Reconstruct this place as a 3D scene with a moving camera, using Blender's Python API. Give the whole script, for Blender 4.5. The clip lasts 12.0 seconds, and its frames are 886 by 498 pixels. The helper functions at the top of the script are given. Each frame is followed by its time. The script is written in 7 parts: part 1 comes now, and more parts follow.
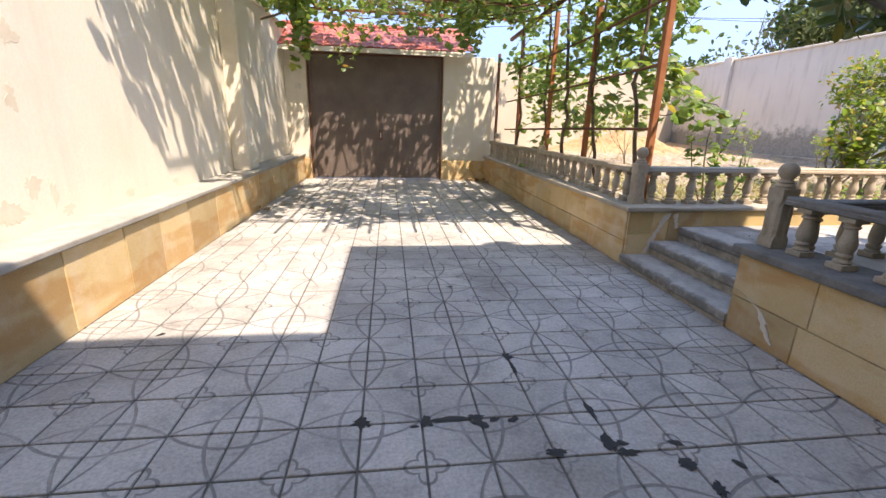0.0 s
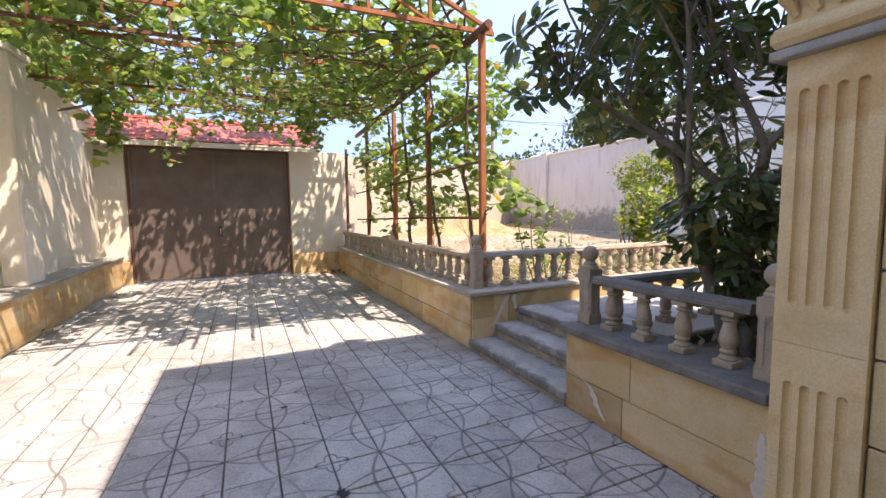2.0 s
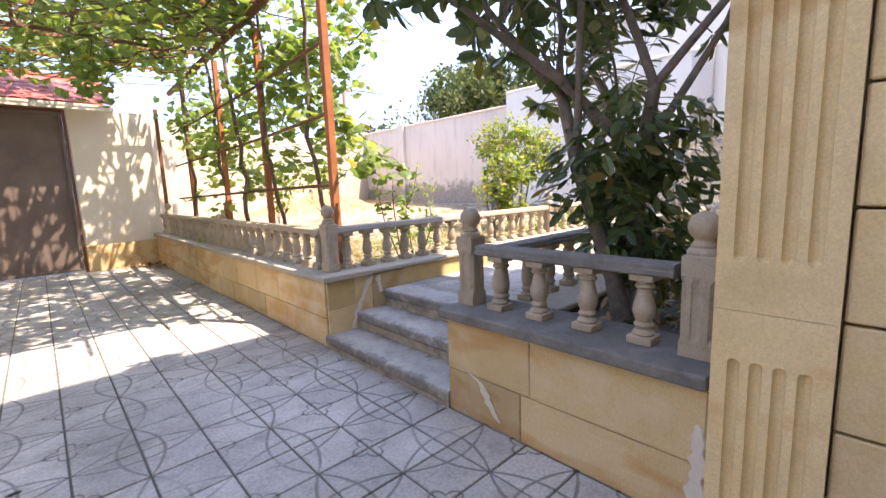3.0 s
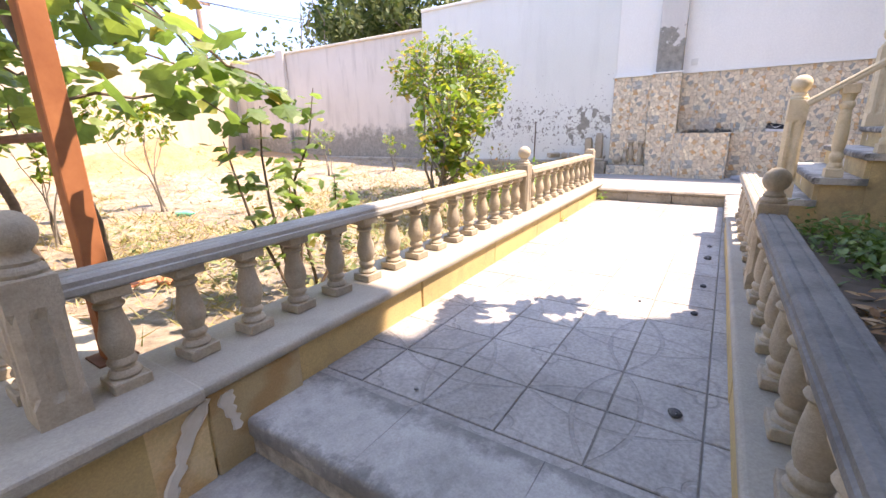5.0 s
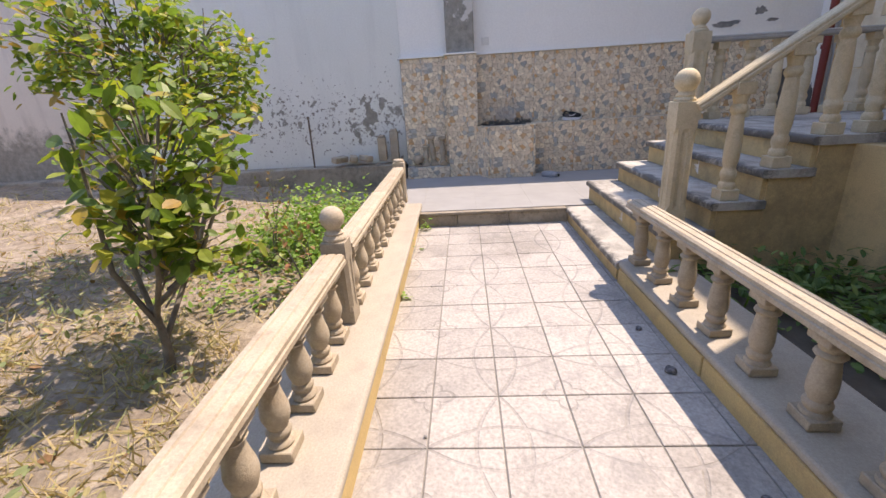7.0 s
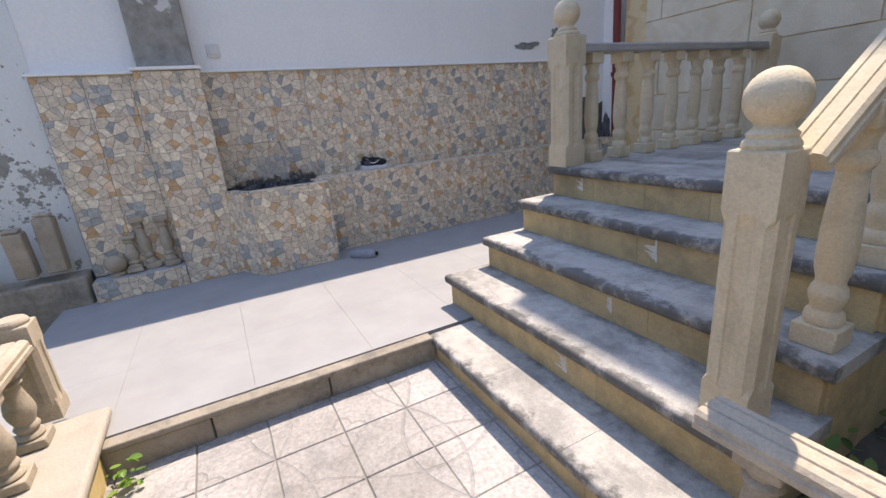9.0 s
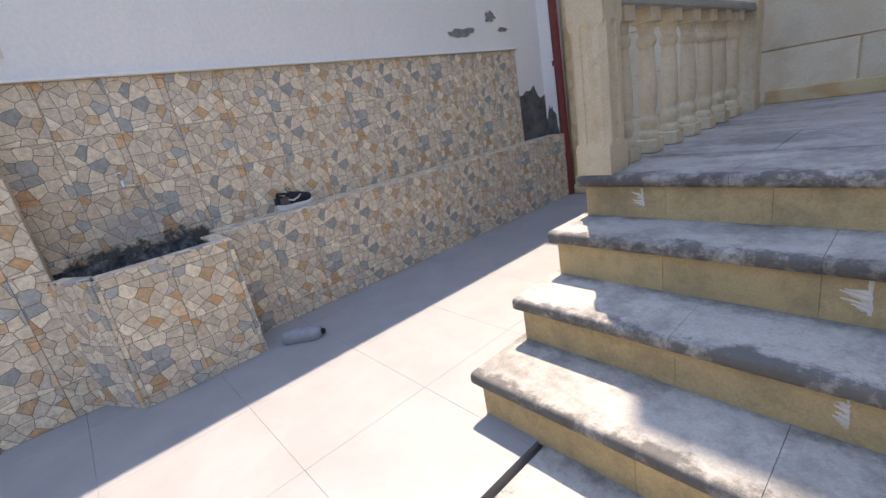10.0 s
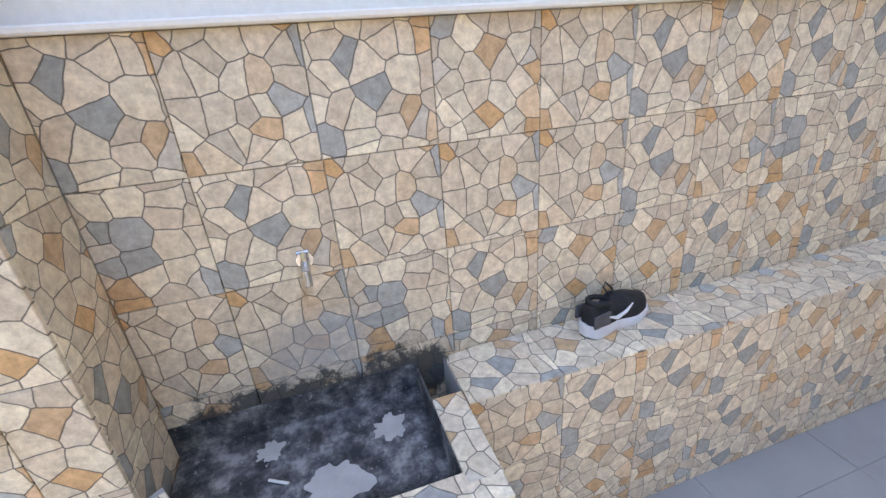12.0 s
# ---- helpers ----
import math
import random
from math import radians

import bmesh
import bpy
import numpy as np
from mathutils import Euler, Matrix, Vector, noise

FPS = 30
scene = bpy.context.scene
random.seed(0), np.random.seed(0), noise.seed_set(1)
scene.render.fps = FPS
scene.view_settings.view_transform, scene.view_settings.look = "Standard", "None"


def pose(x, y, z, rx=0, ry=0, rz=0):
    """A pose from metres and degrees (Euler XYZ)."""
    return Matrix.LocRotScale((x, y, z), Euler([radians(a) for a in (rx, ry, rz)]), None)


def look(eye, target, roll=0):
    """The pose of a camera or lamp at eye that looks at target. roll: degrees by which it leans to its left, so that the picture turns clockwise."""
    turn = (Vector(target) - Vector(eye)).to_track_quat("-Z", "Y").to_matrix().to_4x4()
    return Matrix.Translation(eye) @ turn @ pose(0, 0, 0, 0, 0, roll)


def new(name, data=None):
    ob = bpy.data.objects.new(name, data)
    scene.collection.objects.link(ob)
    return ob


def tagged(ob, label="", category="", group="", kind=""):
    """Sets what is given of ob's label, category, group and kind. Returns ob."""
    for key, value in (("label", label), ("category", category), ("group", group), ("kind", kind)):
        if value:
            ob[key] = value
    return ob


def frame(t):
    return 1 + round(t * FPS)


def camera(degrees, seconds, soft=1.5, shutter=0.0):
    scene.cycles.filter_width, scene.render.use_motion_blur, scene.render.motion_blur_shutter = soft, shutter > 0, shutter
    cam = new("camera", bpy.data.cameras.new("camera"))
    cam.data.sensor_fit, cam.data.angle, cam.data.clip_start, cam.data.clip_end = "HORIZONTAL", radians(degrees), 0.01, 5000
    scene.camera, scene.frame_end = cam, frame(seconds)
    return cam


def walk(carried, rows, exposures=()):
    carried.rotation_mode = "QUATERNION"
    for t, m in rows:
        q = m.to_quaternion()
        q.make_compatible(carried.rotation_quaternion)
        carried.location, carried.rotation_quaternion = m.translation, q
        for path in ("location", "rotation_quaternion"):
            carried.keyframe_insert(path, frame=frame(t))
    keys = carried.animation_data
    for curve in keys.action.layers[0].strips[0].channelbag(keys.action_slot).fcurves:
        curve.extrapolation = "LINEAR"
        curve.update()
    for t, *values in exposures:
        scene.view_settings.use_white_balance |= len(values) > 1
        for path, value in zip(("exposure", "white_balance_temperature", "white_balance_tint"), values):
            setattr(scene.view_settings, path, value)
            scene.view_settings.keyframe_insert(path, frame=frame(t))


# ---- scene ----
cam = camera(91.8, 12.0)
PATH = [
    (0, (-0.41, 0.86, 1.419), (-0.163, 2.764, 0.859), 1.5),
    (0.5, (-0.372, 0.923, 1.516), (-0.036, 2.878, 1.262), 2.3),
    (1, (-0.329, 0.953, 1.604), (0.095, 2.907, 1.555), 1.9),
    (1.5, (-0.262, 0.957, 1.606), (0.283, 2.881, 1.585), 0.8),
    (2, (-0.079, 1.023, 1.5), (0.753, 2.833, 1.326), -0.7),
    (2.5, (0.137, 1.33, 1.408), (1.366, 2.891, 1.18), 0.6),
    (3, (0.376, 1.701, 1.361), (1.727, 3.148, 1.075), -2.1),
    (3.2, (0.514, 1.88, 1.358), (1.899, 3.291, 1.059), -1.6),
    (4.8, (1.787, 3.462, 1.331), (3.406, 4.513, 0.808), -1.3),
    (5, (1.96, 3.681, 1.408), (3.575, 4.735, 0.878), -1.3),
    (5.5, (2.471, 4.149, 1.407), (4.1, 5.164, 0.848), -0.5),
    (6, (2.954, 4.405, 1.537), (4.752, 5.032, 0.924), -5.9),
    (6.5, (3.408, 4.515, 1.693), (5.27, 4.781, 1.013), -3.7),
    (6.7, (3.597, 4.57, 1.724), (5.466, 4.775, 1.041), -3.5),
    (8.3, (5.485, 4.746, 1.726), (7.349, 4.307, 1.149), -5.7),
    (8.5, (5.712, 4.684, 1.744), (7.54, 4.12, 1.159), -6.7),
    (9, (6.313, 4.499, 1.759), (8.019, 3.645, 1.16), -5.0),
    (9.5, (6.936, 4.413, 1.743), (8.441, 3.238, 1.145), -6.9),
    (10, (7.522, 4.284, 1.743), (8.994, 3.068, 1.148), -10.3),
    (10.5, (8.081, 4.225, 1.754), (9.599, 3.077, 1.138), -9.7),
    (10.7, (8.302, 4.248, 1.748), (9.921, 3.228, 1.166), -8.9),
    (11, (8.62, 4.176, 1.772), (10.382, 3.427, 1.192), -5.3),
    (11.5, (9.054, 4.105, 1.984), (10.877, 3.583, 1.349), -6.0),
    (12, (9.509, 3.947, 2.144), (11.267, 3.432, 1.339), -4.7),
]
EXPOSURES = [(0.0, 2.25, 7900, 19), (1.0, 2.1, 7700, 20), (1.6, 2.1, 7700, 22), (2.4, 2.65, 8100, 25), (3.2, 2.85, 8200, 26), (4.8, 2.78, 8000, 24), (5.5, 2.4, 8300, 27),
             (6.2, 1.95, 8200, 25), (8.3, 1.75, 7400, 19), (9.5, 1.98, 7500, 18), (10.6, 2.2, 8300, 20), (11.2, 2.36, 8400, 18), (12.0, 2.82, 8200, 17)]
walk(cam, [(t, look(eye, target, roll)) for t, eye, target, roll in PATH], EXPOSURES)

# ---------------------------------------------------------------- light
SUN_WAY = Vector((0.285, -0.43, 1.0)).normalized()   # towards the sun
world = bpy.data.worlds.new("world")
scene.world = world
world.use_nodes = True
wn = world.node_tree.nodes
sky = wn.new("ShaderNodeTexSky")
sky.sky_type = "NISHITA"
sky.sun_disc = False
sky.sun_elevation = math.asin(SUN_WAY.z)
sky.sun_rotation = math.atan2(SUN_WAY.x, SUN_WAY.y)
sky.air_density = 1.0
sky.dust_density = 0.2
sky.ozone_density = 2.5
wn["Background"].inputs[1].default_value = 0.15
# clear dry air: the haze band lies below the walls, so the sky is read a little higher
way = wn.new("ShaderNodeTexCoord")
lift_up = wn.new("ShaderNodeVectorMath")
lift_up.operation = "ADD"
lift_up.inputs[1].default_value = (0, 0, 0.9)
unit = wn.new("ShaderNodeVectorMath")
unit.operation = "NORMALIZE"
world.node_tree.links.new(way.outputs["Generated"], lift_up.inputs[0])
world.node_tree.links.new(lift_up.outputs[0], unit.inputs[0])
world.node_tree.links.new(unit.outputs[0], sky.inputs["Vector"])
world.node_tree.links.new(sky.outputs[0], wn["Background"].inputs[0])
sun = new("sun", bpy.data.lights.new("sun", "SUN"))
sun.data.energy = 2.0
sun.data.angle = radians(0.55)
sun.data.color = (1.0, 0.955, 0.88)
sun.matrix_world = look(SUN_WAY * 40, (0, 0, 0))



# ---------------------------------------------------------------- materials
def nodes(name, rough=0.8, metal=0.0):
    m = bpy.data.materials.new(name)
    m.use_nodes = True
    nt = m.node_tree
    b = nt.nodes["Principled BSDF"]
    b.inputs["Roughness"].default_value = rough
    b.inputs["Metallic"].default_value = metal
    b.inputs["Specular IOR Level"].default_value = 0.35
    return m, nt, b


def coords(nt, kind="Object", scale=(1, 1, 1)):
    t = nt.nodes.new("ShaderNodeTexCoord")
    mp = nt.nodes.new("ShaderNodeMapping")
    mp.inputs["Scale"].default_value = scale
    if kind == "World":
        g = nt.nodes.new("ShaderNodeNewGeometry")
        nt.links.new(g.outputs["Position"], mp.inputs[0])
    else:
        nt.links.new(t.outputs[kind], mp.inputs[0])
    return mp.outputs[0]


def noise_tex(nt, vec, scale, detail=4.0, rough=0.6):
    n = nt.nodes.new("ShaderNodeTexNoise")
    n.inputs["Scale"].default_value = scale
    n.inputs["Detail"].default_value = detail
    n.inputs["Roughness"].default_value = rough
    nt.links.new(vec, n.inputs["Vector"])
    return n.outputs["Fac"]


def ramp(nt, fac, stops):
    r = nt.nodes.new("ShaderNodeValToRGB")
    el = r.color_ramp.elements
    while len(el) < len(stops):
        el.new(0.5)
    for e, (p, c) in zip(el, stops):
        e.position = p
        e.color = (*c, 1) if len(c) == 3 else c
    nt.links.new(fac, r.inputs[0])
    return r.outputs[0]


def mixc(nt, a, b, fac, how="MIX"):
    m = nt.nodes.new("ShaderNodeMix")
    m.data_type = "RGBA"
    m.blend_type = how
    for sock, v in ((m.inputs[0], fac), (m.inputs[6], a), (m.inputs[7], b)):
        if hasattr(v, "links"):
            nt.links.new(v, sock)
        elif isinstance(v, (int, float)):
            sock.default_value = v
        else:
            sock.default_value = (*v, 1)
    return m.outputs[2]


def mathn(nt, op, a, b=0.0, c=0.0):
    m = nt.nodes.new("ShaderNodeMath")
    m.operation = op
    for i, v in enumerate((a, b, c)):
        if hasattr(v, "links"):
            nt.links.new(v, m.inputs[i])
        else:
            m.inputs[i].default_value = v
    return m.outputs[0]


def bump(nt, b, height, strength=0.3, dist=0.01):
    n = nt.nodes.new("ShaderNodeBump")
    n.inputs["Strength"].default_value = strength
    n.inputs["Distance"].default_value = dist
    nt.links.new(height, n.inputs["Height"])
    nt.links.new(n.outputs[0], b.inputs["Normal"])


def object_random(nt):
    return nt.nodes.new("ShaderNodeObjectInfo").outputs["Random"]


def island_random(nt):
    return nt.nodes.new("ShaderNodeNewGeometry").outputs["Random Per Island"]


def stone(name, c1, c2, dark, rough=0.85, scale=3.0, veins=0.0, stain=0.5, vary=0.25, grain=120.0, bumps=0.35, soot=0.0, edge=None):
    """Natural or cast stone: two tones, fine grain, dark weather stains."""
    m, nt, b = nodes(name, rough)
    v = coords(nt, "World")
    big = noise_tex(nt, v, scale, 5)
    col = ramp(nt, big, [(0.32, c1), (0.68, c2)])
    if veins:
        w = nt.nodes.new("ShaderNodeTexWave")
        w.inputs["Scale"].default_value = 1.6
        w.inputs["Distortion"].default_value = 9.0
        w.inputs["Detail"].default_value = 3.0
        w.inputs["Detail Scale"].default_value = 0.8
        mp = coords(nt, "World", (0.6, 0.6, 2.4))
        nt.links.new(mp, w.inputs["Vector"])
        vein = ramp(nt, w.outputs["Fac"], [(0.55, (0, 0, 0)), (0.95, (1, 1, 1))])
        col = mixc(nt, col, tuple(x * f for x, f in zip(c2, (0.80, 0.62, 0.45))), mathn(nt, "MULTIPLY", vein, veins))
    fine = noise_tex(nt, v, grain, 3, 0.7)
    col = mixc(nt, col, ramp(nt, fine, [(0.25, (0.55, 0.55, 0.55)), (0.75, (1.2, 1.2, 1.2))]), 0.45, "MULTIPLY")
    st = ramp(nt, noise_tex(nt, v, scale * 2.3, 8, 0.68), [(0.5, (0, 0, 0)), (0.72, (1, 1, 1))])
    col = mixc(nt, col, dark, mathn(nt, "MULTIPLY", st, stain))
    if soot:
        st2 = ramp(nt, noise_tex(nt, v, 2.1, 10, 0.78), [(0.47, (0, 0, 0)), (0.60, (1, 1, 1))])
        col = mixc(nt, col, (0.055, 0.055, 0.052), mathn(nt, "MULTIPLY", st2, soot))
    if edge:   # black lichen on the nosing and dirt at the back of a tread
        axis, front = edge
        sp = nt.nodes.new("ShaderNodeSeparateXYZ")
        nt.links.new(coords(nt, "Generated"), sp.inputs[0])
        g_ = sp.outputs[axis]
        if front == 0:
            g_ = mathn(nt, "SUBTRACT", 1.0, g_)
        rough_ = mathn(nt, "MULTIPLY", mathn(nt, "SUBTRACT", noise_tex(nt, v, 7.0, 9, 0.75), 0.5), 1.15)
        nose = ramp(nt, mathn(nt, "ADD", g_, rough_), [(0.86, (0, 0, 0)), (1.02, (1, 1, 1))])
        back = ramp(nt, mathn(nt, "ADD", g_, rough_), [(0.02, (1, 1, 1)), (0.22, (0, 0, 0))])
        col = mixc(nt, col, (0.06, 0.058, 0.055), mathn(nt, "MULTIPLY", nose, 0.78 if front else 0.5))
        col = mixc(nt, col, (0.09, 0.085, 0.078), mathn(nt, "MULTIPLY", back, 0.6))
    if vary:
        r = mathn(nt, "MULTIPLY_ADD", object_random(nt), vary, 1.0 - vary / 2)
        comb = nt.nodes.new("ShaderNodeCombineColor")
        for i in range(3):
            nt.links.new(r, comb.inputs[i])
        col = mixc(nt, col, comb.outputs[0], 1.0, "MULTIPLY")
    nt.links.new(col, b.inputs["Base Color"])
    hsum = mathn(nt, "ADD", mathn(nt, "MULTIPLY", fine, 0.35), mathn(nt, "MULTIPLY", big, 0.6))
    bump(nt, b, hsum, bumps, 0.006)
    return m


M_SAND = stone("sandstone", (0.53, 0.385, 0.19), (0.63, 0.49, 0.285), (0.62, 0.54, 0.42), veins=0.8, stain=0.5, vary=0.42, scale=1.6)
M_CREAM = stone("cream_limestone", (0.77, 0.625, 0.385), (0.70, 0.53, 0.28), (0.42, 0.29, 0.14), veins=0.55, stain=0.35, vary=0.2, scale=1.6)
M_COPING = stone("grey_coping", (0.42, 0.405, 0.37), (0.33, 0.315, 0.285), (0.19, 0.18, 0.165), stain=0.45, vary=0.12)
M_BALUSTER = stone("cast_baluster_stone", (0.47, 0.40, 0.305), (0.39, 0.33, 0.25), (0.20, 0.17, 0.13), scale=6.0, veins=0.14, stain=0.55, vary=0.25, bumps=0.9)
# stained copy of the rail stone, also darkened to paint in the shade
M_DARKRAIL = stone("stained_shade_rail_stone", (0.25, 0.24, 0.22), (0.17, 0.163, 0.15), (0.08, 0.077, 0.07), scale=5.0, stain=0.6, vary=0.1, soot=0.35, bumps=0.8)
M_RAMPCOPING = stone("beige_coping", (0.43, 0.385, 0.315), (0.37, 0.33, 0.27), (0.24, 0.215, 0.18), stain=0.4, vary=0.12)
M_STEP = stone("worn_step_slab", (0.49, 0.465, 0.415), (0.40, 0.378, 0.335), (0.17, 0.162, 0.15), stain=0.5, vary=0.1, scale=3.6, soot=0.42, bumps=0.8, edge=(1, 1))
M_ENTRYSTEP = stone("worn_entry_slab", (0.44, 0.42, 0.385), (0.34, 0.322, 0.295), (0.16, 0.152, 0.14), stain=0.55, vary=0.1, scale=3.6, soot=0.3, bumps=0.7, edge=(0, 0))
M_PORCHSLAB = stone("porch_slab", (0.45, 0.43, 0.39), (0.36, 0.34, 0.31), (0.17, 0.162, 0.15), stain=0.5, vary=0.1, scale=3.6, soot=0.45, bumps=0.7)
M_PALECAST = stone("pale_cast_stone", (0.68, 0.575, 0.40), (0.60, 0.50, 0.335), (0.32, 0.26, 0.17), scale=6.0, veins=0.1, stain=0.45, vary=0.15, bumps=0.8)
M_RISER = stone("step_riser_stone", (0.61, 0.45, 0.225), (0.53, 0.39, 0.20), (0.27, 0.21, 0.13), stain=0.45, vary=0.2, scale=2.5, soot=0.3)
M_PLATSTONE = stone("platform_edge_stone", (0.41, 0.355, 0.28), (0.33, 0.285, 0.22), (0.15, 0.13, 0.10), stain=0.6, vary=0.3, soot=0.55, bumps=0.8)
M_CURBSTAIN = stone("ochre_plinth_stone", (0.58, 0.43, 0.20), (0.50, 0.37, 0.18), (0.27, 0.21, 0.13), stain=0.45, vary=0.2)


def make_plaster(name, c1, c2, peel, peel_low=0.0, peel_high=0.0, edge=0.05, stain=0.3, band=0.0):
    """Painted plaster; in peeled patches the grey render shows."""
    m, nt, b = nodes(name, 0.9)
    v = coords(nt, "World")
    col = ramp(nt, noise_tex(nt, v, 0.9, 5), [(0.3, c1), (0.7, c2)])
    fine = noise_tex(nt, v, 45, 3, 0.7)
    col = mixc(nt, col, ramp(nt, fine, [(0.2, (0.86, 0.86, 0.86)), (0.8, (1.08, 1.08, 1.08))]), 0.6, "MULTIPLY")
    streak = noise_tex(nt, coords(nt, "World", (1.8, 1.8, 0.25)), 2.4, 6, 0.65)
    col = mixc(nt, col, tuple(x * 0.72 for x in c2), mathn(nt, "MULTIPLY", ramp(nt, streak, [(0.5, (0, 0, 0)), (0.75, (1, 1, 1))]), stain))
    height = mathn(nt, "MULTIPLY", fine, 0.15)
    if peel > 0:
        n = noise_tex(nt, v, 6.0 if band else 3.2, 9, 0.66)
        n2 = noise_tex(nt, v, 0.75, 3, 0.5)
        sep = nt.nodes.new("ShaderNodeSeparateXYZ")
        nt.links.new(v, sep.inputs[0])
        lo = nt.nodes.new("ShaderNodeMapRange")
        lo.inputs["From Min"].default_value = peel_high
        lo.inputs["From Max"].default_value = peel_low
        nt.links.new(sep.outputs[2], lo.inputs["Value"])
        k = mathn(nt, "ADD", n, mathn(nt, "MULTIPLY", mathn(nt, "SUBTRACT", n2, 0.5), 0.35 if band else 0.7))
        amount = lo.outputs[0]
        if band:   # flaking worst at one height
            amount = mathn(nt, "MAXIMUM", mathn(nt, "SUBTRACT", 1.0, mathn(nt, "MULTIPLY", mathn(nt, "ABSOLUTE", mathn(nt, "SUBTRACT", sep.outputs[2], band)), 0.85)), 0.0)
        k = mathn(nt, "ADD", k, mathn(nt, "MULTIPLY_ADD", amount, 0.5 * peel, -0.32))
        mask = ramp(nt, k, [(0.50, (0, 0, 0)), (0.50 + edge, (1, 1, 1))])
        if band:
            chips = mathn(nt, "ADD", noise_tex(nt, v, 19, 5, 0.62), mathn(nt, "MULTIPLY", amount, 0.17))
            mask = mathn(nt, "MAXIMUM", mask, ramp(nt, chips, [(0.735, (0, 0, 0)), (0.75, (1, 1, 1))]))
        grey = ramp(nt, noise_tex(nt, v, 11, 6, 0.7), [(0.3, (0.20, 0.19, 0.165)), (0.7, (0.37, 0.345, 0.295))])
        col = mixc(nt, col, grey, mask)
        height = mathn(nt, "SUBTRACT", height, mathn(nt, "MULTIPLY", mask, 0.8))
    nt.links.new(col, b.inputs["Base Color"])
    bump(nt, b, height, 0.5, 0.006)
    return m


M_PLASTER = make_plaster("cream_wall_plaster", (0.83, 0.78, 0.68), (0.76, 0.70, 0.58), 0.0)
M_WHITE = make_plaster("white_wall_plaster", (0.76, 0.71, 0.61), (0.70, 0.64, 0.53), 0.0, stain=0.2)
M_PEEL = make_plaster("peeling_wall_plaster", (0.75, 0.755, 0.70), (0.70, 0.705, 0.645), 0.60, 0.7, 2.9, edge=0.025, band=1.45)
M_PEELPILLAR = make_plaster("flaking_pillar_plaster", (0.66, 0.63, 0.58), (0.60, 0.57, 0.52), 0.92, 1.6, 5.2, edge=0.025)
M_GARDENWALL = make_plaster("weathered_garden_plaster", (0.66, 0.61, 0.54), (0.59, 0.54, 0.47), 1.5, 1.05, 1.9, edge=0.18, stain=0.95)
M_NORTHPLASTER = make_plaster("sunlit_garden_plaster", (0.50, 0.45, 0.36), (0.44, 0.39, 0.30), 0.0, stain=0.5)
M_UPPERWALL = make_plaster("grey_white_plaster", (0.84, 0.82, 0.76), (0.80, 0.78, 0.72), 0.0, stain=0.12)


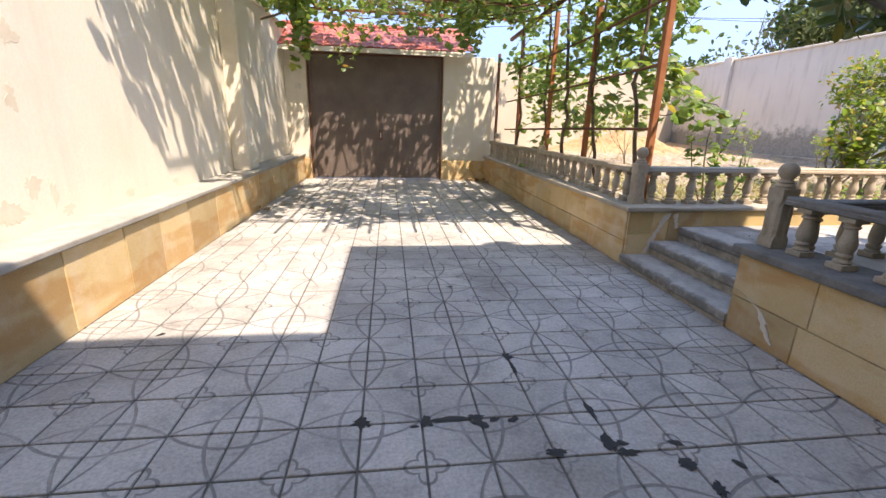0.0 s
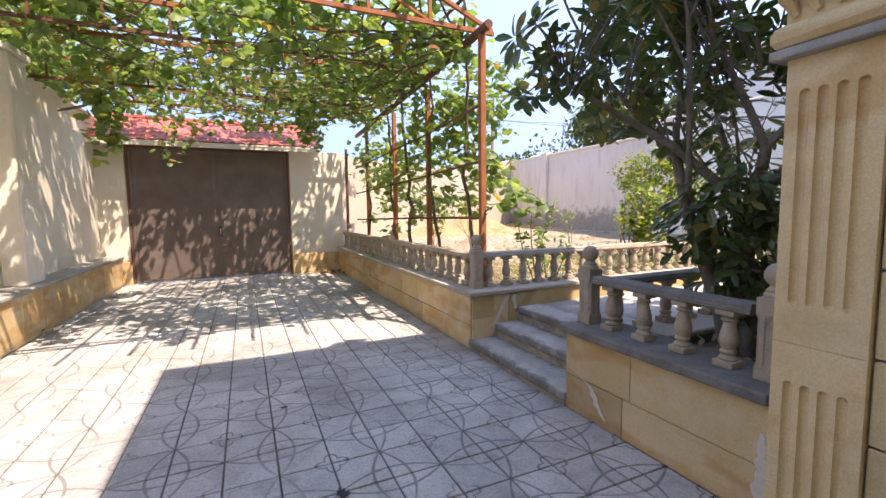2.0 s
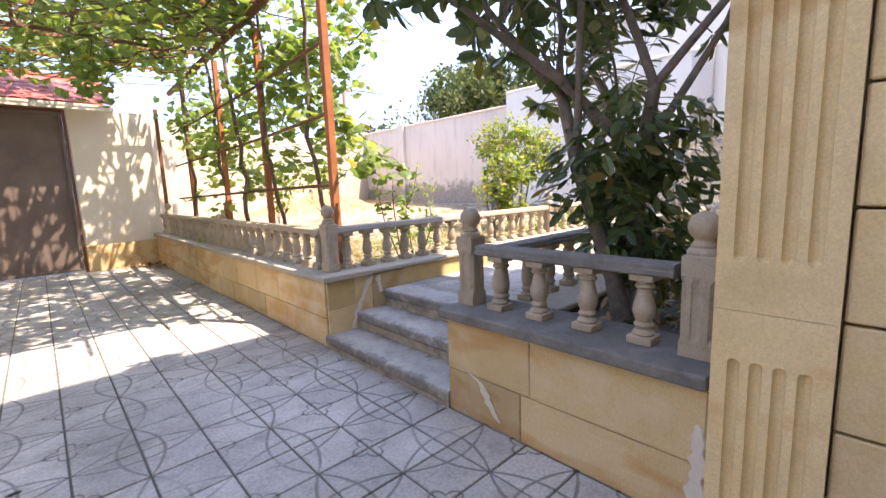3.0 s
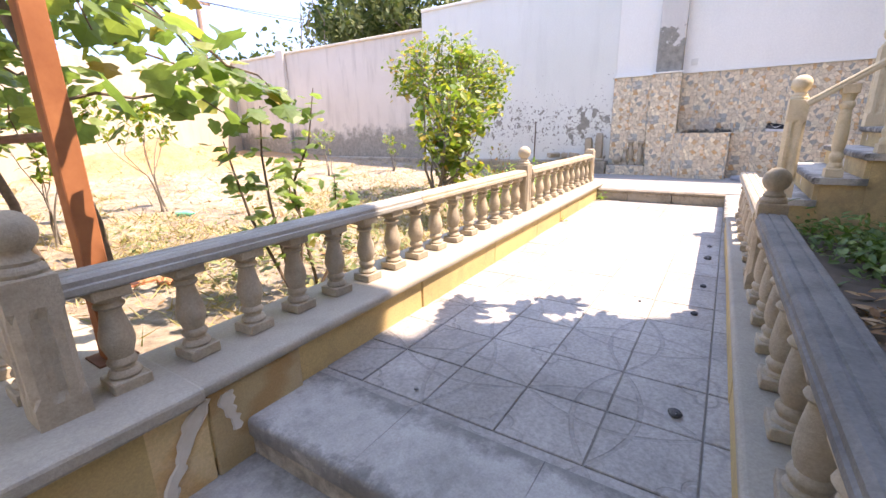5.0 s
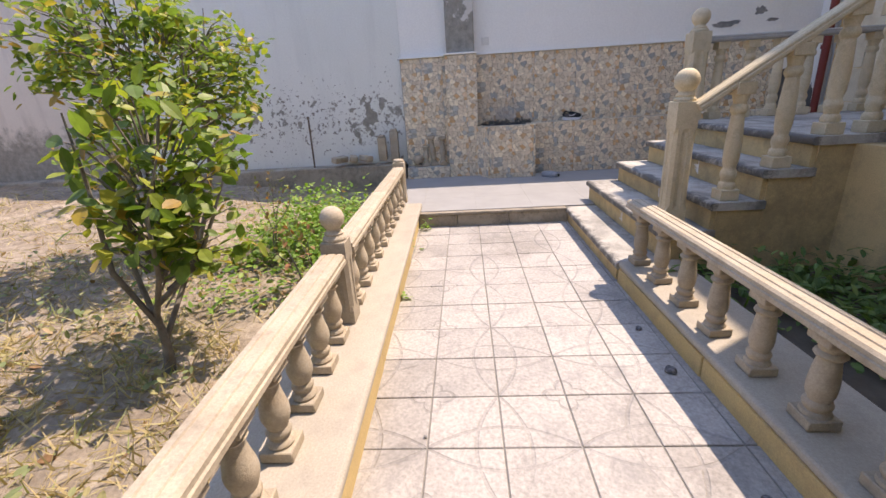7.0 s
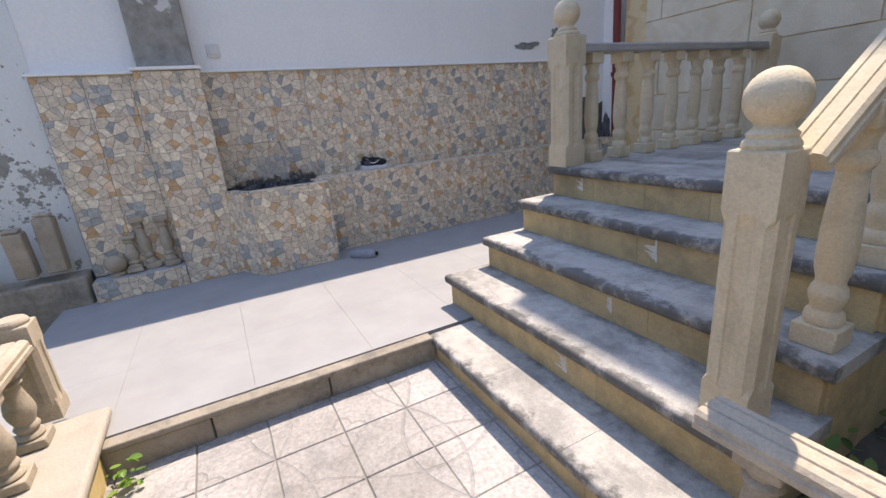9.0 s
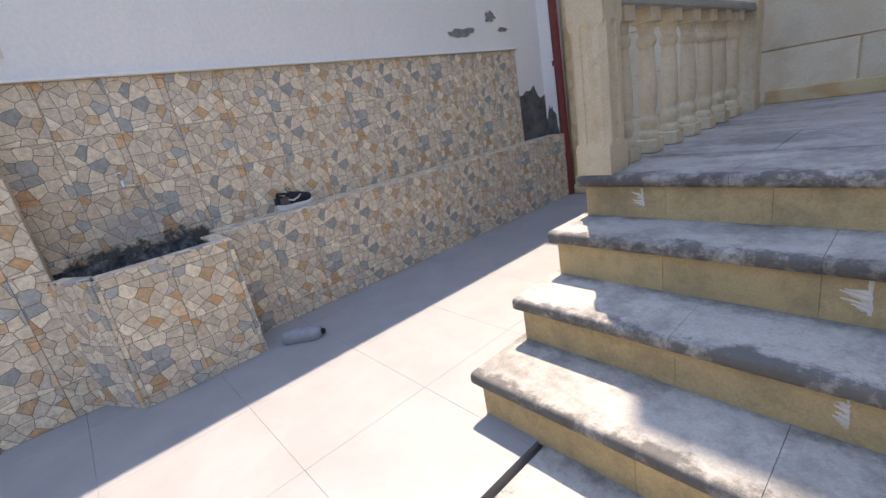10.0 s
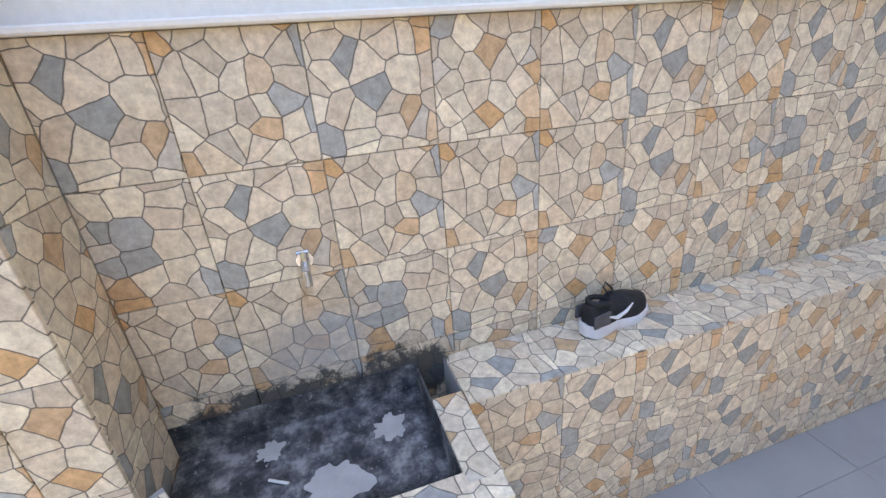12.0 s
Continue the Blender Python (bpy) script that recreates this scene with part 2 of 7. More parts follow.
def make_paver(name, x0, y0, tx, ty, c1, c2, strong):
    m, nt, b = nodes(name, 0.82)
    v = coords(nt, "World")
    sep = nt.nodes.new("ShaderNodeSeparateXYZ")
    nt.links.new(v, sep.inputs[0])

    def fold(s, origin, size):
        u = mathn(nt, "DIVIDE", mathn(nt, "SUBTRACT", s, origin), size)
        u = mathn(nt, "SUBTRACT", mathn(nt, "FLOORED_MODULO", mathn(nt, "ADD", u, 1.0), 2.0), 1.0)
        return mathn(nt, "ABSOLUTE", u)
    a, c = fold(sep.outputs[0], x0, tx), fold(sep.outputs[1], y0, ty)

    def lens(p, q):
        arc = mathn(nt, "MULTIPLY", mathn(nt, "SUBTRACT", 1.0, mathn(nt, "MULTIPLY", p, p)), 0.36)
        return mathn(nt, "ABSOLUTE", mathn(nt, "SUBTRACT", q, arc))
    d = mathn(nt, "MINIMUM", lens(a, c), lens(c, a))
    cx, cy = mathn(nt, "SUBTRACT", 1.0, a), mathn(nt, "SUBTRACT", 1.0, c)
    r2 = mathn(nt, "ADD", mathn(nt, "MULTIPLY", cx, cx), mathn(nt, "ADD", mathn(nt, "MULTIPLY", cy, cy), 1e-5))
    cc = mathn(nt, "DIVIDE", mathn(nt, "SUBTRACT", mathn(nt, "MULTIPLY", cx, cx), mathn(nt, "MULTIPLY", cy, cy)), r2)
    c4 = mathn(nt, "ABSOLUTE", cc)
    clover = mathn(nt, "ABSOLUTE", mathn(nt, "SUBTRACT", mathn(nt, "SQRT", r2), mathn(nt, "MULTIPLY_ADD", c4, 0.15, 0.17)))
    d = mathn(nt, "MINIMUM", d, clover)
    wob = mathn(nt, "MULTIPLY", noise_tex(nt, v, 14, 3), 0.035)
    groove = nt.nodes.new("ShaderNodeMapRange")
    groove.interpolation_type = "SMOOTHSTEP"
    groove.inputs["From Min"].default_value = 0.054
    groove.inputs["From Max"].default_value = 0.034
    nt.links.new(mathn(nt, "ADD", d, wob), groove.inputs["Value"])
    worn = ramp(nt, noise_tex(nt, v, 1.6, 5, 0.6), [(0.34, (0.15, 0.15, 0.15)), (0.52, (1, 1, 1))])
    g = mathn(nt, "MULTIPLY", groove.outputs[0], worn)
    col = ramp(nt, noise_tex(nt, v, 0.8, 6, 0.6), [(0.3, c1), (0.7, c2)])
    pits = ramp(nt, noise_tex(nt, v, 55, 4, 0.75), [(0.30, (0.55, 0.55, 0.55)), (0.62, (1.1, 1.1, 1.1))])
    col = mixc(nt, col, pits, 0.7, "MULTIPLY")
    blot = ramp(nt, noise_tex(nt, v, 4.5, 8, 0.7), [(0.52, (0, 0, 0)), (0.74, (1, 1, 1))])
    col = mixc(nt, col, (0.20, 0.195, 0.19), mathn(nt, "MULTIPLY", blot, 0.7))
    grime = ramp(nt, noise_tex(nt, v, 0.62, 7, 0.68), [(0.44, (1, 1, 1)), (0.62, (0.62, 0.60, 0.58))])
    col = mixc(nt, col, grime, 0.85, "MULTIPLY")
    r = mathn(nt, "MULTIPLY_ADD", object_random(nt), 0.2, 0.9)
    comb = nt.nodes.new("ShaderNodeCombineColor")
    for i in range(3):
        nt.links.new(r, comb.inputs[i])
    col = mixc(nt, col, comb.outputs[0], 1.0, "MULTIPLY")
    col = mixc(nt, col, (0.12, 0.118, 0.115), mathn(nt, "MULTIPLY", g, strong))
    nt.links.new(col, b.inputs["Base Color"])
    h = mathn(nt, "SUBTRACT", mathn(nt, "MULTIPLY", noise_tex(nt, v, 40, 4, 0.7), 0.3), g)
    bump(nt, b, h, 0.6, 0.006)
    return m


M_PAVER = make_paver("patterned_concrete_paver", -0.555, 3.25, 0.2945, 0.2945, (0.40, 0.39, 0.375), (0.53, 0.515, 0.49), 0.68)
M_RAMPPAVER = make_paver("patterned_ramp_paver", 3.40, 4.535, 0.307, 0.303, (0.375, 0.352, 0.325), (0.445, 0.42, 0.39), 0.24)


def basin_stain(nt, col, wv):
    """Pale lime below the tap and black algae by the trough."""
    sub_ = nt.nodes.new("ShaderNodeVectorMath")
    sub_.operation = "SUBTRACT"
    nt.links.new(wv, sub_.inputs[0])
    sub_.inputs[1].default_value = (10.6, 4.02, 1.42)
    sc_ = nt.nodes.new("ShaderNodeVectorMath")
    sc_.operation = "MULTIPLY"
    nt.links.new(sub_.outputs[0], sc_.inputs[0])
    sc_.inputs[1].default_value = (2.5, 2.2, 3.2)
    ln = nt.nodes.new("ShaderNodeVectorMath")
    ln.operation = "LENGTH"
    nt.links.new(sc_.outputs[0], ln.inputs[0])
    near_ = mathn(nt, "ADD", ln.outputs["Value"], mathn(nt, "MULTIPLY", noise_tex(nt, wv, 9, 6, 0.7), 1.1))
    lime = ramp(nt, near_, [(0.62, (1, 1, 1)), (1.0, (0, 0, 0))])
    col = mixc(nt, col, (0.36, 0.36, 0.36), mathn(nt, "MULTIPLY", lime, 0.6))
    sep_ = nt.nodes.new("ShaderNodeSeparateXYZ")
    nt.links.new(sc_.outputs[0], sep_.inputs[0])
    low = mathn(nt, "ADD", mathn(nt, "ABSOLUTE", mathn(nt, "ADD", sep_.outputs[2], 0.58)), mathn(nt, "MULTIPLY", noise_tex(nt, wv, 13, 8, 0.78), 1.25))
    low = mathn(nt, "ADD", low, mathn(nt, "MULTIPLY", mathn(nt, "MAXIMUM", mathn(nt, "SUBTRACT", mathn(nt, "ABSOLUTE", sep_.outputs[1]), 0.75), 0.0), 2.2))
    low = mathn(nt, "ADD", low, mathn(nt, "MULTIPLY", mathn(nt, "ABSOLUTE", sep_.outputs[0]), 0.9))
    algae = ramp(nt, low, [(0.86, (1, 1, 1)), (1.06, (0, 0, 0))])
    # rust run below the tap
    run = mathn(nt, "ADD", mathn(nt, "MULTIPLY", mathn(nt, "ABSOLUTE", sep_.outputs[1]), 9.0), mathn(nt, "MULTIPLY", noise_tex(nt, wv, 22, 6, 0.7), 1.3))
    run = mathn(nt, "ADD", run, mathn(nt, "MULTIPLY", mathn(nt, "ABSOLUTE", mathn(nt, "SUBTRACT", sep_.outputs[2], 0.62)), 1.2))
    rusty = ramp(nt, run, [(0.55, (1, 1, 1)), (1.05, (0, 0, 0))])
    col = mixc(nt, col, (0.36, 0.22, 0.09), mathn(nt, "MULTIPLY", rusty, 0.7))
    return mixc(nt, col, (0.04, 0.042, 0.045), mathn(nt, "MULTIPLY", algae, 0.9))


def make_crazy():
    """Glazed tile printed with irregular stones; the print repeats on every tile."""
    m, nt, b = nodes("stone_print_tile", 0.45)
    v0 = coords(nt, "Object", (22.0, 22.0, 0.0))
    pick = mathn(nt, "MULTIPLY", mathn(nt, "FLOOR", mathn(nt, "MULTIPLY", object_random(nt), 4.0)), 27.31)
    shift = nt.nodes.new("ShaderNodeVectorMath")
    shift.operation = "ADD"
    nt.links.new(v0, shift.inputs[0])
    nt.links.new(pick, shift.inputs[1])
    v = shift.outputs[0]
    warp = nt.nodes.new("ShaderNodeTexNoise")
    warp.inputs["Scale"].default_value = 0.9
    nt.links.new(v, warp.inputs["Vector"])
    mixv = nt.nodes.new("ShaderNodeMix")
    mixv.data_type = "VECTOR"
    mixv.inputs[0].default_value = 0.25
    nt.links.new(v, mixv.inputs[4])
    nt.links.new(warp.outputs["Color"], mixv.inputs[5])
    vor = nt.nodes.new("ShaderNodeTexVoronoi")
    vor.voronoi_dimensions = "2D"
    vor.inputs["Scale"].default_value = 1.0
    nt.links.new(mixv.outputs[1], vor.inputs["Vector"])
    edge = nt.nodes.new("ShaderNodeTexVoronoi")
    edge.voronoi_dimensions = "2D"
    edge.feature = "DISTANCE_TO_EDGE"
    edge.inputs["Scale"].default_value = 1.0
    nt.links.new(mixv.outputs[1], edge.inputs["Vector"])
    sc = nt.nodes.new("ShaderNodeSeparateColor")
    nt.links.new(vor.outputs["Color"], sc.inputs[0])
    col = ramp(nt, sc.outputs[0], [(0.0, (0.36, 0.372, 0.35)), (0.07, (0.47, 0.48, 0.455)), (0.075, (0.60, 0.36, 0.17)), (0.17, (0.64, 0.45, 0.28)), (0.195, (0.80, 0.715, 0.55)),
                                   (0.40, (0.72, 0.63, 0.48)), (0.58, (0.60, 0.50, 0.385)), (0.60, (0.82, 0.735, 0.57)), (0.82, (0.65, 0.545, 0.415)), (1.0, (0.58, 0.54, 0.46))])
    tone = mathn(nt, "MULTIPLY_ADD", sc.outputs[1], 0.30, 0.97)
    tone3 = nt.nodes.new("ShaderNodeCombineColor")
    for i in range(3):
        nt.links.new(tone, tone3.inputs[i])
    col = mixc(nt, col, tone3.outputs[0], 1.0, "MULTIPLY")
    wv = coords(nt, "World")
    grain = ramp(nt, noise_tex(nt, wv, 34, 8, 0.78), [(0.30, (0.55, 0.52, 0.49)), (0.7, (1.13, 1.13, 1.12))])
    col = mixc(nt, col, grain, 0.95, "MULTIPLY")
    warm = ramp(nt, noise_tex(nt, wv, 15, 6, 0.65), [(0.55, (0, 0, 0)), (0.75, (1, 1, 1))])
    col = mixc(nt, col, (0.46, 0.27, 0.13), mathn(nt, "MULTIPLY", warm, 0.38))
    grout = ramp(nt, edge.outputs["Distance"], [(0.007, (1, 1, 1)), (0.036, (0, 0, 0))])
    col = mixc(nt, col, (0.11, 0.093, 0.078), mathn(nt, "MULTIPLY", grout, 0.95))
    col = basin_stain(nt, col, wv)
    nt.links.new(col, b.inputs["Base Color"])
    h = mathn(nt, "SUBTRACT", mathn(nt, "MULTIPLY", noise_tex(nt, wv, 30, 4), 0.3), grout)
    bump(nt, b, h, 0.35, 0.003)
    return m


M_CRAZY = make_crazy()


def simple(name, c1, c2, rough=0.6, metal=0.0, scale=6.0, kind="World", bumps=0.2, grain=40):
    m, nt, b = nodes(name, rough, metal)
    v = coords(nt, kind)
    col = ramp(nt, noise_tex(nt, v, scale, 6, 0.65), [(0.32, c1), (0.68, c2)])
    nt.links.new(col, b.inputs["Base Color"])
    bump(nt, b, noise_tex(nt, v, grain, 4, 0.7), bumps, 0.003)
    return m


M_GROUT = simple("dark_joint_mortar", (0.10, 0.097, 0.09), (0.16, 0.153, 0.14), 0.95, scale=9)
M_RAMPGROUT = simple("sandy_joint_mortar", (0.18, 0.168, 0.148), (0.26, 0.243, 0.213), 0.95, scale=9)
M_BARERENDER = simple("bare_grey_render", (0.17, 0.165, 0.155), (0.30, 0.29, 0.27), 0.95, scale=10, bumps=0.5)
M_LIGHTGROUT = simple("pale_tile_joint", (0.34, 0.33, 0.31), (0.42, 0.41, 0.39), 0.9)
M_WHITETILE = simple("white_stoneware_tile", (0.285, 0.282, 0.275), (0.33, 0.327, 0.32), 0.5, scale=3.5, bumps=0.08)
M_RUST = simple("rusty_primer_steel", (0.30, 0.105, 0.045), (0.42, 0.165, 0.07), 0.75, 0.15, scale=7)
M_RUSTDARK = simple("dark_rusty_steel", (0.13, 0.065, 0.045), (0.22, 0.10, 0.06), 0.75, 0.2, scale=8)
M_GATE = simple("dark_brown_gate_steel", (0.15, 0.118, 0.104), (0.21, 0.168, 0.148), 0.5, 0.2, scale=2.5, bumps=0.1)
M_REDROOF = simple("red_metal_roof_sheet", (0.42, 0.10, 0.085), (0.52, 0.16, 0.13), 0.5, 0.1, scale=3)
M_REDPIPE = simple("dark_red_painted_pipe", (0.17, 0.03, 0.025), (0.22, 0.045, 0.035), 0.5, scale=5)
M_BARK = simple("grey_brown_bark", (0.13, 0.115, 0.095), (0.25, 0.22, 0.185), 0.95, scale=14, bumps=0.8, grain=30)
M_VINEBARK = simple("dark_vine_bark", (0.10, 0.07, 0.05), (0.19, 0.14, 0.10), 0.95, scale=18, bumps=0.9, grain=35)
M_SOIL = simple("dark_bed_soil", (0.07, 0.058, 0.045), (0.13, 0.108, 0.085), 0.98, scale=5, bumps=0.8, grain=24)
M_RUBBER = simple("black_mesh_fabric", (0.012, 0.012, 0.014), (0.03, 0.03, 0.033), 0.8, scale=30)
M_SHOEGREY = simple("dark_grey_suede", (0.07, 0.07, 0.078), (0.10, 0.10, 0.11), 0.85, scale=30)
M_SHOEWHITE = simple("white_foam_sole", (0.62, 0.62, 0.64), (0.72, 0.72, 0.73), 0.6, scale=20)
M_GREYFELT = simple("grey_insole_felt", (0.24, 0.25, 0.27), (0.33, 0.34, 0.36), 0.9, scale=25)
M_CHROME = simple("worn_chrome", (0.55, 0.55, 0.55), (0.7, 0.7, 0.7), 0.25, 0.9, scale=20, bumps=0.05)
def make_basin():
    """Wet black algae over grey render, with pale flecks."""
    m, nt, b = nodes("blackened_wet_render", 0.75)
    v = coords(nt, "World")
    col = ramp(nt, noise_tex(nt, v, 11, 9, 0.75), [(0.42, (0.032, 0.033, 0.036)), (0.52, (0.095, 0.095, 0.098)), (0.64, (0.28, 0.28, 0.275))])
    fleck = ramp(nt, noise_tex(nt, v, 75, 3, 0.6), [(0.66, (0, 0, 0)), (0.72, (1, 1, 1))])
    col = mixc(nt, col, (0.40, 0.40, 0.39), mathn(nt, "MULTIPLY", fleck, 0.7))
    nt.links.new(col, b.inputs["Base Color"])
    bump(nt, b, noise_tex(nt, v, 40, 4, 0.7), 0.4, 0.003)
    return m


M_BASIN = make_basin()
M_LIME = simple("pale_lime_deposit", (0.36, 0.35, 0.33), (0.46, 0.45, 0.43), 0.8, scale=14)
M_PLASTIC = simple("white_switch_plastic", (0.66, 0.64, 0.58), (0.70, 0.68, 0.62), 0.5, scale=4, bumps=0.0)
M_DAMP = simple("black_damp_render", (0.05, 0.048, 0.045), (0.17, 0.165, 0.155), 0.9, scale=6, bumps=0.5)
M_FLAKE = simple("flaked_beige_plaster", (0.66, 0.59, 0.47), (0.75, 0.68, 0.56), 0.95, scale=9, bumps=0.6)
M_MORTAR = simple("white_repair_mortar", (0.58, 0.53, 0.45), (0.68, 0.63, 0.55), 0.95, scale=12, bumps=0.5)
M_ORANGEPIPE = simple("terracotta_shard", (0.42, 0.14, 0.06), (0.5, 0.2, 0.1), 0.8, scale=9)
M_BOTTLE = simple("green_plastic_scrap", (0.10, 0.42, 0.30), (0.14, 0.5, 0.36), 0.4, scale=9)
M_LAMPGLASS = simple("frosted_lantern_glass", (0.55, 0.56, 0.56), (0.66, 0.67, 0.67), 0.35, scale=9, bumps=0.0)
M_LAMPFRAME = simple("white_lantern_metal", (0.62, 0.60, 0.55), (0.7, 0.68, 0.63), 0.5, 0.1, scale=9)
M_POLE = simple("weathered_pole_wood", (0.27, 0.17, 0.12), (0.38, 0.25, 0.18), 0.9, scale=9)
M_WIRE = simple("black_cable", (0.02, 0.02, 0.02), (0.035, 0.035, 0.035), 0.6)
M_FAR = simple("far_white_render", (0.62, 0.62, 0.60), (0.70, 0.70, 0.68), 0.9, scale=1)


def make_leaf(name, stops, gloss=0.5, through_light=0.35, yellow=0.0):
    m, nt, b = nodes(name, gloss)
    col = ramp(nt, island_random(nt), stops)
    v = coords(nt, "World")
    col = mixc(nt, col, ramp(nt, noise_tex(nt, v, 30, 3), [(0.3, (0.75, 0.75, 0.7)), (0.7, (1.15, 1.15, 1.1))]), 0.7, "MULTIPLY")
    nt.links.new(col, b.inputs["Base Color"])
    tr = nt.nodes.new("ShaderNodeBsdfTranslucent")
    hue = mixc(nt, col, (1.4, 1.45, 0.65), 1.0, "MULTIPLY")
    nt.links.new(hue, tr.inputs[0])
    mx = nt.nodes.new("ShaderNodeMixShader")
    mx.inputs[0].default_value = through_light
    out = nt.nodes["Material Output"]
    nt.links.new(b.outputs[0], mx.inputs[1])
    nt.links.new(tr.outputs[0], mx.inputs[2])
    nt.links.new(mx.outputs[0], out.inputs[0])
    return m


M_VINELEAF = make_leaf("grape_leaf", [(0.0, (0.12, 0.20, 0.075)), (0.45, (0.18, 0.27, 0.11)), (0.85, (0.26, 0.34, 0.13)), (0.97, (0.36, 0.37, 0.12)), (1.0, (0.30, 0.17, 0.06))], 0.42, 0.5)
M_LOQUAT = make_leaf("loquat_leaf", [(0.0, (0.06, 0.10, 0.045)), (0.6, (0.10, 0.15, 0.065)), (0.92, (0.18, 0.21, 0.085)), (1.0, (0.26, 0.19, 0.07))], 0.3, 0.3)
M_ROSELEAF = make_leaf("shrub_leaf", [(0.0, (0.09, 0.16, 0.035)), (0.5, (0.18, 0.27, 0.06)), (0.85, (0.35, 0.38, 0.07)), (1.0, (0.40, 0.24, 0.07))], 0.45, 0.42)
M_BEDLEAF = make_leaf("bed_weed_leaf", [(0.0, (0.06, 0.12, 0.03)), (0.6, (0.10, 0.18, 0.05)), (1.0, (0.18, 0.26, 0.08))], 0.5, 0.3)
M_BEANLEAF = make_leaf("bean_leaf", [(0.0, (0.09, 0.18, 0.03)), (0.5, (0.18, 0.32, 0.055)), (0.9, (0.31, 0.42, 0.11)), (1.0, (0.30, 0.15, 0.08))], 0.5, 0.35)
M_DRYROSE = make_leaf("reddish_rose_leaf", [(0.0, (0.13, 0.17, 0.05)), (0.5, (0.24, 0.17, 0.08)), (1.0, (0.38, 0.16, 0.10))], 0.6, 0.3)
M_FARLEAF = make_leaf("far_tree_leaf", [(0.0, (0.04, 0.07, 0.025)), (0.6, (0.09, 0.13, 0.05)), (1.0, (0.17, 0.20, 0.08))], 0.6, 0.25)
M_DRYLEAF = make_leaf("dry_leaf", [(0.0, (0.20, 0.11, 0.055)), (0.6, (0.32, 0.20, 0.11)), (1.0, (0.45, 0.34, 0.22))], 0.8, 0.15)
M_GRASS = make_leaf("dry_grass", [(0.0, (0.34, 0.26, 0.13)), (0.6, (0.50, 0.41, 0.24)), (0.85, (0.42, 0.38, 0.2)), (1.0, (0.20, 0.24, 0.09))], 0.8, 0.2)
M_STRAP = make_leaf("strap_leaf", [(0.0, (0.07, 0.16, 0.03)), (1.0, (0.12, 0.24, 0.05))], 0.4, 0.35)


def make_ground():
    m, nt, b = nodes("dry_garden_earth", 0.98)
    v = coords(nt, "World")
    col = ramp(nt, noise_tex(nt, v, 1.1, 6, 0.62), [(0.3, (0.28, 0.232, 0.18)), (0.55, (0.385, 0.325, 0.255)), (0.75, (0.455, 0.39, 0.31))])
    clump = ramp(nt, noise_tex(nt, v, 9, 7, 0.7), [(0.38, (0.5, 0.46, 0.42)), (0.62, (1.12, 1.1, 1.08))])
    col = mixc(nt, col, clump, 0.75, "MULTIPLY")
    rust = ramp(nt, noise_tex(nt, v, 2.3, 5), [(0.6, (0, 0, 0)), (0.75, (1, 1, 1))])
    col = mixc(nt, col, (0.46, 0.27, 0.12), mathn(nt, "MULTIPLY", rust, 0.3))
    sep = nt.nodes.new("ShaderNodeSeparateXYZ")
    nt.links.new(v, sep.inputs[0])
    heap = ramp(nt, mathn(nt, "ADD", sep.outputs[2], mathn(nt, "MULTIPLY", noise_tex(nt, v, 5, 5), 0.3)), [(0.86, (0, 0, 0)), (1.0, (1, 1, 1))])
    col = mixc(nt, col, ramp(nt, noise_tex(nt, v, 6, 6, 0.65), [(0.3, (0.36, 0.21, 0.10)), (0.7, (0.47, 0.32, 0.18))]), heap)
    nt.links.new(col, b.inputs["Base Color"])
    bump(nt, b, noise_tex(nt, v, 13, 8, 0.75), 0.9, 0.04)
    return m


M_GROUND = make_ground()


# ---------------------------------------------------------------- builders
def part(name, bm, material, parent=None, label="", m=None):
    me = bm
    if isinstance(bm, bmesh.types.BMesh):
        me = bpy.data.meshes.new(name)
        bm.to_mesh(me)
        bm.free()
    if not me.materials:
        me.materials.append(material)
    ob = new(name, me)
    if parent is not None:
        ob.parent = parent
    if m is not None:
        ob.matrix_basis = m
    if label:
        ob["label"] = label
    return ob


def thing(name, label, category, m=None, group="", kind=""):
    ob = new(name)
    ob.empty_display_size = 0.1
    if m is not None:
        ob.matrix_basis = m
    return tagged(ob, label, category, group, kind)


def shade(ob, angle=40):
    me = ob.data
    for p in me.polygons:
        p.use_smooth = True
    me.set_sharp_from_angle(angle=radians(angle))
    return ob


def box(x0, x1, y0, y1, z0, z1, bevel=0.0, seg=1, bm=None):
    bm = bm or bmesh.new()
    r = bmesh.ops.create_cube(bm, size=1.0)
    for v in r["verts"]:
        v.co = Vector((x0 + (v.co.x + 0.5) * (x1 - x0), y0 + (v.co.y + 0.5) * (y1 - y0), z0 + (v.co.z + 0.5) * (z1 - z0)))
    if bevel:
        es = list({e for v in r["verts"] for e in v.link_edges})
        bmesh.ops.bevel(bm, geom=es, offset=bevel, segments=seg, affect="EDGES", profile=0.5)
    return bm


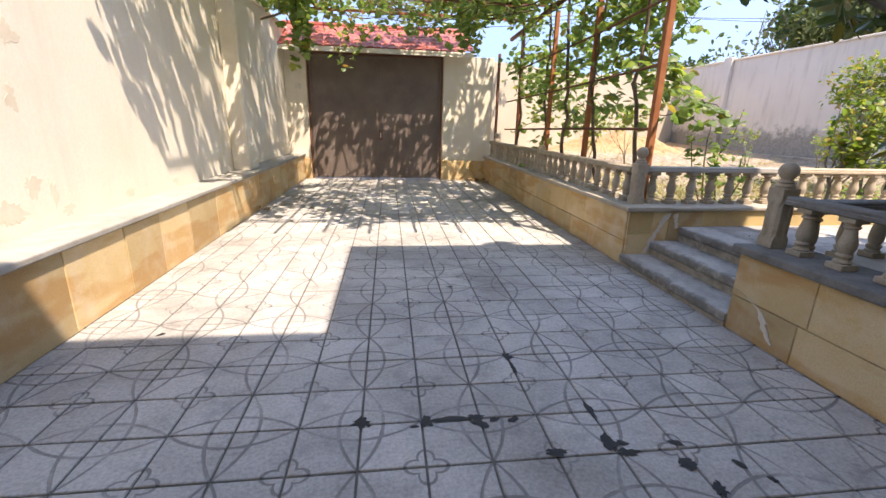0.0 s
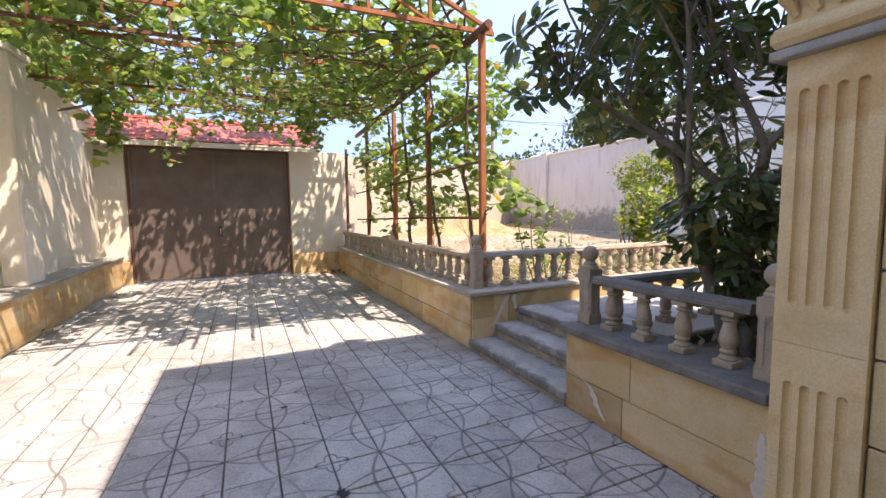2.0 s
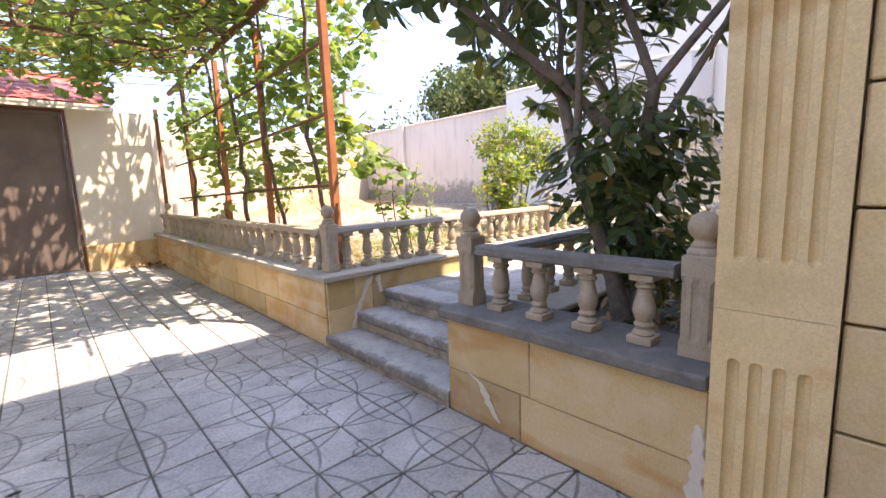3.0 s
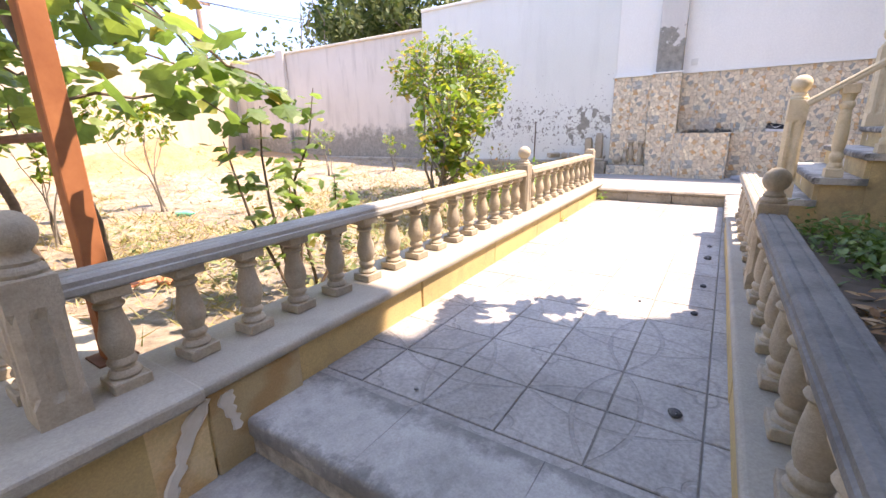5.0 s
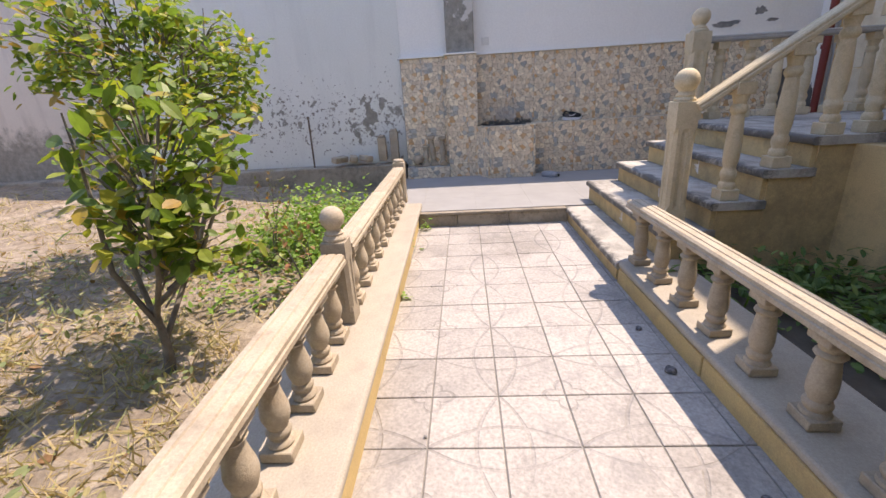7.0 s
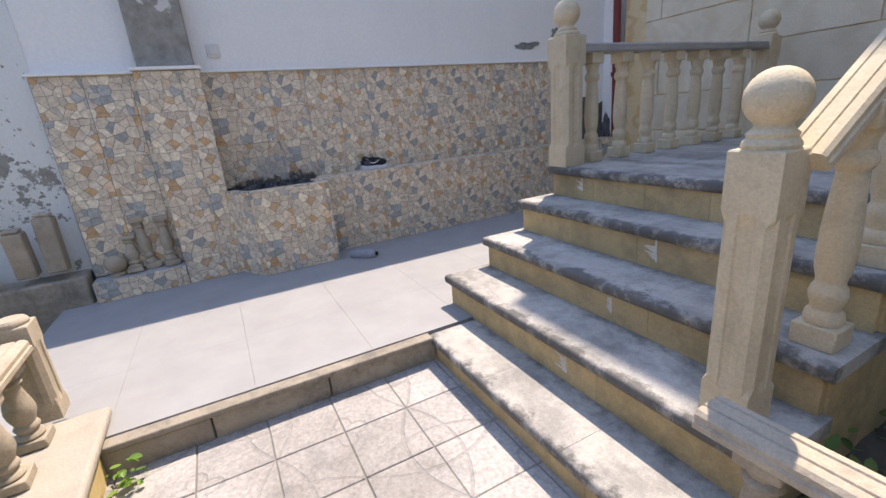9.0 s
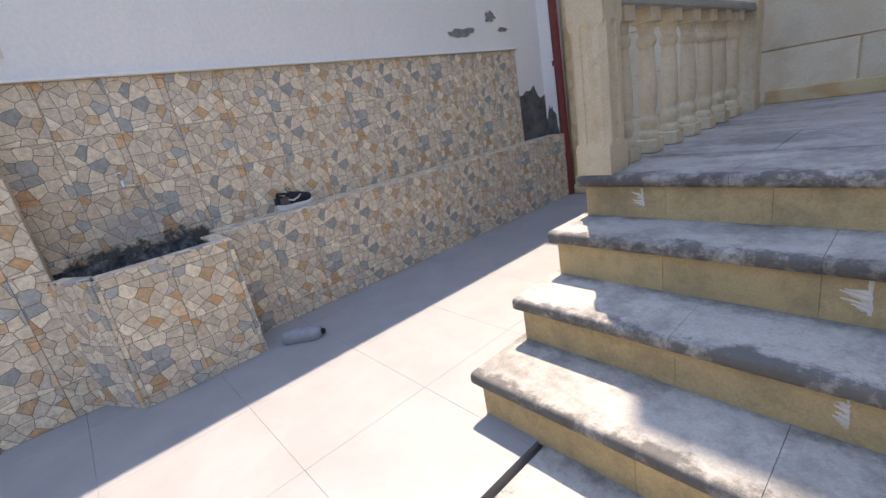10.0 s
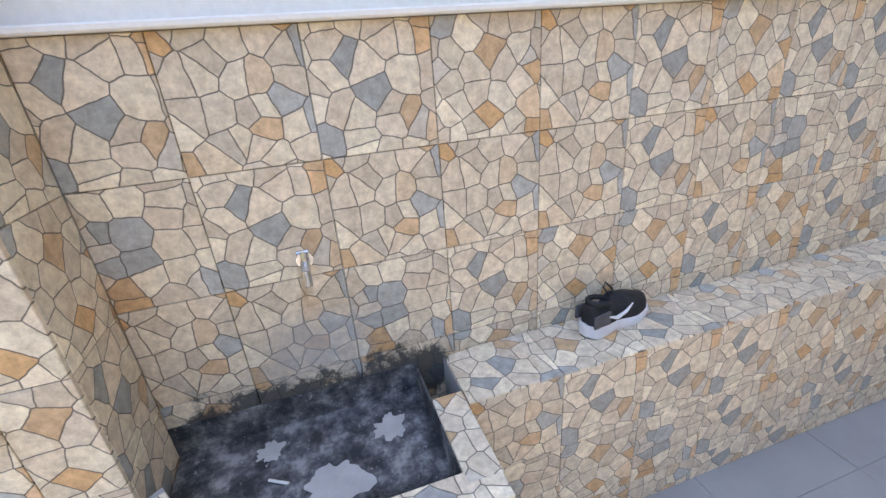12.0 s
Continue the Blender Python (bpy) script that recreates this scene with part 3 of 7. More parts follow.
def chamfer_mesh(name, w, d, h, c=0.006):
    """A slab lying in x, y with a chamfered upper rim, its base centre at the origin."""
    a, b2 = w / 2, d / 2
    vs = [(-a, -b2, 0), (a, -b2, 0), (a, b2, 0), (-a, b2, 0), (-a, -b2, h - c), (a, -b2, h - c), (a, b2, h - c), (-a, b2, h - c),
          (-a + c, -b2 + c, h), (a - c, -b2 + c, h), (a - c, b2 - c, h), (-a + c, b2 - c, h)]
    fs = [(3, 2, 1, 0), (0, 1, 5, 4), (1, 2, 6, 5), (2, 3, 7, 6), (3, 0, 4, 7), (4, 5, 9, 8), (5, 6, 10, 9), (6, 7, 11, 10), (7, 4, 8, 11), (8, 9, 10, 11)]
    me = bpy.data.meshes.new(name)
    me.from_pydata(vs, [], fs)
    return me


def lathe(profile, seg=20, bm=None, at=(0, 0, 0)):
    bm = bm or bmesh.new()
    rings = []
    for r, z in profile:
        rings.append([bm.verts.new((at[0] + r * math.cos(2 * math.pi * i / seg), at[1] + r * math.sin(2 * math.pi * i / seg), at[2] + z)) for i in range(seg)])
    for a, b2 in zip(rings, rings[1:]):
        for i in range(seg):
            bm.faces.new((a[i], a[(i + 1) % seg], b2[(i + 1) % seg], b2[i]))
    bm.faces.new(list(reversed(rings[0])))
    bm.faces.new(rings[-1])
    return bm


def tube(points, radii, seg=8, bm=None, cap=True):
    bm = bm or bmesh.new()
    pts = [Vector(p) for p in points]
    if isinstance(radii, (int, float)):
        radii = [radii] * len(pts)
    rings = []
    side = None
    for i, p in enumerate(pts):
        d = (pts[min(i + 1, len(pts) - 1)] - pts[max(i - 1, 0)]).normalized()
        if side is None:
            side = d.orthogonal().normalized()
        side = (side - d * side.dot(d)).normalized()
        up = d.cross(side)
        rings.append([bm.verts.new(p + (side * math.cos(2 * math.pi * k / seg) + up * math.sin(2 * math.pi * k / seg)) * radii[i]) for k in range(seg)])
    for a, b2 in zip(rings, rings[1:]):
        for k in range(seg):
            bm.faces.new((a[k], a[(k + 1) % seg], b2[(k + 1) % seg], b2[k]))
    if cap:
        bm.faces.new(list(reversed(rings[0])))
        bm.faces.new(rings[-1])
    return bm


def extrude_profile(profile, p0, p1, up=(0, 0, 1), bm=None):
    """Sweeps a closed profile of (across, height) from p0 to p1."""
    bm = bm or bmesh.new()
    p0, p1, up = Vector(p0), Vector(p1), Vector(up)
    d = (p1 - p0).normalized()
    across = d.cross(up).normalized()
    up2 = across.cross(d)
    a = [bm.verts.new(p0 + across * u + up2 * v) for u, v in profile]
    b2 = [bm.verts.new(p1 + across * u + up2 * v) for u, v in profile]
    n = len(profile)
    for i in range(n):
        bm.faces.new((a[i], a[(i + 1) % n], b2[(i + 1) % n], b2[i]))
    bm.faces.new(list(reversed(a)))
    bm.faces.new(b2)
    bmesh.ops.recalc_face_normals(bm, faces=bm.faces)
    return bm


def beam(p0, p1, w, h, bm=None):
    return extrude_profile([(-w / 2, -h / 2), (w / 2, -h / 2), (w / 2, h / 2), (-w / 2, h / 2)], p0, p1,
                           (0, 0, 1) if abs((Vector(p1) - Vector(p0)).normalized().z) < 0.95 else (0, 1, 0), bm)


def structure(name, bm, mat, label, category="wall"):
    return tagged(part(name, bm, mat), label, category, kind="structure")


# ---------------------------------------------------------------- ground and large structure
def ground_height(x, y):
    base = 0.40 + 0.035 * max(0.0, y - 6.0)
    base += 0.16 * max(0.0, min(1.0, (x - 8.5) / 2.0)) * max(0.0, min(1.0, (y - 6.5) / 2.0))
    mound = 0.8 * math.exp(-(((x - 6.2) / 1.7) ** 2 + ((y - 13.0) / 1.0) ** 2))
    return base + mound * (0.8 + 0.4 * noise.noise((x * 1.3, y * 1.3, 0))) + 0.03 * noise.noise((x * 2.1, y * 2.1, 3)) + 0.012 * noise.noise((x * 9, y * 9, 5))


bm = bmesh.new()
NX, NY = 90, 120
gx0, gx1, gy0, gy1 = 2.35, 10.62, 5.30, 17.4
grid = [[bm.verts.new((gx0 + (gx1 - gx0) * i / NX, gy0 + (gy1 - gy0) * j / NY, 0)) for j in range(NY + 1)] for i in range(NX + 1)]
for col_ in grid:
    for v in col_:
        v.co.z = ground_height(v.co.x, v.co.y)
for i in range(NX):
    for j in range(NY):
        bm.faces.new((grid[i][j], grid[i + 1][j], grid[i + 1][j + 1], grid[i][j + 1]))
shade(structure("garden_ground", bm, M_GROUND, "dry sandy garden soil with straw and clods", "ground"), 180)

bm = bmesh.new()
bmesh.ops.create_grid(bm, x_segments=8, y_segments=8, size=400)
bmesh.ops.translate(bm, verts=bm.verts, vec=(0, 0, -0.12))
structure("ground", bm, M_GROUND, "dry bare earth around the yard", "ground")
structure("courtyard_base", box(-2.95, 2.20, -3.0, 12.4, -0.10, -0.010), M_GROUT, "dark mortar bed under the courtyard pavers", "floor")

# bed between the ramp and the house
bm = bmesh.new()
grid = [[bm.verts.new((2.3 + 4.5 * i / 50, 1.9 + 1.6 * j / 22, 0)) for j in range(23)] for i in range(51)]
for col_ in grid:
    for v in col_:
        v.co.z = 0.47 + 0.04 * noise.noise((v.co.x * 3, v.co.y * 3, 1)) + 0.02 * noise.noise((v.co.x * 11, v.co.y * 11, 1))
for i in range(50):
    for j in range(22):
        bm.faces.new((grid[i][j], grid[i + 1][j], grid[i + 1][j + 1], grid[i][j + 1]))
shade(structure("planting_bed", bm, M_SOIL, "shaded planting bed with dark crumbly soil", "ground"), 180)

# west boundary wall and its buttress
structure("wall_west", box(-3.15, -2.86, -3.0, 12.6, -0.1, 3.50), M_PLASTER, "tall cream plastered boundary wall with dirt streaks")
structure("wall_west_cap", box(-3.2, -2.80, 2.0, 12.6, 3.50, 3.55, 0.01), M_PLASTER, "thin plaster cap along the boundary wall", "trim")
structure("wall_west_buttress", box(-2.86, -2.60, 8.10, 8.62, 0.62, 3.52, 0.02), M_PLASTER, "shallow plastered buttress on the boundary wall")
structure("wall_west_buttress_cap", box(-2.9, -2.56, 8.06, 8.66, 3.52, 3.60, 0.01), M_PLASTER, "plaster cap of the buttress", "trim")
# low clad wall at its foot
structure("low_wall_west", box(-2.86, -2.53, -3.0, 12.28, -0.1, 0.575), M_GROUT, "low wall core behind sandstone slabs")
structure("low_wall_west_coping", box(-2.86, -2.47, -3.0, 12.28, 0.575, 0.625, 0.012, 2), M_COPING, "grey stone coping on the low wall", "trim")

# north wall with the gateway
GY = 12.28
structure("wall_north_pier_west", box(-2.90, -2.35, GY - 0.06, GY + 0.35, 0.50, 3.02, 0.012), M_WHITE, "white plastered gate pier")
structure("wall_north_pier_east", box(0.96, 2.24, GY - 0.06, GY + 0.35, 0.50, 3.02, 0.012), M_WHITE, "white plastered gate pier with stains")
structure("wall_north_lintel", box(-2.35, 0.96, GY + 0.06, GY + 0.35, 2.98, 3.02), M_WHITE, "plastered lintel over the gate")
structure("pier_plinth_west", box(-2.93, -2.34, GY - 0.10, GY + 0.35, -0.1, 0.50, 0.01), M_SAND, "sandstone plinth of the gate pier")
structure("pier_plinth_east", box(0.955, 2.26, GY - 0.10, GY + 0.35, -0.1, 0.50, 0.01), M_SAND, "sandstone plinth of the gate pier")
# garden boundary walls
NW0, NW1 = Vector((2.26, 12.45, 0)), Vector((10.75, 17.2, 0))
bm = bmesh.new()
dd = (NW1 - NW0).normalized()
nn = Vector((-dd.y, dd.x, 0)) * 0.28
tops = [(0.0, 2.98), (0.42, 2.98), (0.75, 3.3), (1.0, 3.72)]
lo_f, hi_f, lo_b, hi_b = [], [], [], []
for s, zt in tops:
    p = NW0.lerp(NW1, s)
    lo_f.append(bm.verts.new((p.x, p.y, -0.1)))
    hi_f.append(bm.verts.new((p.x, p.y, zt)))
    q = p + nn
    lo_b.append(bm.verts.new((q.x, q.y, -0.1)))
    hi_b.append(bm.verts.new((q.x, q.y, zt)))
for i in range(3):
    bm.faces.new((lo_f[i], lo_f[i + 1], hi_f[i + 1], hi_f[i]))
    bm.faces.new((hi_f[i], hi_f[i + 1], hi_b[i + 1], hi_b[i]))
    bm.faces.new((lo_b[i + 1], lo_b[i], hi_b[i], hi_b[i + 1]))
bm.faces.new((lo_f[0], hi_f[0], hi_b[0], lo_b[0]))
bm.faces.new((lo_f[3], lo_b[3], hi_b[3], hi_f[3]))
bmesh.ops.recalc_face_normals(bm, faces=bm.faces)
structure("wall_garden_north", bm, M_NORTHPLASTER, "sunlit cream plastered garden wall")
WX = 10.60
structure("wall_garden_east", box(WX + 0.02, WX + 0.32, 9.75, 17.4, -0.1, 3.58), M_GARDENWALL, "weathered plastered garden wall with damp base")
structure("wall_garden_east_cap", box(WX - 0.02, WX + 0.36, 9.75, 17.4, 3.58, 3.64, 0.012), M_FLAKE, "uneven cap of the garden wall", "trim")
structure("wall_garden_buttress", box(WX - 0.10, WX + 0.02, 14.5, 14.82, -0.1, 3.70, 0.015), M_GARDENWALL, "plastered buttress of the garden wall")
structure("wall_east", box(WX, WX + 0.34, 5.52, 9.75, -0.1, 3.94), M_PEEL, "tall grey plastered wall with paint peeling off")
structure("wall_east_cap", box(WX - 0.03, WX + 0.36, -4.0, 9.75, 3.94, 4.0, 0.012), M_UPPERWALL, "thin cap of the tall wall", "trim")
structure("wall_east_upper", box(WX + 0.004, WX + 0.34, -4.0, 5.52, -0.1, 3.94), M_UPPERWALL, "plain whitewashed wall above the tiles")
structure("wall_east_pillar", box(WX - 0.14, WX + 0.05, 4.47, 4.86, 2.24, 3.94, 0.012), M_PEELPILLAR, "peeling plastered pillar on the wall")
structure("wall_recess_end", box(10.44, WX + 0.003, -0.30, -0.175, 0.5, 3.94), M_UPPERWALL, "end of the whitewashed wall behind the downpipe")
structure("garden_wall_curb", box(WX - 0.24, WX + 0.02, 5.55, 17.0, 0.2, 0.80, 0.02, 2), M_PLATSTONE, "low concrete curb along the wall foot", "curb")

# ramp slab, steps, platform
structure("ramp_base", box(3.06, 8.30, 3.45, 5.35, 0.05, 0.4085), M_RAMPGROUT, "mortar bed under the ramp pavers", "floor")
structure("platform_base", box(8.37, 10.62, -0.6, 5.62, 0.0, 0.568), M_LIGHTGROUT, "bedding under the pale terrace tiles", "floor")


def clad_wall(name, label, origin, length, rows, mat, rng, turn, thick=0.03, wmin=0.5, wmax=0.8, core=None):
    """Stone slabs on a wall face; local x runs along the face, local z up, the slabs stand out along local -y."""
    root = thing(name, label, "wall cladding", pose(*origin, 0, 0, turn), kind="structure")
    z = 0.0
    for h in rows:
        x = 0.0
        while x < length - 0.02:
            w = min(rng.uniform(wmin, wmax), length - x)
            if length - x - w < 0.2:
                w = length - x
            me = chamfer_mesh("slab", w - 0.006, h - 0.006, thick + rng.uniform(-0.003, 0.004), 0.005)
            part("slab", me, mat, root, m=pose(x + w / 2, 0, z + h / 2, 90, 0, 0))
            x += w
        z += h
    return root


# ---------------------------------------------------------------- balustrades
PEAR = [(0.050, 0.035), (0.055, 0.043), (0.050, 0.053), (0.040, 0.058), (0.038, 0.066), (0.047, 0.073), (0.049, 0.080), (0.044, 0.088),
        (0.039, 0.094), (0.046, 0.110), (0.054, 0.130), (0.056, 0.145), (0.052, 0.168), (0.043, 0.195), (0.036, 0.222), (0.034, 0.236),
        (0.044, 0.240), (0.049, 0.246), (0.046, 0.252), (0.038, 0.257), (0.040, 0.262), (0.052, 0.270), (0.054, 0.276)]
VASE = [(0.052, 0.030), (0.056, 0.037), (0.052, 0.046), (0.042, 0.050), (0.043, 0.056), (0.050, 0.062), (0.053, 0.070), (0.049, 0.079),
        (0.040, 0.084), (0.041, 0.090), (0.049, 0.104), (0.052, 0.125), (0.051, 0.150), (0.047, 0.180), (0.042, 0.208), (0.039, 0.224),
        (0.049, 0.229), (0.055, 0.236), (0.051, 0.244), (0.041, 0.249), (0.042, 0.256), (0.050, 0.266), (0.053, 0.274)]


def baluster_mesh(height, wide=0.055, shape=PEAR, base=0.035, mat=M_BALUSTER):
    k = height / 0.30
    bm = bmesh.new()
    box(-wide, wide, -wide, wide, 0, base * k, 0.004, 1, bm)
    lathe([(r * wide / 0.062 * 0.98, z * k) for r, z in shape], 20, bm)
    box(-wide * 0.95, wide * 0.95, -wide * 0.95, wide * 0.95, 0.272 * k, 0.302 * k, 0.004, 1, bm)
    me = bpy.data.meshes.new("baluster")
    bm.to_mesh(me)
    bm.free()
    for p in me.polygons:
        p.use_smooth = True
    me.set_sharp_from_angle(angle=radians(38))
    me.materials.append(mat)
    return me


def newel(parent, x, y, z, height, w=0.135, ball=0.074, turn=0.0, mat=M_BALUSTER):
    """A square post with sunk flutes, a neck and a ball."""
    h0, h1 = 0.15 * height, 0.80 * height
    square, fluted = [], []
    for k in range(4):
        a = math.pi / 2 * k
        flat = [(-0.5, -0.5), (-0.35, -0.5), (-0.17, -0.5), (-0.14, -0.5), (0.0, -0.5), (0.14, -0.5), (0.17, -0.5), (0.35, -0.5)]
        sunk = [(-0.425, -0.425), (-0.35, -0.5), (-0.17, -0.5), (-0.14, -0.455), (0.0, -0.425), (0.14, -0.455), (0.17, -0.5), (0.35, -0.5)]
        for plan, edge in ((square, flat), (fluted, sunk)):
            plan += [(w * (u * math.cos(a) - v * math.sin(a)), w * (u * math.sin(a) + v * math.cos(a))) for u, v in edge]
    bm = bmesh.new()
    levels = [(square, 0.0, 1.0), (square, h0, 1.0), (fluted, h0 + 0.03, 1.0), (fluted, h1 - 0.03, 1.0), (square, h1, 1.0), (square, height - 0.005, 1.0), (square, height, 0.93)]
    rings = [[bm.verts.new((u * f, v * f, z_)) for u, v in plan] for plan, z_, f in levels]
    for lo, hi in zip(rings, rings[1:]):
        for i in range(len(lo)):
            j = (i + 1) % len(lo)
            bm.faces.new((lo[i], lo[j], hi[j], hi[i]))
    bm.faces.new(list(reversed(rings[0])))
    bm.faces.new(rings[-1])
    post = part("newel_post", bm, mat, parent, "square fluted stone newel post", pose(x, y, z, 0, 0, turn))
    cap = part("cap", lathe([(w * 0.47, height - 0.001), (w * 0.49, height + 0.010), (w * 0.47, height + 0.018), (w * 0.40, height + 0.028)], 20), mat, post)
    if ball:
        prof = [(ball * 0.74, 0.0), (ball * 0.8, 0.012), (ball * 0.64, 0.022), (ball * 0.57, 0.03)]
        c = 0.03 + ball * 0.92
        for i in range(1, 15):
            a = -math.pi / 2 + math.pi * i / 15
            if ball * math.cos(a) > ball * 0.5 or a > 0:
                prof.append((max(ball * math.cos(a), 0.004), c + ball * math.sin(a)))
        shade(part("ball", lathe(prof, 24), mat, post, "round stone ball finial", pose(0, 0, height + 0.026)), 60)
    return post


RAIL = [(-0.058, 0.0), (0.058, 0.0), (0.066, 0.008), (0.066, 0.026), (0.060, 0.030), (0.060, 0.046), (0.050, 0.056), (0.030, 0.058), (0.027, 0.053), (0.021, 0.053), (0.018, 0.058),
        (-0.018, 0.058), (-0.021, 0.053), (-0.027, 0.053), (-0.030, 0.058), (-0.050, 0.056), (-0.060, 0.046), (-0.060, 0.030), (-0.066, 0.026), (-0.066, 0.008)]


def balustrade(label, x0, y0, z, turn, length, newels, count_step, rail_top=0.37, shape=PEAR, first_rail=None):
    """Local x runs along the rail. newels: (distance, ball)."""
    root = thing("balustrade", label, "balustrade", pose(x0, y0, z, 0, 0, turn), group="stone balustrades")
    hb = rail_top - 0.058
    me = baluster_mesh(hb, 0.055, shape)
    stops = sorted([n[0] for n in newels])
    for d, ball in newels:
        newel(root, d, 0, 0, rail_top + 0.045, w=0.122, ball=0.060 if ball else 0)
    ends = [0.0] + stops + [length]
    for a, b2 in zip(ends, ends[1:]):
        a2, b3 = a + (0.085 if a in stops else 0), b2 - (0.085 if b2 in stops else 0)
        if b3 - a2 < 0.12:
            continue
        n = max(1, round((b3 - a2) / count_step))
        for i in range(n):
            x = a2 + (b3 - a2) * (i + 0.5) / n
            part("baluster", me, M_BALUSTER, root, m=pose(x, random.uniform(-0.004, 0.004), 0, random.uniform(-0.6, 0.6), random.uniform(-0.6, 0.6), random.uniform(-3, 3)))
        segs = max(1, round((b3 - a2) / 1.6))
        for i in range(segs):
            s0, s1 = a2 + (b3 - a2) * i / segs, a2 + (b3 - a2) * (i + 1) / segs
            part("top_rail", extrude_profile(RAIL, (s0 + 0.002, 0, hb + random.uniform(0, 0.004)), (s1 - 0.002, 0, hb + random.uniform(0, 0.004))), first_rail if first_rail and a == 0.0 and (i == 0 or length < 5) else M_BALUSTER, root)
    return root


rng = random.Random(5)
LW = 0.585
# east courtyard wall, north of the steps
structure("low_wall_east", box(2.12, 2.44, 5.05, 12.2, -0.1, LW), M_GROUT, "low wall core behind sandstone slabs")
structure("low_wall_east_coping", box(2.05, 2.55, 4.98, 12.2, LW, 0.638, 0.012, 2), M_RAMPCOPING, "grey stone coping on the low wall", "trim")
balustrade("weathered stone balustrade with turned balusters beside the vine posts", 2.255, 5.21, 0.638, 90, 6.95, [(0.0, True), (3.1, False), (6.4, True)], 0.235, 0.385)
# short wall south of the steps
structure("low_wall_bed", box(2.12, 2.44, 2.13, 3.53, -0.1, LW), M_GROUT, "low wall core behind sandstone slabs")
# coping and rail by the bed: dirt plus painted shade in one dark stone
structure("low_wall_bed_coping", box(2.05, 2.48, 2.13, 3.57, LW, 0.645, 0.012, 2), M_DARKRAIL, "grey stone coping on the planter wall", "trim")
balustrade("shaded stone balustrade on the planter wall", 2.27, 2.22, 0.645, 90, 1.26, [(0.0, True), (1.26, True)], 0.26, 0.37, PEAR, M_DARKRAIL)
# ramp kerbs and their balustrades
TL = 1.35
ml = pose(2.1, 5.02, 0, 0, 0, TL)
root = structure("ramp_kerb_north", box(0.0, 6.25, 0.03, 0.36, 0.0, 0.585), M_GROUT, "kerb core along the ramp", "curb")
root.matrix_basis = ml
root = structure("ramp_kerb_north_coping", box(0.4, 6.42, -0.03, 0.40, 0.585, 0.632, 0.018, 3), M_RAMPCOPING, "grey coping along the ramp", "trim")
root.matrix_basis = ml
# first rail stretch in grey stone: colour stands in for the shade on it
balustrade("sunlit stone balustrade with turned balusters beside the ramp", 2.315, 5.225, 0.634, TL, 6.31, [(3.61, True), (6.27, False)], 0.243, 0.40, PEAR, M_COPING)
TR = 0.85
mr = pose(2.1, 3.54, 0, 0, 0, TR)
root = structure("ramp_kerb_south", box(0.35, 4.66, -0.40, -0.03, 0.0, 0.525), M_GROUT, "kerb core along the ramp", "curb")
root.matrix_basis = mr
root = structure("ramp_kerb_south_coping", box(0.35, 4.66, -0.42, 0.0, 0.525, 0.570, 0.018, 3), M_RAMPCOPING, "grey coping along the ramp", "trim")
root.matrix_basis = mr
# the first rail stretch takes the darker stone, its shade put into the colour
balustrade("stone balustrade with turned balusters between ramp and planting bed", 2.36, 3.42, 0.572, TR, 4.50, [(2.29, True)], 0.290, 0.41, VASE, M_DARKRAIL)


# ---------------------------------------------------------------- steps
def slab_step(root, x0, x1, y0, y1, ztop, thick, name="tread", joints=2, mat=None):
    """A tread with a rounded nosing: towards +y where it is long in x, towards -x where it is long in y."""
    along_x = (x1 - x0) >= (y1 - y0)
    depth = (y1 - y0) if along_x else (x1 - x0)
    r = min(0.018, thick * 0.4)
    prof = [(depth, 0.0), (depth, thick), (r, thick)]
    prof += [(r - r * math.sin(a), thick - r + r * math.cos(a)) for a in (0.4, 0.8, 1.2, 1.57)]
    prof += [(0.0, r), (r * 0.4, r * 0.3), (r, 0.0)]
    length = (x1 - x0 if along_x else y1 - y0) / joints
    for i in range(joints):
        a, b = i * length + 0.0008, (i + 1) * length - 0.0008
        if along_x:
            bm_ = extrude_profile(prof, (x0 + a, y1, ztop - thick), (x0 + b, y1, ztop - thick))
        else:
            bm_ = extrude_profile(prof, (x0, y0 + a, ztop - thick), (x0, y0 + b, ztop - thick))
        shade(part(name, bm_, mat or M_STEP, root), 50)


steps = thing("entrance_steps", "three worn grey stone steps from courtyard to ramp", "steps", kind="structure")
for i, (x, z, zb) in enumerate([(2.07, 0.115, -0.08), (2.38, 0.262, 0.0), (2.69, 0.415, 0.1)]):
    x1 = [2.42, 2.74, 3.05][i]
    slab_step(steps, x, x1, 3.52, 5.06, z, 0.085, joints=2 if i < 2 else 3, mat=M_ENTRYSTEP)
    part("riser", box(x + 0.012, x1, 3.53, 5.05, zb, z - 0.084), M_PLATSTONE, steps)

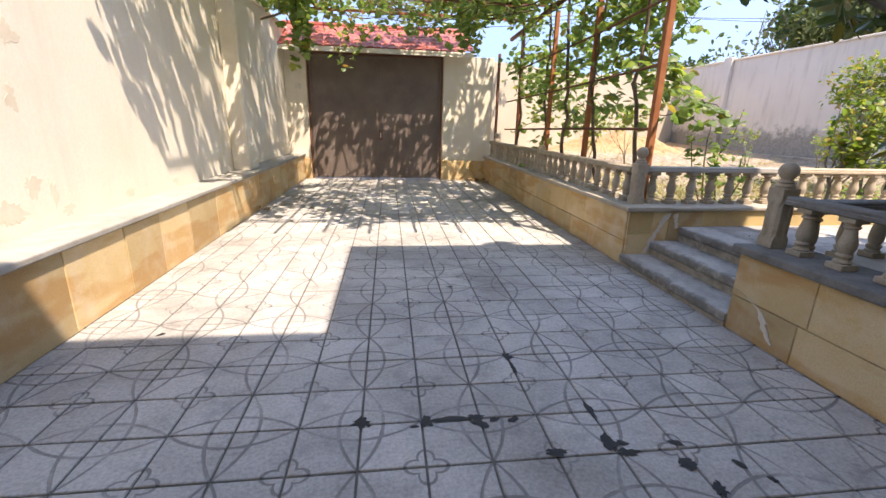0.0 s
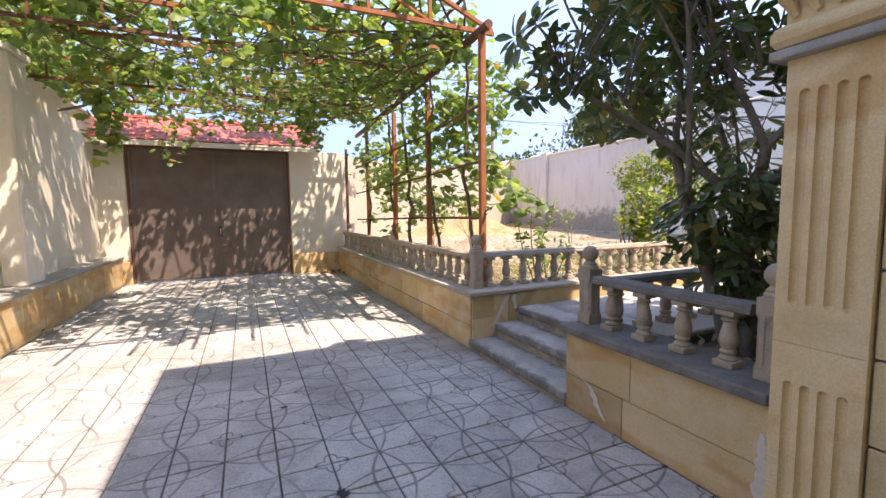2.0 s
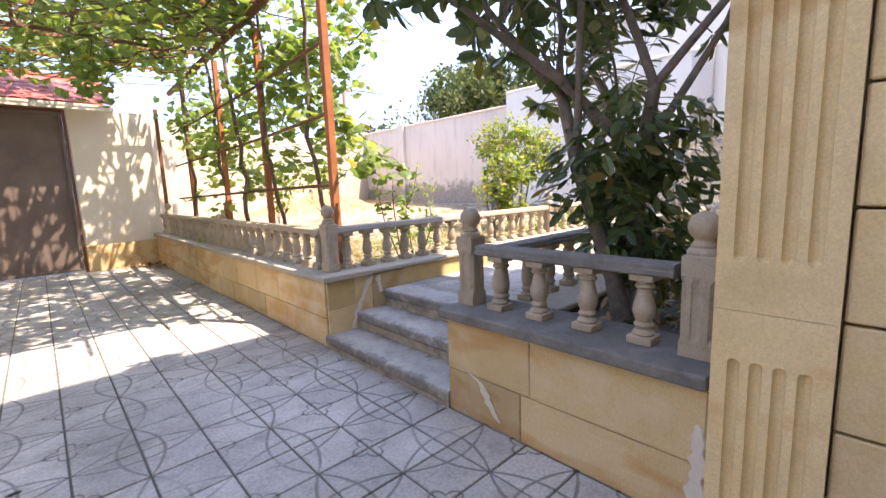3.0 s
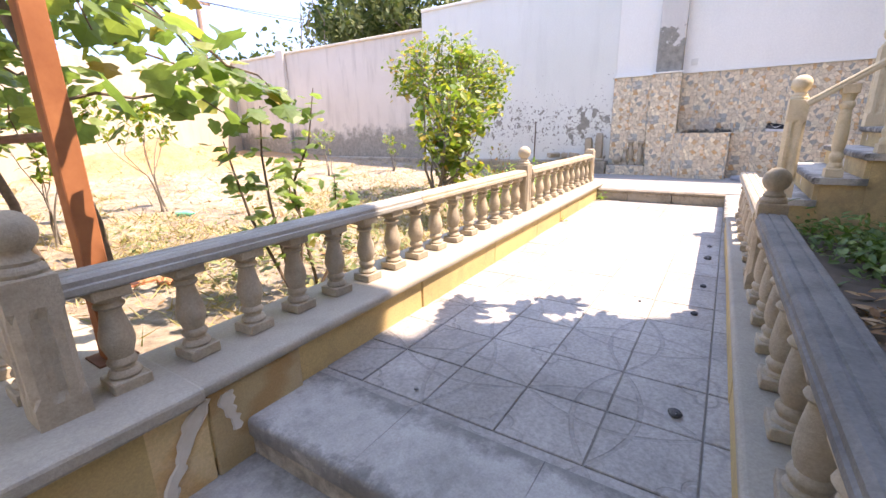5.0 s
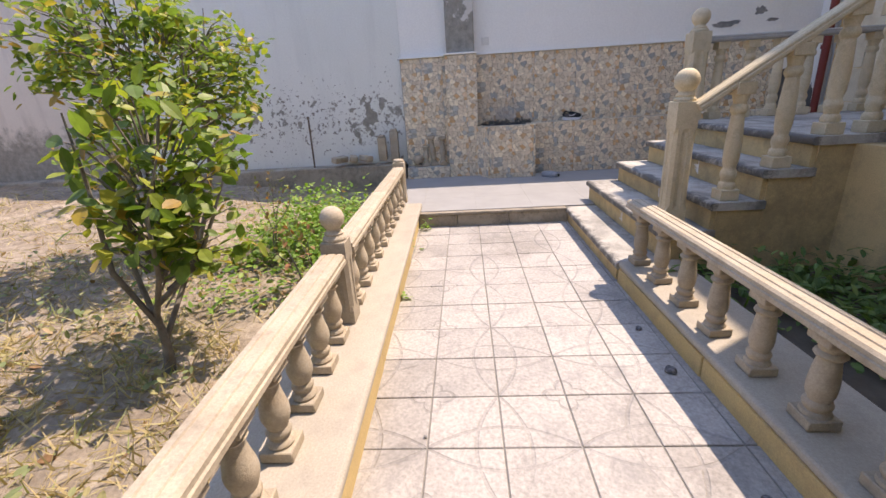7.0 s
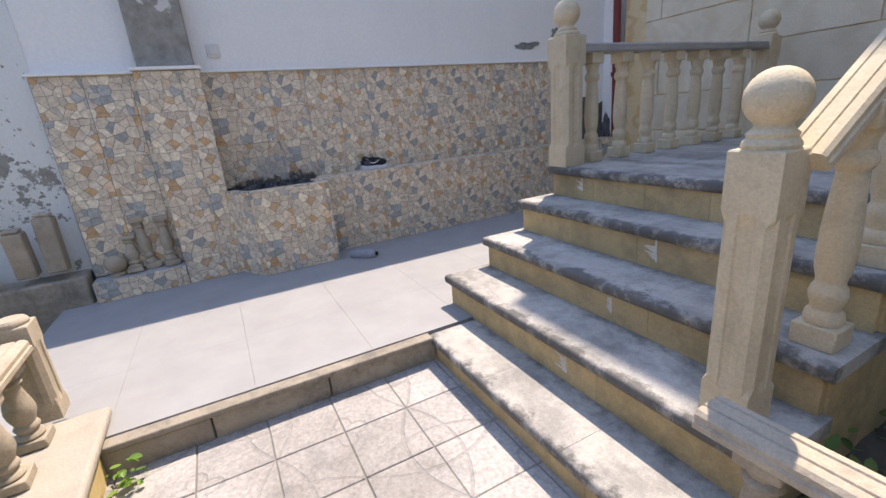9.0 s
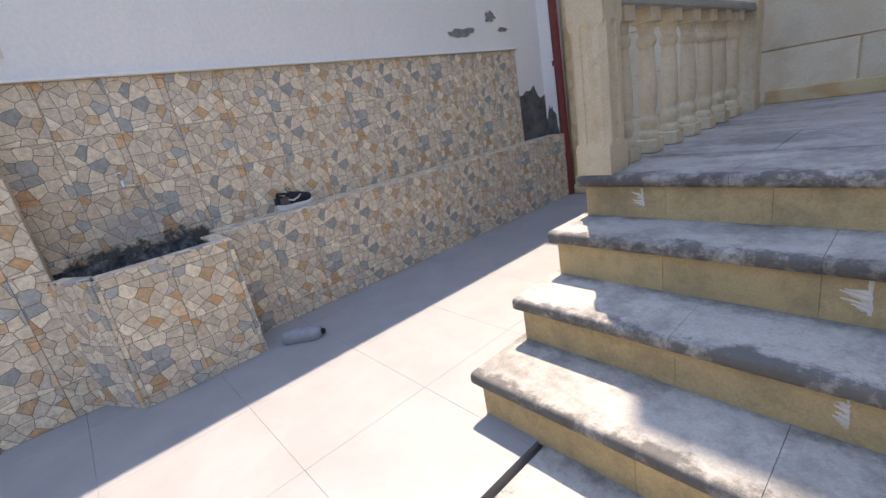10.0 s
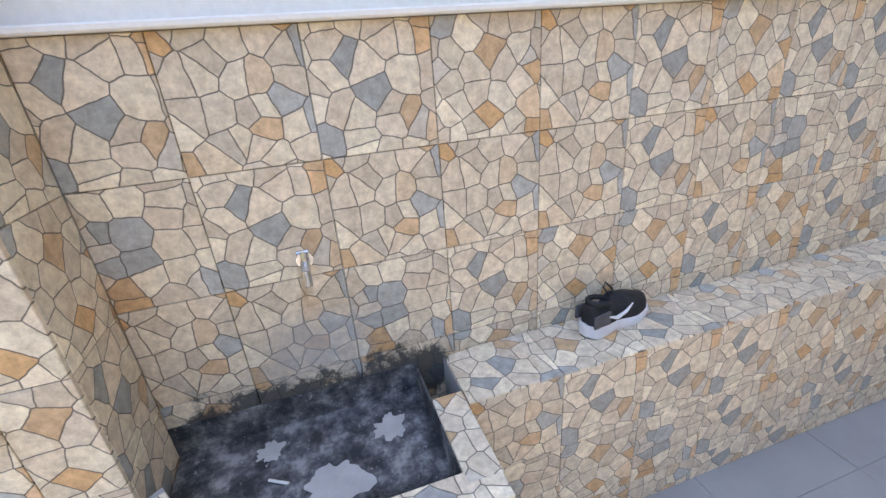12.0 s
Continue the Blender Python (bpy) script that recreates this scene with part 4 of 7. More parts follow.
stair = thing("porch_stairs", "five broad stone stairs with dark worn treads up to the porch", "stairs", kind="structure")
SX0, SX1 = 6.76, 8.64
LEV = [(3.63, 0.566), (3.34, 0.763), (3.04, 0.955), (2.745, 1.158), (2.475, 1.354)]
for i, (y, z) in enumerate(LEV):
    yb = LEV[i + 1][0] - 0.06 if i < 4 else 2.0
    x1 = SX1 if i else 8.33
    slab_step(stair, SX0 - (0.0 if i else 0.02), x1, yb, y, z, 0.055, joints=[3, 2, 3, 2, 3][i])
    zb = LEV[i - 1][1] - 0.01 if i else 0.38
    n = [4, 3, 3, 4, 5][i]
    for k in range(n):
        a, b2 = SX0 + 0.03 + (x1 - 0.06 - SX0) * k / n, SX0 + 0.03 + (x1 - 0.06 - SX0) * (k + 1) / n
        part("riser", box(a + 0.0004, b2 - 0.0004, y - 0.06, y - 0.028, zb, z - 0.054, 0.0012), M_RISER, stair)
    part("core", box(SX0 + 0.02, x1 - 0.033, (LEV[i + 1][0] - 0.0585) if i < 4 else 2.0, y - 0.0605, 0.0, z - 0.0555), M_RISER, stair)
structure("porch_base", box(SX0 - 1.0, 8.60, -0.25, 2.2, 0.0, 1.298), M_RISER, "stone side of the porch", "porch")
porch = thing("porch_floor", "grey stone slabs of the porch landing", "porch floor", kind="structure")
for i in range(4):
    for j in range(4):
        x0, x1 = 6.0 + i * 0.66, 6.0 + (i + 1) * 0.66
        y0, y1 = -0.25 + j * 0.57, -0.25 + (j + 1) * 0.57
        part("slab", box(x0 + 0.0008, x1 - 0.0008, y0 + 0.0008, y1 - 0.0008, 1.30, 1.352 + rng.uniform(-0.002, 0.001), 0.0015), M_PORCHSLAB, porch)
# stair railing: newel on the second tread, balusters on the steps above
rail_st = thing("stair_railing", "stone stair railing with ball-topped newel and sloping rail", "stair railing")
newel(rail_st, 6.93, 3.21, 0.763, 0.84, w=0.138, ball=0.075, mat=M_PALECAST)
bal_tall = baluster_mesh(0.74, 0.060, VASE, 0.030, M_PALECAST)
for y, z in [(2.90, 0.955), (2.61, 1.158), (2.33, 1.354), (2.08, 1.354)]:
    part("baluster", bal_tall, M_BALUSTER, rail_st, m=pose(6.86, y, z))
part("top_rail", extrude_profile([(u * 0.95, v) for u, v in RAIL], (6.88, 3.14, 1.54), (6.84, 1.9, 2.37)), M_PALECAST, rail_st)
landing_rail = thing("landing_railing", "stone porch railing with seven slender balusters", "railing")
newel(landing_rail, 8.55, 2.385, 1.354, 0.80, w=0.165, ball=0.08, mat=M_PALECAST)
newel(landing_rail, 8.55, 0.12, 1.354, 0.80, w=0.15, ball=0.08, mat=M_PALECAST)
bal_l = baluster_mesh(0.70, 0.056, VASE, 0.030, M_PALECAST)
for k in range(7):
    part("baluster", bal_l, M_BALUSTER, landing_rail, m=pose(8.55, 2.385 - 0.085 - 0.14 - k * 0.278, 1.354))
part("top_rail", extrude_profile(RAIL, (8.55, 2.31, 2.054), (8.55, 0.19, 2.054)), M_COPING, landing_rail)

# ---------------------------------------------------------------- house
HX, HY = 2.14, 1.92
M_PORCHWALL = stone("pale_porch_limestone", (0.74, 0.655, 0.49), (0.67, 0.58, 0.41), (0.40, 0.33, 0.23), veins=0.2, stain=0.35, vary=0.12, scale=1.6)
house = thing("house", "cream limestone house with fluted corner pilasters", "house", kind="structure")
part("wall_core", box(HX + 0.012, 5.7, -3.0, HY - 0.06, -0.1, 7.45), M_CREAM, house)
part("wall_core", box(5.7, 6.72, -0.3, HY - 0.06, -0.1, 1.5), M_CREAM, house)
part("wall_core", box(6.72, 10.34, -3.6, -0.255, -0.1, 8.8), M_CREAM, house)
part("wall_core", box(10.34, 14.0, -3.6, -0.305, -0.1, 4.7), M_CREAM, house)
part("eave", box(1.29, 5.50, -3.0, 2.58, 7.45, 7.6, 0.02), M_CREAM, house)
part("eave", box(5.76, 10.36, -3.6, -0.235, 8.8, 8.92, 0.02), M_CREAM, house)
course = 0.346
for face in ("west", "porch"):
    for r in range(16 if face == "west" else 14):
        z0 = -0.125 + r * course if face == "west" else 0.56 + r * 0.40
        hh = course if face == "west" else 0.40
        if face == "west":
            y = 1.792
            k = 0
            while y > -2.4:
                w = (0.85 if (r + k) % 2 else 1.1)
                part("block", box(2.080, HX + 0.010, y - w + 0.004, y - 0.004, z0 + 0.005, z0 + hh - 0.005, 0.006), M_CREAM, house)
                y -= w
                k += 1
        else:
            x = 6.75
            k = 0
            while x < 10.0:
                w = min((0.95 if (r + k) % 2 else 1.2), 10.05 - x)
                part("block", box(x + 0.005, x + w - 0.005, -0.31, -0.24, z0 + 0.004, z0 + hh - 0.004, 0.005), M_PORCHWALL, house)
                x += w
                k += 1
# south-facing plinth and wall beside the bed
for r in range(10):
    z0 = 0.3 + r * 0.42
    x = 2.3
    k = 0
    while x < 6.7:
        w = min(0.9 if (r + k) % 2 else 1.15, 6.72 - x)
        prj = 0.05 if r < 3 else 0.0
        part("block", box(x + 0.004, x + w - 0.004, HY - 0.08, HY + prj, z0 + 0.006, z0 + 0.414, 0.008), M_CREAM, house)
        x += w
        k += 1


def fluted_pilaster(name, m, width, depth, zones, top, flutes=4):
    """Front along local -y, width along x. zones: fluted stretches (z0, z1); the flutes end in half rounds."""
    root = part(name, box(-width / 2, width / 2, 0.03, depth, -0.1, top, 0.0), M_CREAM, house, "fluted limestone pilaster", m)
    pitch = width * 0.78 / flutes
    r = pitch * 0.29
    centres = [-width * 0.39 + pitch * (i + 0.5) for i in range(flutes)]
    xs = sorted({-width / 2, width / 2} | {round(c + r * math.sin(a * math.pi / 10), 5) for c in centres for a in range(-5, 6)})
    cuts_ = [-0.1] + [(zones[i][1] + zones[i + 1][0]) / 2 for i in range(len(zones) - 1)] + [top]
    for (z0, z1), lo, hi in zip(zones, cuts_, cuts_[1:]):
        ends = [z0 + r - r * math.cos(a * math.pi / 10) for a in range(6)]
        zs = [lo + 0.001] + ends + [z1 - (e - z0) for e in reversed(ends)] + [hi - 0.001]
        bm = bmesh.new()
        grid_ = []
        for z in zs:
            row = []
            for x in xs:
                sunk = 0.0
                for c in centres:
                    zz = min(max(z, z0 + r), z1 - r)
                    q = 1 - ((x - c) ** 2 + (z - zz) ** 2) / (r * r)
                    if q > 0:
                        sunk = max(sunk, 0.024 * math.sqrt(q))
                row.append(bm.verts.new((x, sunk, z)))
            grid_.append(row)
        for p, q in zip(grid_, grid_[1:]):
            for k in range(len(xs) - 1):
                bm.faces.new((p[k], p[k + 1], q[k + 1], q[k]))
        rim = [bm.verts.new((x, 0.031, z)) for x, z in ((xs[0], zs[0]), (xs[-1], zs[0]), (xs[-1], zs[-1]), (xs[0], zs[-1]))]
        bm.faces.new([g_[0] for g_ in grid_] + [rim[3], rim[0]])
        bm.faces.new([g_[-1] for g_ in reversed(grid_)] + [rim[1], rim[2]])
        bm.faces.new(list(reversed(grid_[0])) + [rim[0], rim[1]])
        bm.faces.new(grid_[-1] + [rim[2], rim[3]])
        part("fluted_panel", bm, M_CREAM, root)
    return root


fluted_pilaster("pilaster", pose(2.055, 1.959, 0, 0, 0, -90), 0.327, 0.30, [(0.03, 0.74), (1.08, 1.99)], 2.12)
part("capital_band", box(2.0, 2.5, 1.70, 2.17, 2.12, 2.16, 0.006), M_COPING, house)
cap = part("capital", box(2.03, 2.5, 1.72, 2.13, 2.16, 2.75, 0.02, 2), M_CREAM, house, "carved leaf capital of the pilaster")
part("roll", tube([(2.03, 1.72, 2.21), (2.03, 2.13, 2.21), (2.5, 2.13, 2.21)], 0.05, 10), M_CREAM, cap)
for i in range(5):
    yy = 1.78 + i * 0.075
    part("carved_leaf", tube([(2.02, yy, 2.28), (2.0, yy + 0.03, 2.36), (2.015, yy + 0.07, 2.44), (2.03, yy + 0.12, 2.48)], [0.012, 0.03, 0.024, 0.006], 6), M_CREAM, cap)
fluted_pilaster("pilaster", pose(6.50, HY + 0.10, 0, 0, 0, 180), 0.40, 0.25, [(1.62, 3.2)], 3.4, 3)
part("plinth_cap", box(6.2, 6.80, HY - 0.1, HY + 0.16, 1.50, 1.57, 0.012), M_CREAM, house)
fluted_pilaster("pilaster", pose(10.18, -0.27, 0, 0, 0, 180), 0.30, 0.12, [(0.80, 1.52), (1.64, 3.0)], 3.3, 3)
part("base_trim", box(6.75, 8.5, -0.24, -0.20, 1.352, 1.46, 0.006), M_CREAM, house)
part("base_trim", box(8.62, 10.34, -0.24, -0.20, 0.575, 0.68, 0.006), M_CREAM, house)
# wing behind the starting point, closing the yard
structure("wing_wall", box(-3.15, HX + 0.1, -3.0, 0.18, -0.1, 7.45), M_CREAM, "plain limestone house wing closing the yard")
structure("wing_cornice", box(-3.3, 1.28, -3.0, 0.40, 7.45, 7.6, 0.02), M_CREAM, "cornice of the house wing", "trim")
structure("wall_south_east", box(10.4, 10.9, -4.0, -0.3, -0.1, 4.1), M_UPPERWALL, "plain wall closing the yard")

# red downpipe
pipe = thing("downpipe", "dark red painted downpipe at the house corner", "pipe")
part("pipe", tube([(10.36, -0.17, 0.575), (10.42, -0.17, 3.9)], 0.045, 14), M_REDPIPE, pipe)
for z in (1.05, 2.05, 3.2):
    part("collar", tube([(10.365 + z * 0.016, -0.17, z - 0.025), (10.365 + z * 0.016, -0.17, z + 0.025)], 0.054, 14), M_REDPIPE, pipe)

# ---------------------------------------------------------------- gate
gate = thing("gate", "closed dark brown steel double gate with a wicket door", "gate")
gw0, gw1, gh = -2.34, 0.95, 3.0
for nm, a, b2 in (("leaf", gw0 + 0.05, -0.664), ("leaf", -0.66, gw1 - 0.05)):
    lf = part(nm, box(a, b2, GY + 0.02, GY + 0.05, 0.03, gh - 0.05, 0.004), M_GATE, gate)
    for (x0, x1, z0, z1) in ((a, a + 0.05, 0.03, gh - 0.05), (b2 - 0.05, b2, 0.03, gh - 0.05), (a + 0.05, b2 - 0.05, gh - 0.10, gh - 0.05), (a + 0.05, b2 - 0.05, 0.03, 0.08)):
        part("frame_bar", box(x0, x1, GY - 0.012, GY + 0.019, z0, z1, 0.004), M_GATE, lf)
    part("seam", box((a + b2) / 2 - 0.012, (a + b2) / 2 + 0.012, GY + 0.008, GY + 0.019, 0.09, 2.0), M_GATE, lf)
for (x0, x1, z0, z1) in ((gw0, gw0 + 0.045, 0, gh), (gw1 - 0.045, gw1, 0, gh), (gw0 + 0.046, gw1 - 0.046, gh - 0.045, gh)):
    part("jamb", box(x0, x1, GY - 0.03, GY + 0.08, z0, z1, 0.004), M_RUSTDARK, gate)
part("closing_strip", box(-0.69, -0.63, GY + 0.051, GY + 0.06, 0.03, gh - 0.05), M_GATE, gate)
part("handle", tube([(-0.60, GY - 0.012, 1.02), (-0.60, GY - 0.06, 1.03), (-0.60, GY - 0.06, 1.17), (-0.60, GY - 0.012, 1.18)], 0.011, 8), M_CHROME, gate, "steel pull handle")
part("lock_plate", box(-0.64, -0.56, GY - 0.017, GY - 0.011, 0.98, 1.22), M_RUSTDARK, gate)

# canopy roof of red metal tiles over the gate
roof = thing("gate_roof", "red pressed-metal tile roof over the gate", "roof", kind="structure")
bm = bmesh.new()
rows_, cols_ = 24, 120
rx0, rx1 = -3.0, 1.62


def roof_point(u, w):
    x = rx0 + (rx1 - rx0) * u
    s = w * 6
    step = (s - math.floor(s))
    wave = 0.022 * abs(math.sin(math.pi * (x - rx0) / 0.19))
    return (x, GY - 0.54 + 1.31 * w, 3.06 + 0.66 * w + wave - 0.02 * step)


g = [[bm.verts.new(roof_point(i / cols_, j / rows_)) for j in range(rows_ + 1)] for i in range(cols_ + 1)]
for i in range(cols_):
    for j in range(rows_):
        bm.faces.new((g[i][j], g[i + 1][j], g[i + 1][j + 1], g[i][j + 1]))
ob = part("sheet", bm, M_REDROOF, roof)
md = ob.modifiers.new("thickness", "SOLIDIFY")
md.thickness = 0.008
part("fascia", box(rx0, rx1, GY - 0.545, GY - 0.525, 2.94, 3.045), M_WHITE, roof)
part("soffit", box(rx0, rx1, GY - 0.524, GY + 0.35, 3.022, 3.04), M_WHITE, roof)
part("back_slope", box(rx0, rx1, GY + 0.77, GY + 0.80, 3.1, 3.70), M_REDROOF, roof)
part("ridge_cap", tube([(rx0, GY + 0.78, 3.735), (rx1, GY + 0.78, 3.735)], 0.06, 10), M_REDROOF, roof)

# small items on the gate piers and the west wall
bell = thing("doorbell", "small pale doorbell box on the gate pier", "doorbell")
part("case", box(-2.62, -2.50, GY - 0.10, GY - 0.06, 2.14, 2.26, 0.006, 2), M_PLASTIC, bell)
lamp = thing("wall_lantern", "white wall lantern with frosted panes, switched off", "wall lamp")
part("bracket", tube([(-2.86, 4.86, 3.42), (-2.74, 4.86, 3.50), (-2.735, 4.86, 3.44), (-2.735, 4.86, 3.38)], 0.012, 8), M_LAMPFRAME, lamp)
part("wall_plate", box(-2.862, -2.84, 4.81, 4.91, 3.34, 3.48, 0.004), M_LAMPFRAME, lamp)
part("roof", lathe([(0.085, 3.30), (0.05, 3.35), (0.012, 3.39)], 6, None, (-2.735, 4.86, 0)), M_LAMPFRAME, lamp)
part("glass", lathe([(0.042, 3.12), (0.072, 3.30)], 6, None, (-2.735, 4.86, 0)), M_LAMPGLASS, lamp)
for k in range(6):
    a = math.pi * 2 * k / 6
    part("frame_bar", tube([(-2.735 + 0.044 * math.cos(a), 4.86 + 0.044 * math.sin(a), 3.11), (-2.735 + 0.075 * math.cos(a), 4.86 + 0.075 * math.sin(a), 3.31)], 0.007, 6), M_LAMPFRAME, lamp)
part("base", lathe([(0.02, 3.07), (0.046, 3.09), (0.046, 3.12)], 6, None, (-2.735, 4.86, 0)), M_LAMPFRAME, lamp)


# ---------------------------------------------------------------- foliage helpers
def leaf_shape(kind):
    """Outline of a leaf in x (width), y (length) and a fold in z, as vertices and faces."""
    if kind == "vine":
        out = [(0, 0), (0.26, -0.10), (0.50, 0.08), (0.40, 0.30), (0.56, 0.50), (0.35, 0.63), (0.22, 0.80), (0, 0.98), (-0.22, 0.80), (-0.35, 0.63), (-0.56, 0.50), (-0.40, 0.30), (-0.50, 0.08), (-0.26, -0.10)]
        vs = [(0, 0.38, 0.05)] + [(x, y, -0.10 * abs(x) - 0.08 * y * y) for x, y in out]
        return vs, [(0, i + 1, (i + 1) % len(out) + 1) for i in range(len(out))]
    if kind == "long":
        ys = [0.0, 0.25, 0.55, 0.82, 1.0]
        ws = [0.02, 0.14, 0.20, 0.145, 0.0]
        vs, fs = [], []
        for y, w in zip(ys, ws):
            z = -0.22 * y * y
            vs += [(-w, y, z + 0.035), (0, y, z), (w, y, z + 0.035)]
        for i in range(4):
            a = 3 * i
            fs += [(a, a + 1, a + 4, a + 3), (a + 1, a + 2, a + 5, a + 4)]
        return vs, fs
    if kind == "oval":
        out = [(0, 0), (0.22, 0.2), (0.30, 0.5), (0.18, 0.82), (0, 1.0), (-0.18, 0.82), (-0.30, 0.5), (-0.22, 0.2)]
        vs = [(0, 0.5, -0.03)] + [(x, y, 0.12 * abs(x) - 0.1 * y * y) for x, y in out]
        return vs, [(0, i + 1, (i + 1) % len(out) + 1) for i in range(len(out))]
    out = [(-0.5, 0), (0.5, 0), (0.0, 1.0)]
    return [(x, y, 0) for x, y in out], [(0, 1, 2)]


def leaf_cloud(name, kind, places, mat, parent=None):
    """places: (position, direction of the blade, normal hint, size)."""
    base, faces = leaf_shape(kind)
    base = np.array(base)
    vs, fs = [], []
    n = len(base)
    for k, (p, d, up, s) in enumerate(places):
        d = Vector(d).normalized()
        side = d.cross(Vector(up))
        if side.length < 1e-4:
            side = d.orthogonal()
        side.normalize()
        nrm = side.cross(d)
        rot = np.array((side, d, nrm))
        vs.append(base * s @ rot + np.array(p))
        fs += [tuple(i + k * n for i in f) for f in faces]
    me = bpy.data.meshes.new(name)
    me.from_pydata(np.concatenate(vs).tolist(), [], fs)
    return part(name, me, mat, parent)


def rand_dir(r, up=0.0):
    a, z = r.uniform(0, 2 * math.pi), r.uniform(-1, 1)
    q = math.sqrt(1 - z * z)
    return Vector((q * math.cos(a), q * math.sin(a), z + up)).normalized()


def limb(r, p, d, length, rad, depth, bm, tips, split=3, spread=0.6, lift=0.15, min_depth=0, seg=6):
    pts, radii = [Vector(p)], [rad]
    d = Vector(d).normalized()
    n = 4
    for i in range(n):
        d = (d + rand_dir(r) * 0.16 + Vector((0, 0, lift * 0.3))).normalized()
        pts.append(pts[-1] + d * length / n)
        radii.append(rad * (1 - 0.42 * (i + 1) / n))
        if depth <= min_depth and i >= 1:
            tips.append((pts[-1].copy(), d.copy()))
    tube(pts, radii, seg if rad > 0.012 else 5, bm)
    if depth > 0:
        for k in range(split):
            nd = (d + rand_dir(r, lift) * spread).normalized()
            start = pts[-1] if k else pts[-1]
            limb(r, start if k < 2 else pts[-2], nd, length * r.uniform(0.6, 0.85), radii[-1] * 0.75, depth - 1, bm, tips, split, spread, lift, min_depth, seg)
    else:
        tips.append((pts[-1].copy(), d.copy()))


# ---------------------------------------------------------------- pergola
pergola = thing("pergola", "rusty steel pergola with trussed front beam carrying vines", "pergola")
RZ = 3.98
PX = 2.64
for y, zt in ((7.45, 3.42), (9.15, 3.42), (11.2, 3.42)):
    z0 = 0.38
    part("post", box(PX - 0.035, PX + 0.035, y - 0.035, y + 0.035, z0, zt, 0.004), M_RUST, pergola)
part("post", box(2.455, 2.525, 5.44, 5.51, 0.638, 3.52, 0.004), M_RUST, pergola)
part("base_plate", box(2.42, 2.545, 5.41, 5.54, 0.638, 0.646, 0.002), M_RUSTDARK, pergola)
for y in (12.05,):
    part("post", box(2.30, 2.36, y, y + 0.06, 0.62, 3.1, 0.004), M_RUSTDARK, pergola)
part("side_beam", tube([(2.47, 5.28, 3.56), (2.56, 7.4, 3.53), (2.64, 12.2, 3.46)], 0.05, 10), M_RUSTDARK, pergola)
for z in (1.40, 2.07, 2.72):
    part("side_rail", tube([(2.49, 5.50, z + 0.02), (PX - 0.035, 7.45, z), (PX - 0.035, 12.2, z - 0.08)], 0.017, 8), M_RUSTDARK, pergola)
tru = part("truss", beam((-2.82, 5.6, 3.60), (2.72, 5.6, 3.60), 0.04, 0.045), M_RUST, pergola, "welded steel lattice truss")
part("top_chord", beam((-2.82, 5.6, 3.93), (1.95, 5.6, 3.93), 0.04, 0.04), M_RUST, tru)
part("end_chord", beam((1.95, 5.6, 3.93), (2.70, 5.6, 3.63), 0.04, 0.04), M_RUST, tru)
vx = [-2.75, -2.07, -1.40, -0.76, -0.10, 0.55, 1.20, 1.90]
for i, x in enumerate(vx):
    part("strut", beam((x, 5.6, 3.62), (x, 5.6, 3.915), 0.034, 0.034), M_RUST, tru)
    if i + 1 < len(vx):
        a, b2 = (3.62, 3.91) if i % 2 else (3.91, 3.62)
        part("brace", beam((x + 0.02, 5.6, a), (vx[i + 1] - 0.02, 5.6, b2), 0.028, 0.028), M_RUST, tru)
tips_y = [4.75, 4.7, 4.85, 4.75, 4.8, 4.72, 4.78, 4.75, 4.85, 5.2]
for i, x in enumerate([-2.60, -1.98, -1.36, -0.75, -0.14, 0.46, 1.08, 1.70, 2.36]):
    part("rafter", tube([(x, tips_y[i] + (0.25 if i == 8 else 0), RZ + 0.01), (x - 0.02, 11.9, RZ - 0.14)], 0.021, 8), M_RUSTDARK, pergola)
for k, y in enumerate([6.9, 8.1, 9.3, 10.5, 11.6]):
    part("cross_beam", beam((-2.84, y, RZ - 0.09 - 0.025 * (k + 1)), (2.64, y, RZ - 0.09 - 0.025 * (k + 1)), 0.04, 0.05), M_RUST, pergola)
for k in range(8):
    y = 6.3 + k * 0.72
    part("wire_bar", tube([(-2.84, y, RZ - 0.05), (2.62, y, RZ - 0.08)], 0.008, 6), M_RUSTDARK, pergola)
for k, y in enumerate([6.9, 9.3]):
    tb = part("truss", beam((-2.84, y, 3.52), (2.6, y, 3.52), 0.035, 0.04), M_RUSTDARK, pergola)
    for i in range(9):
        x = -2.6 + i * 0.62
        part("strut", beam((x, y, 3.53), (x, y, 3.83), 0.025, 0.025), M_RUSTDARK, tb)

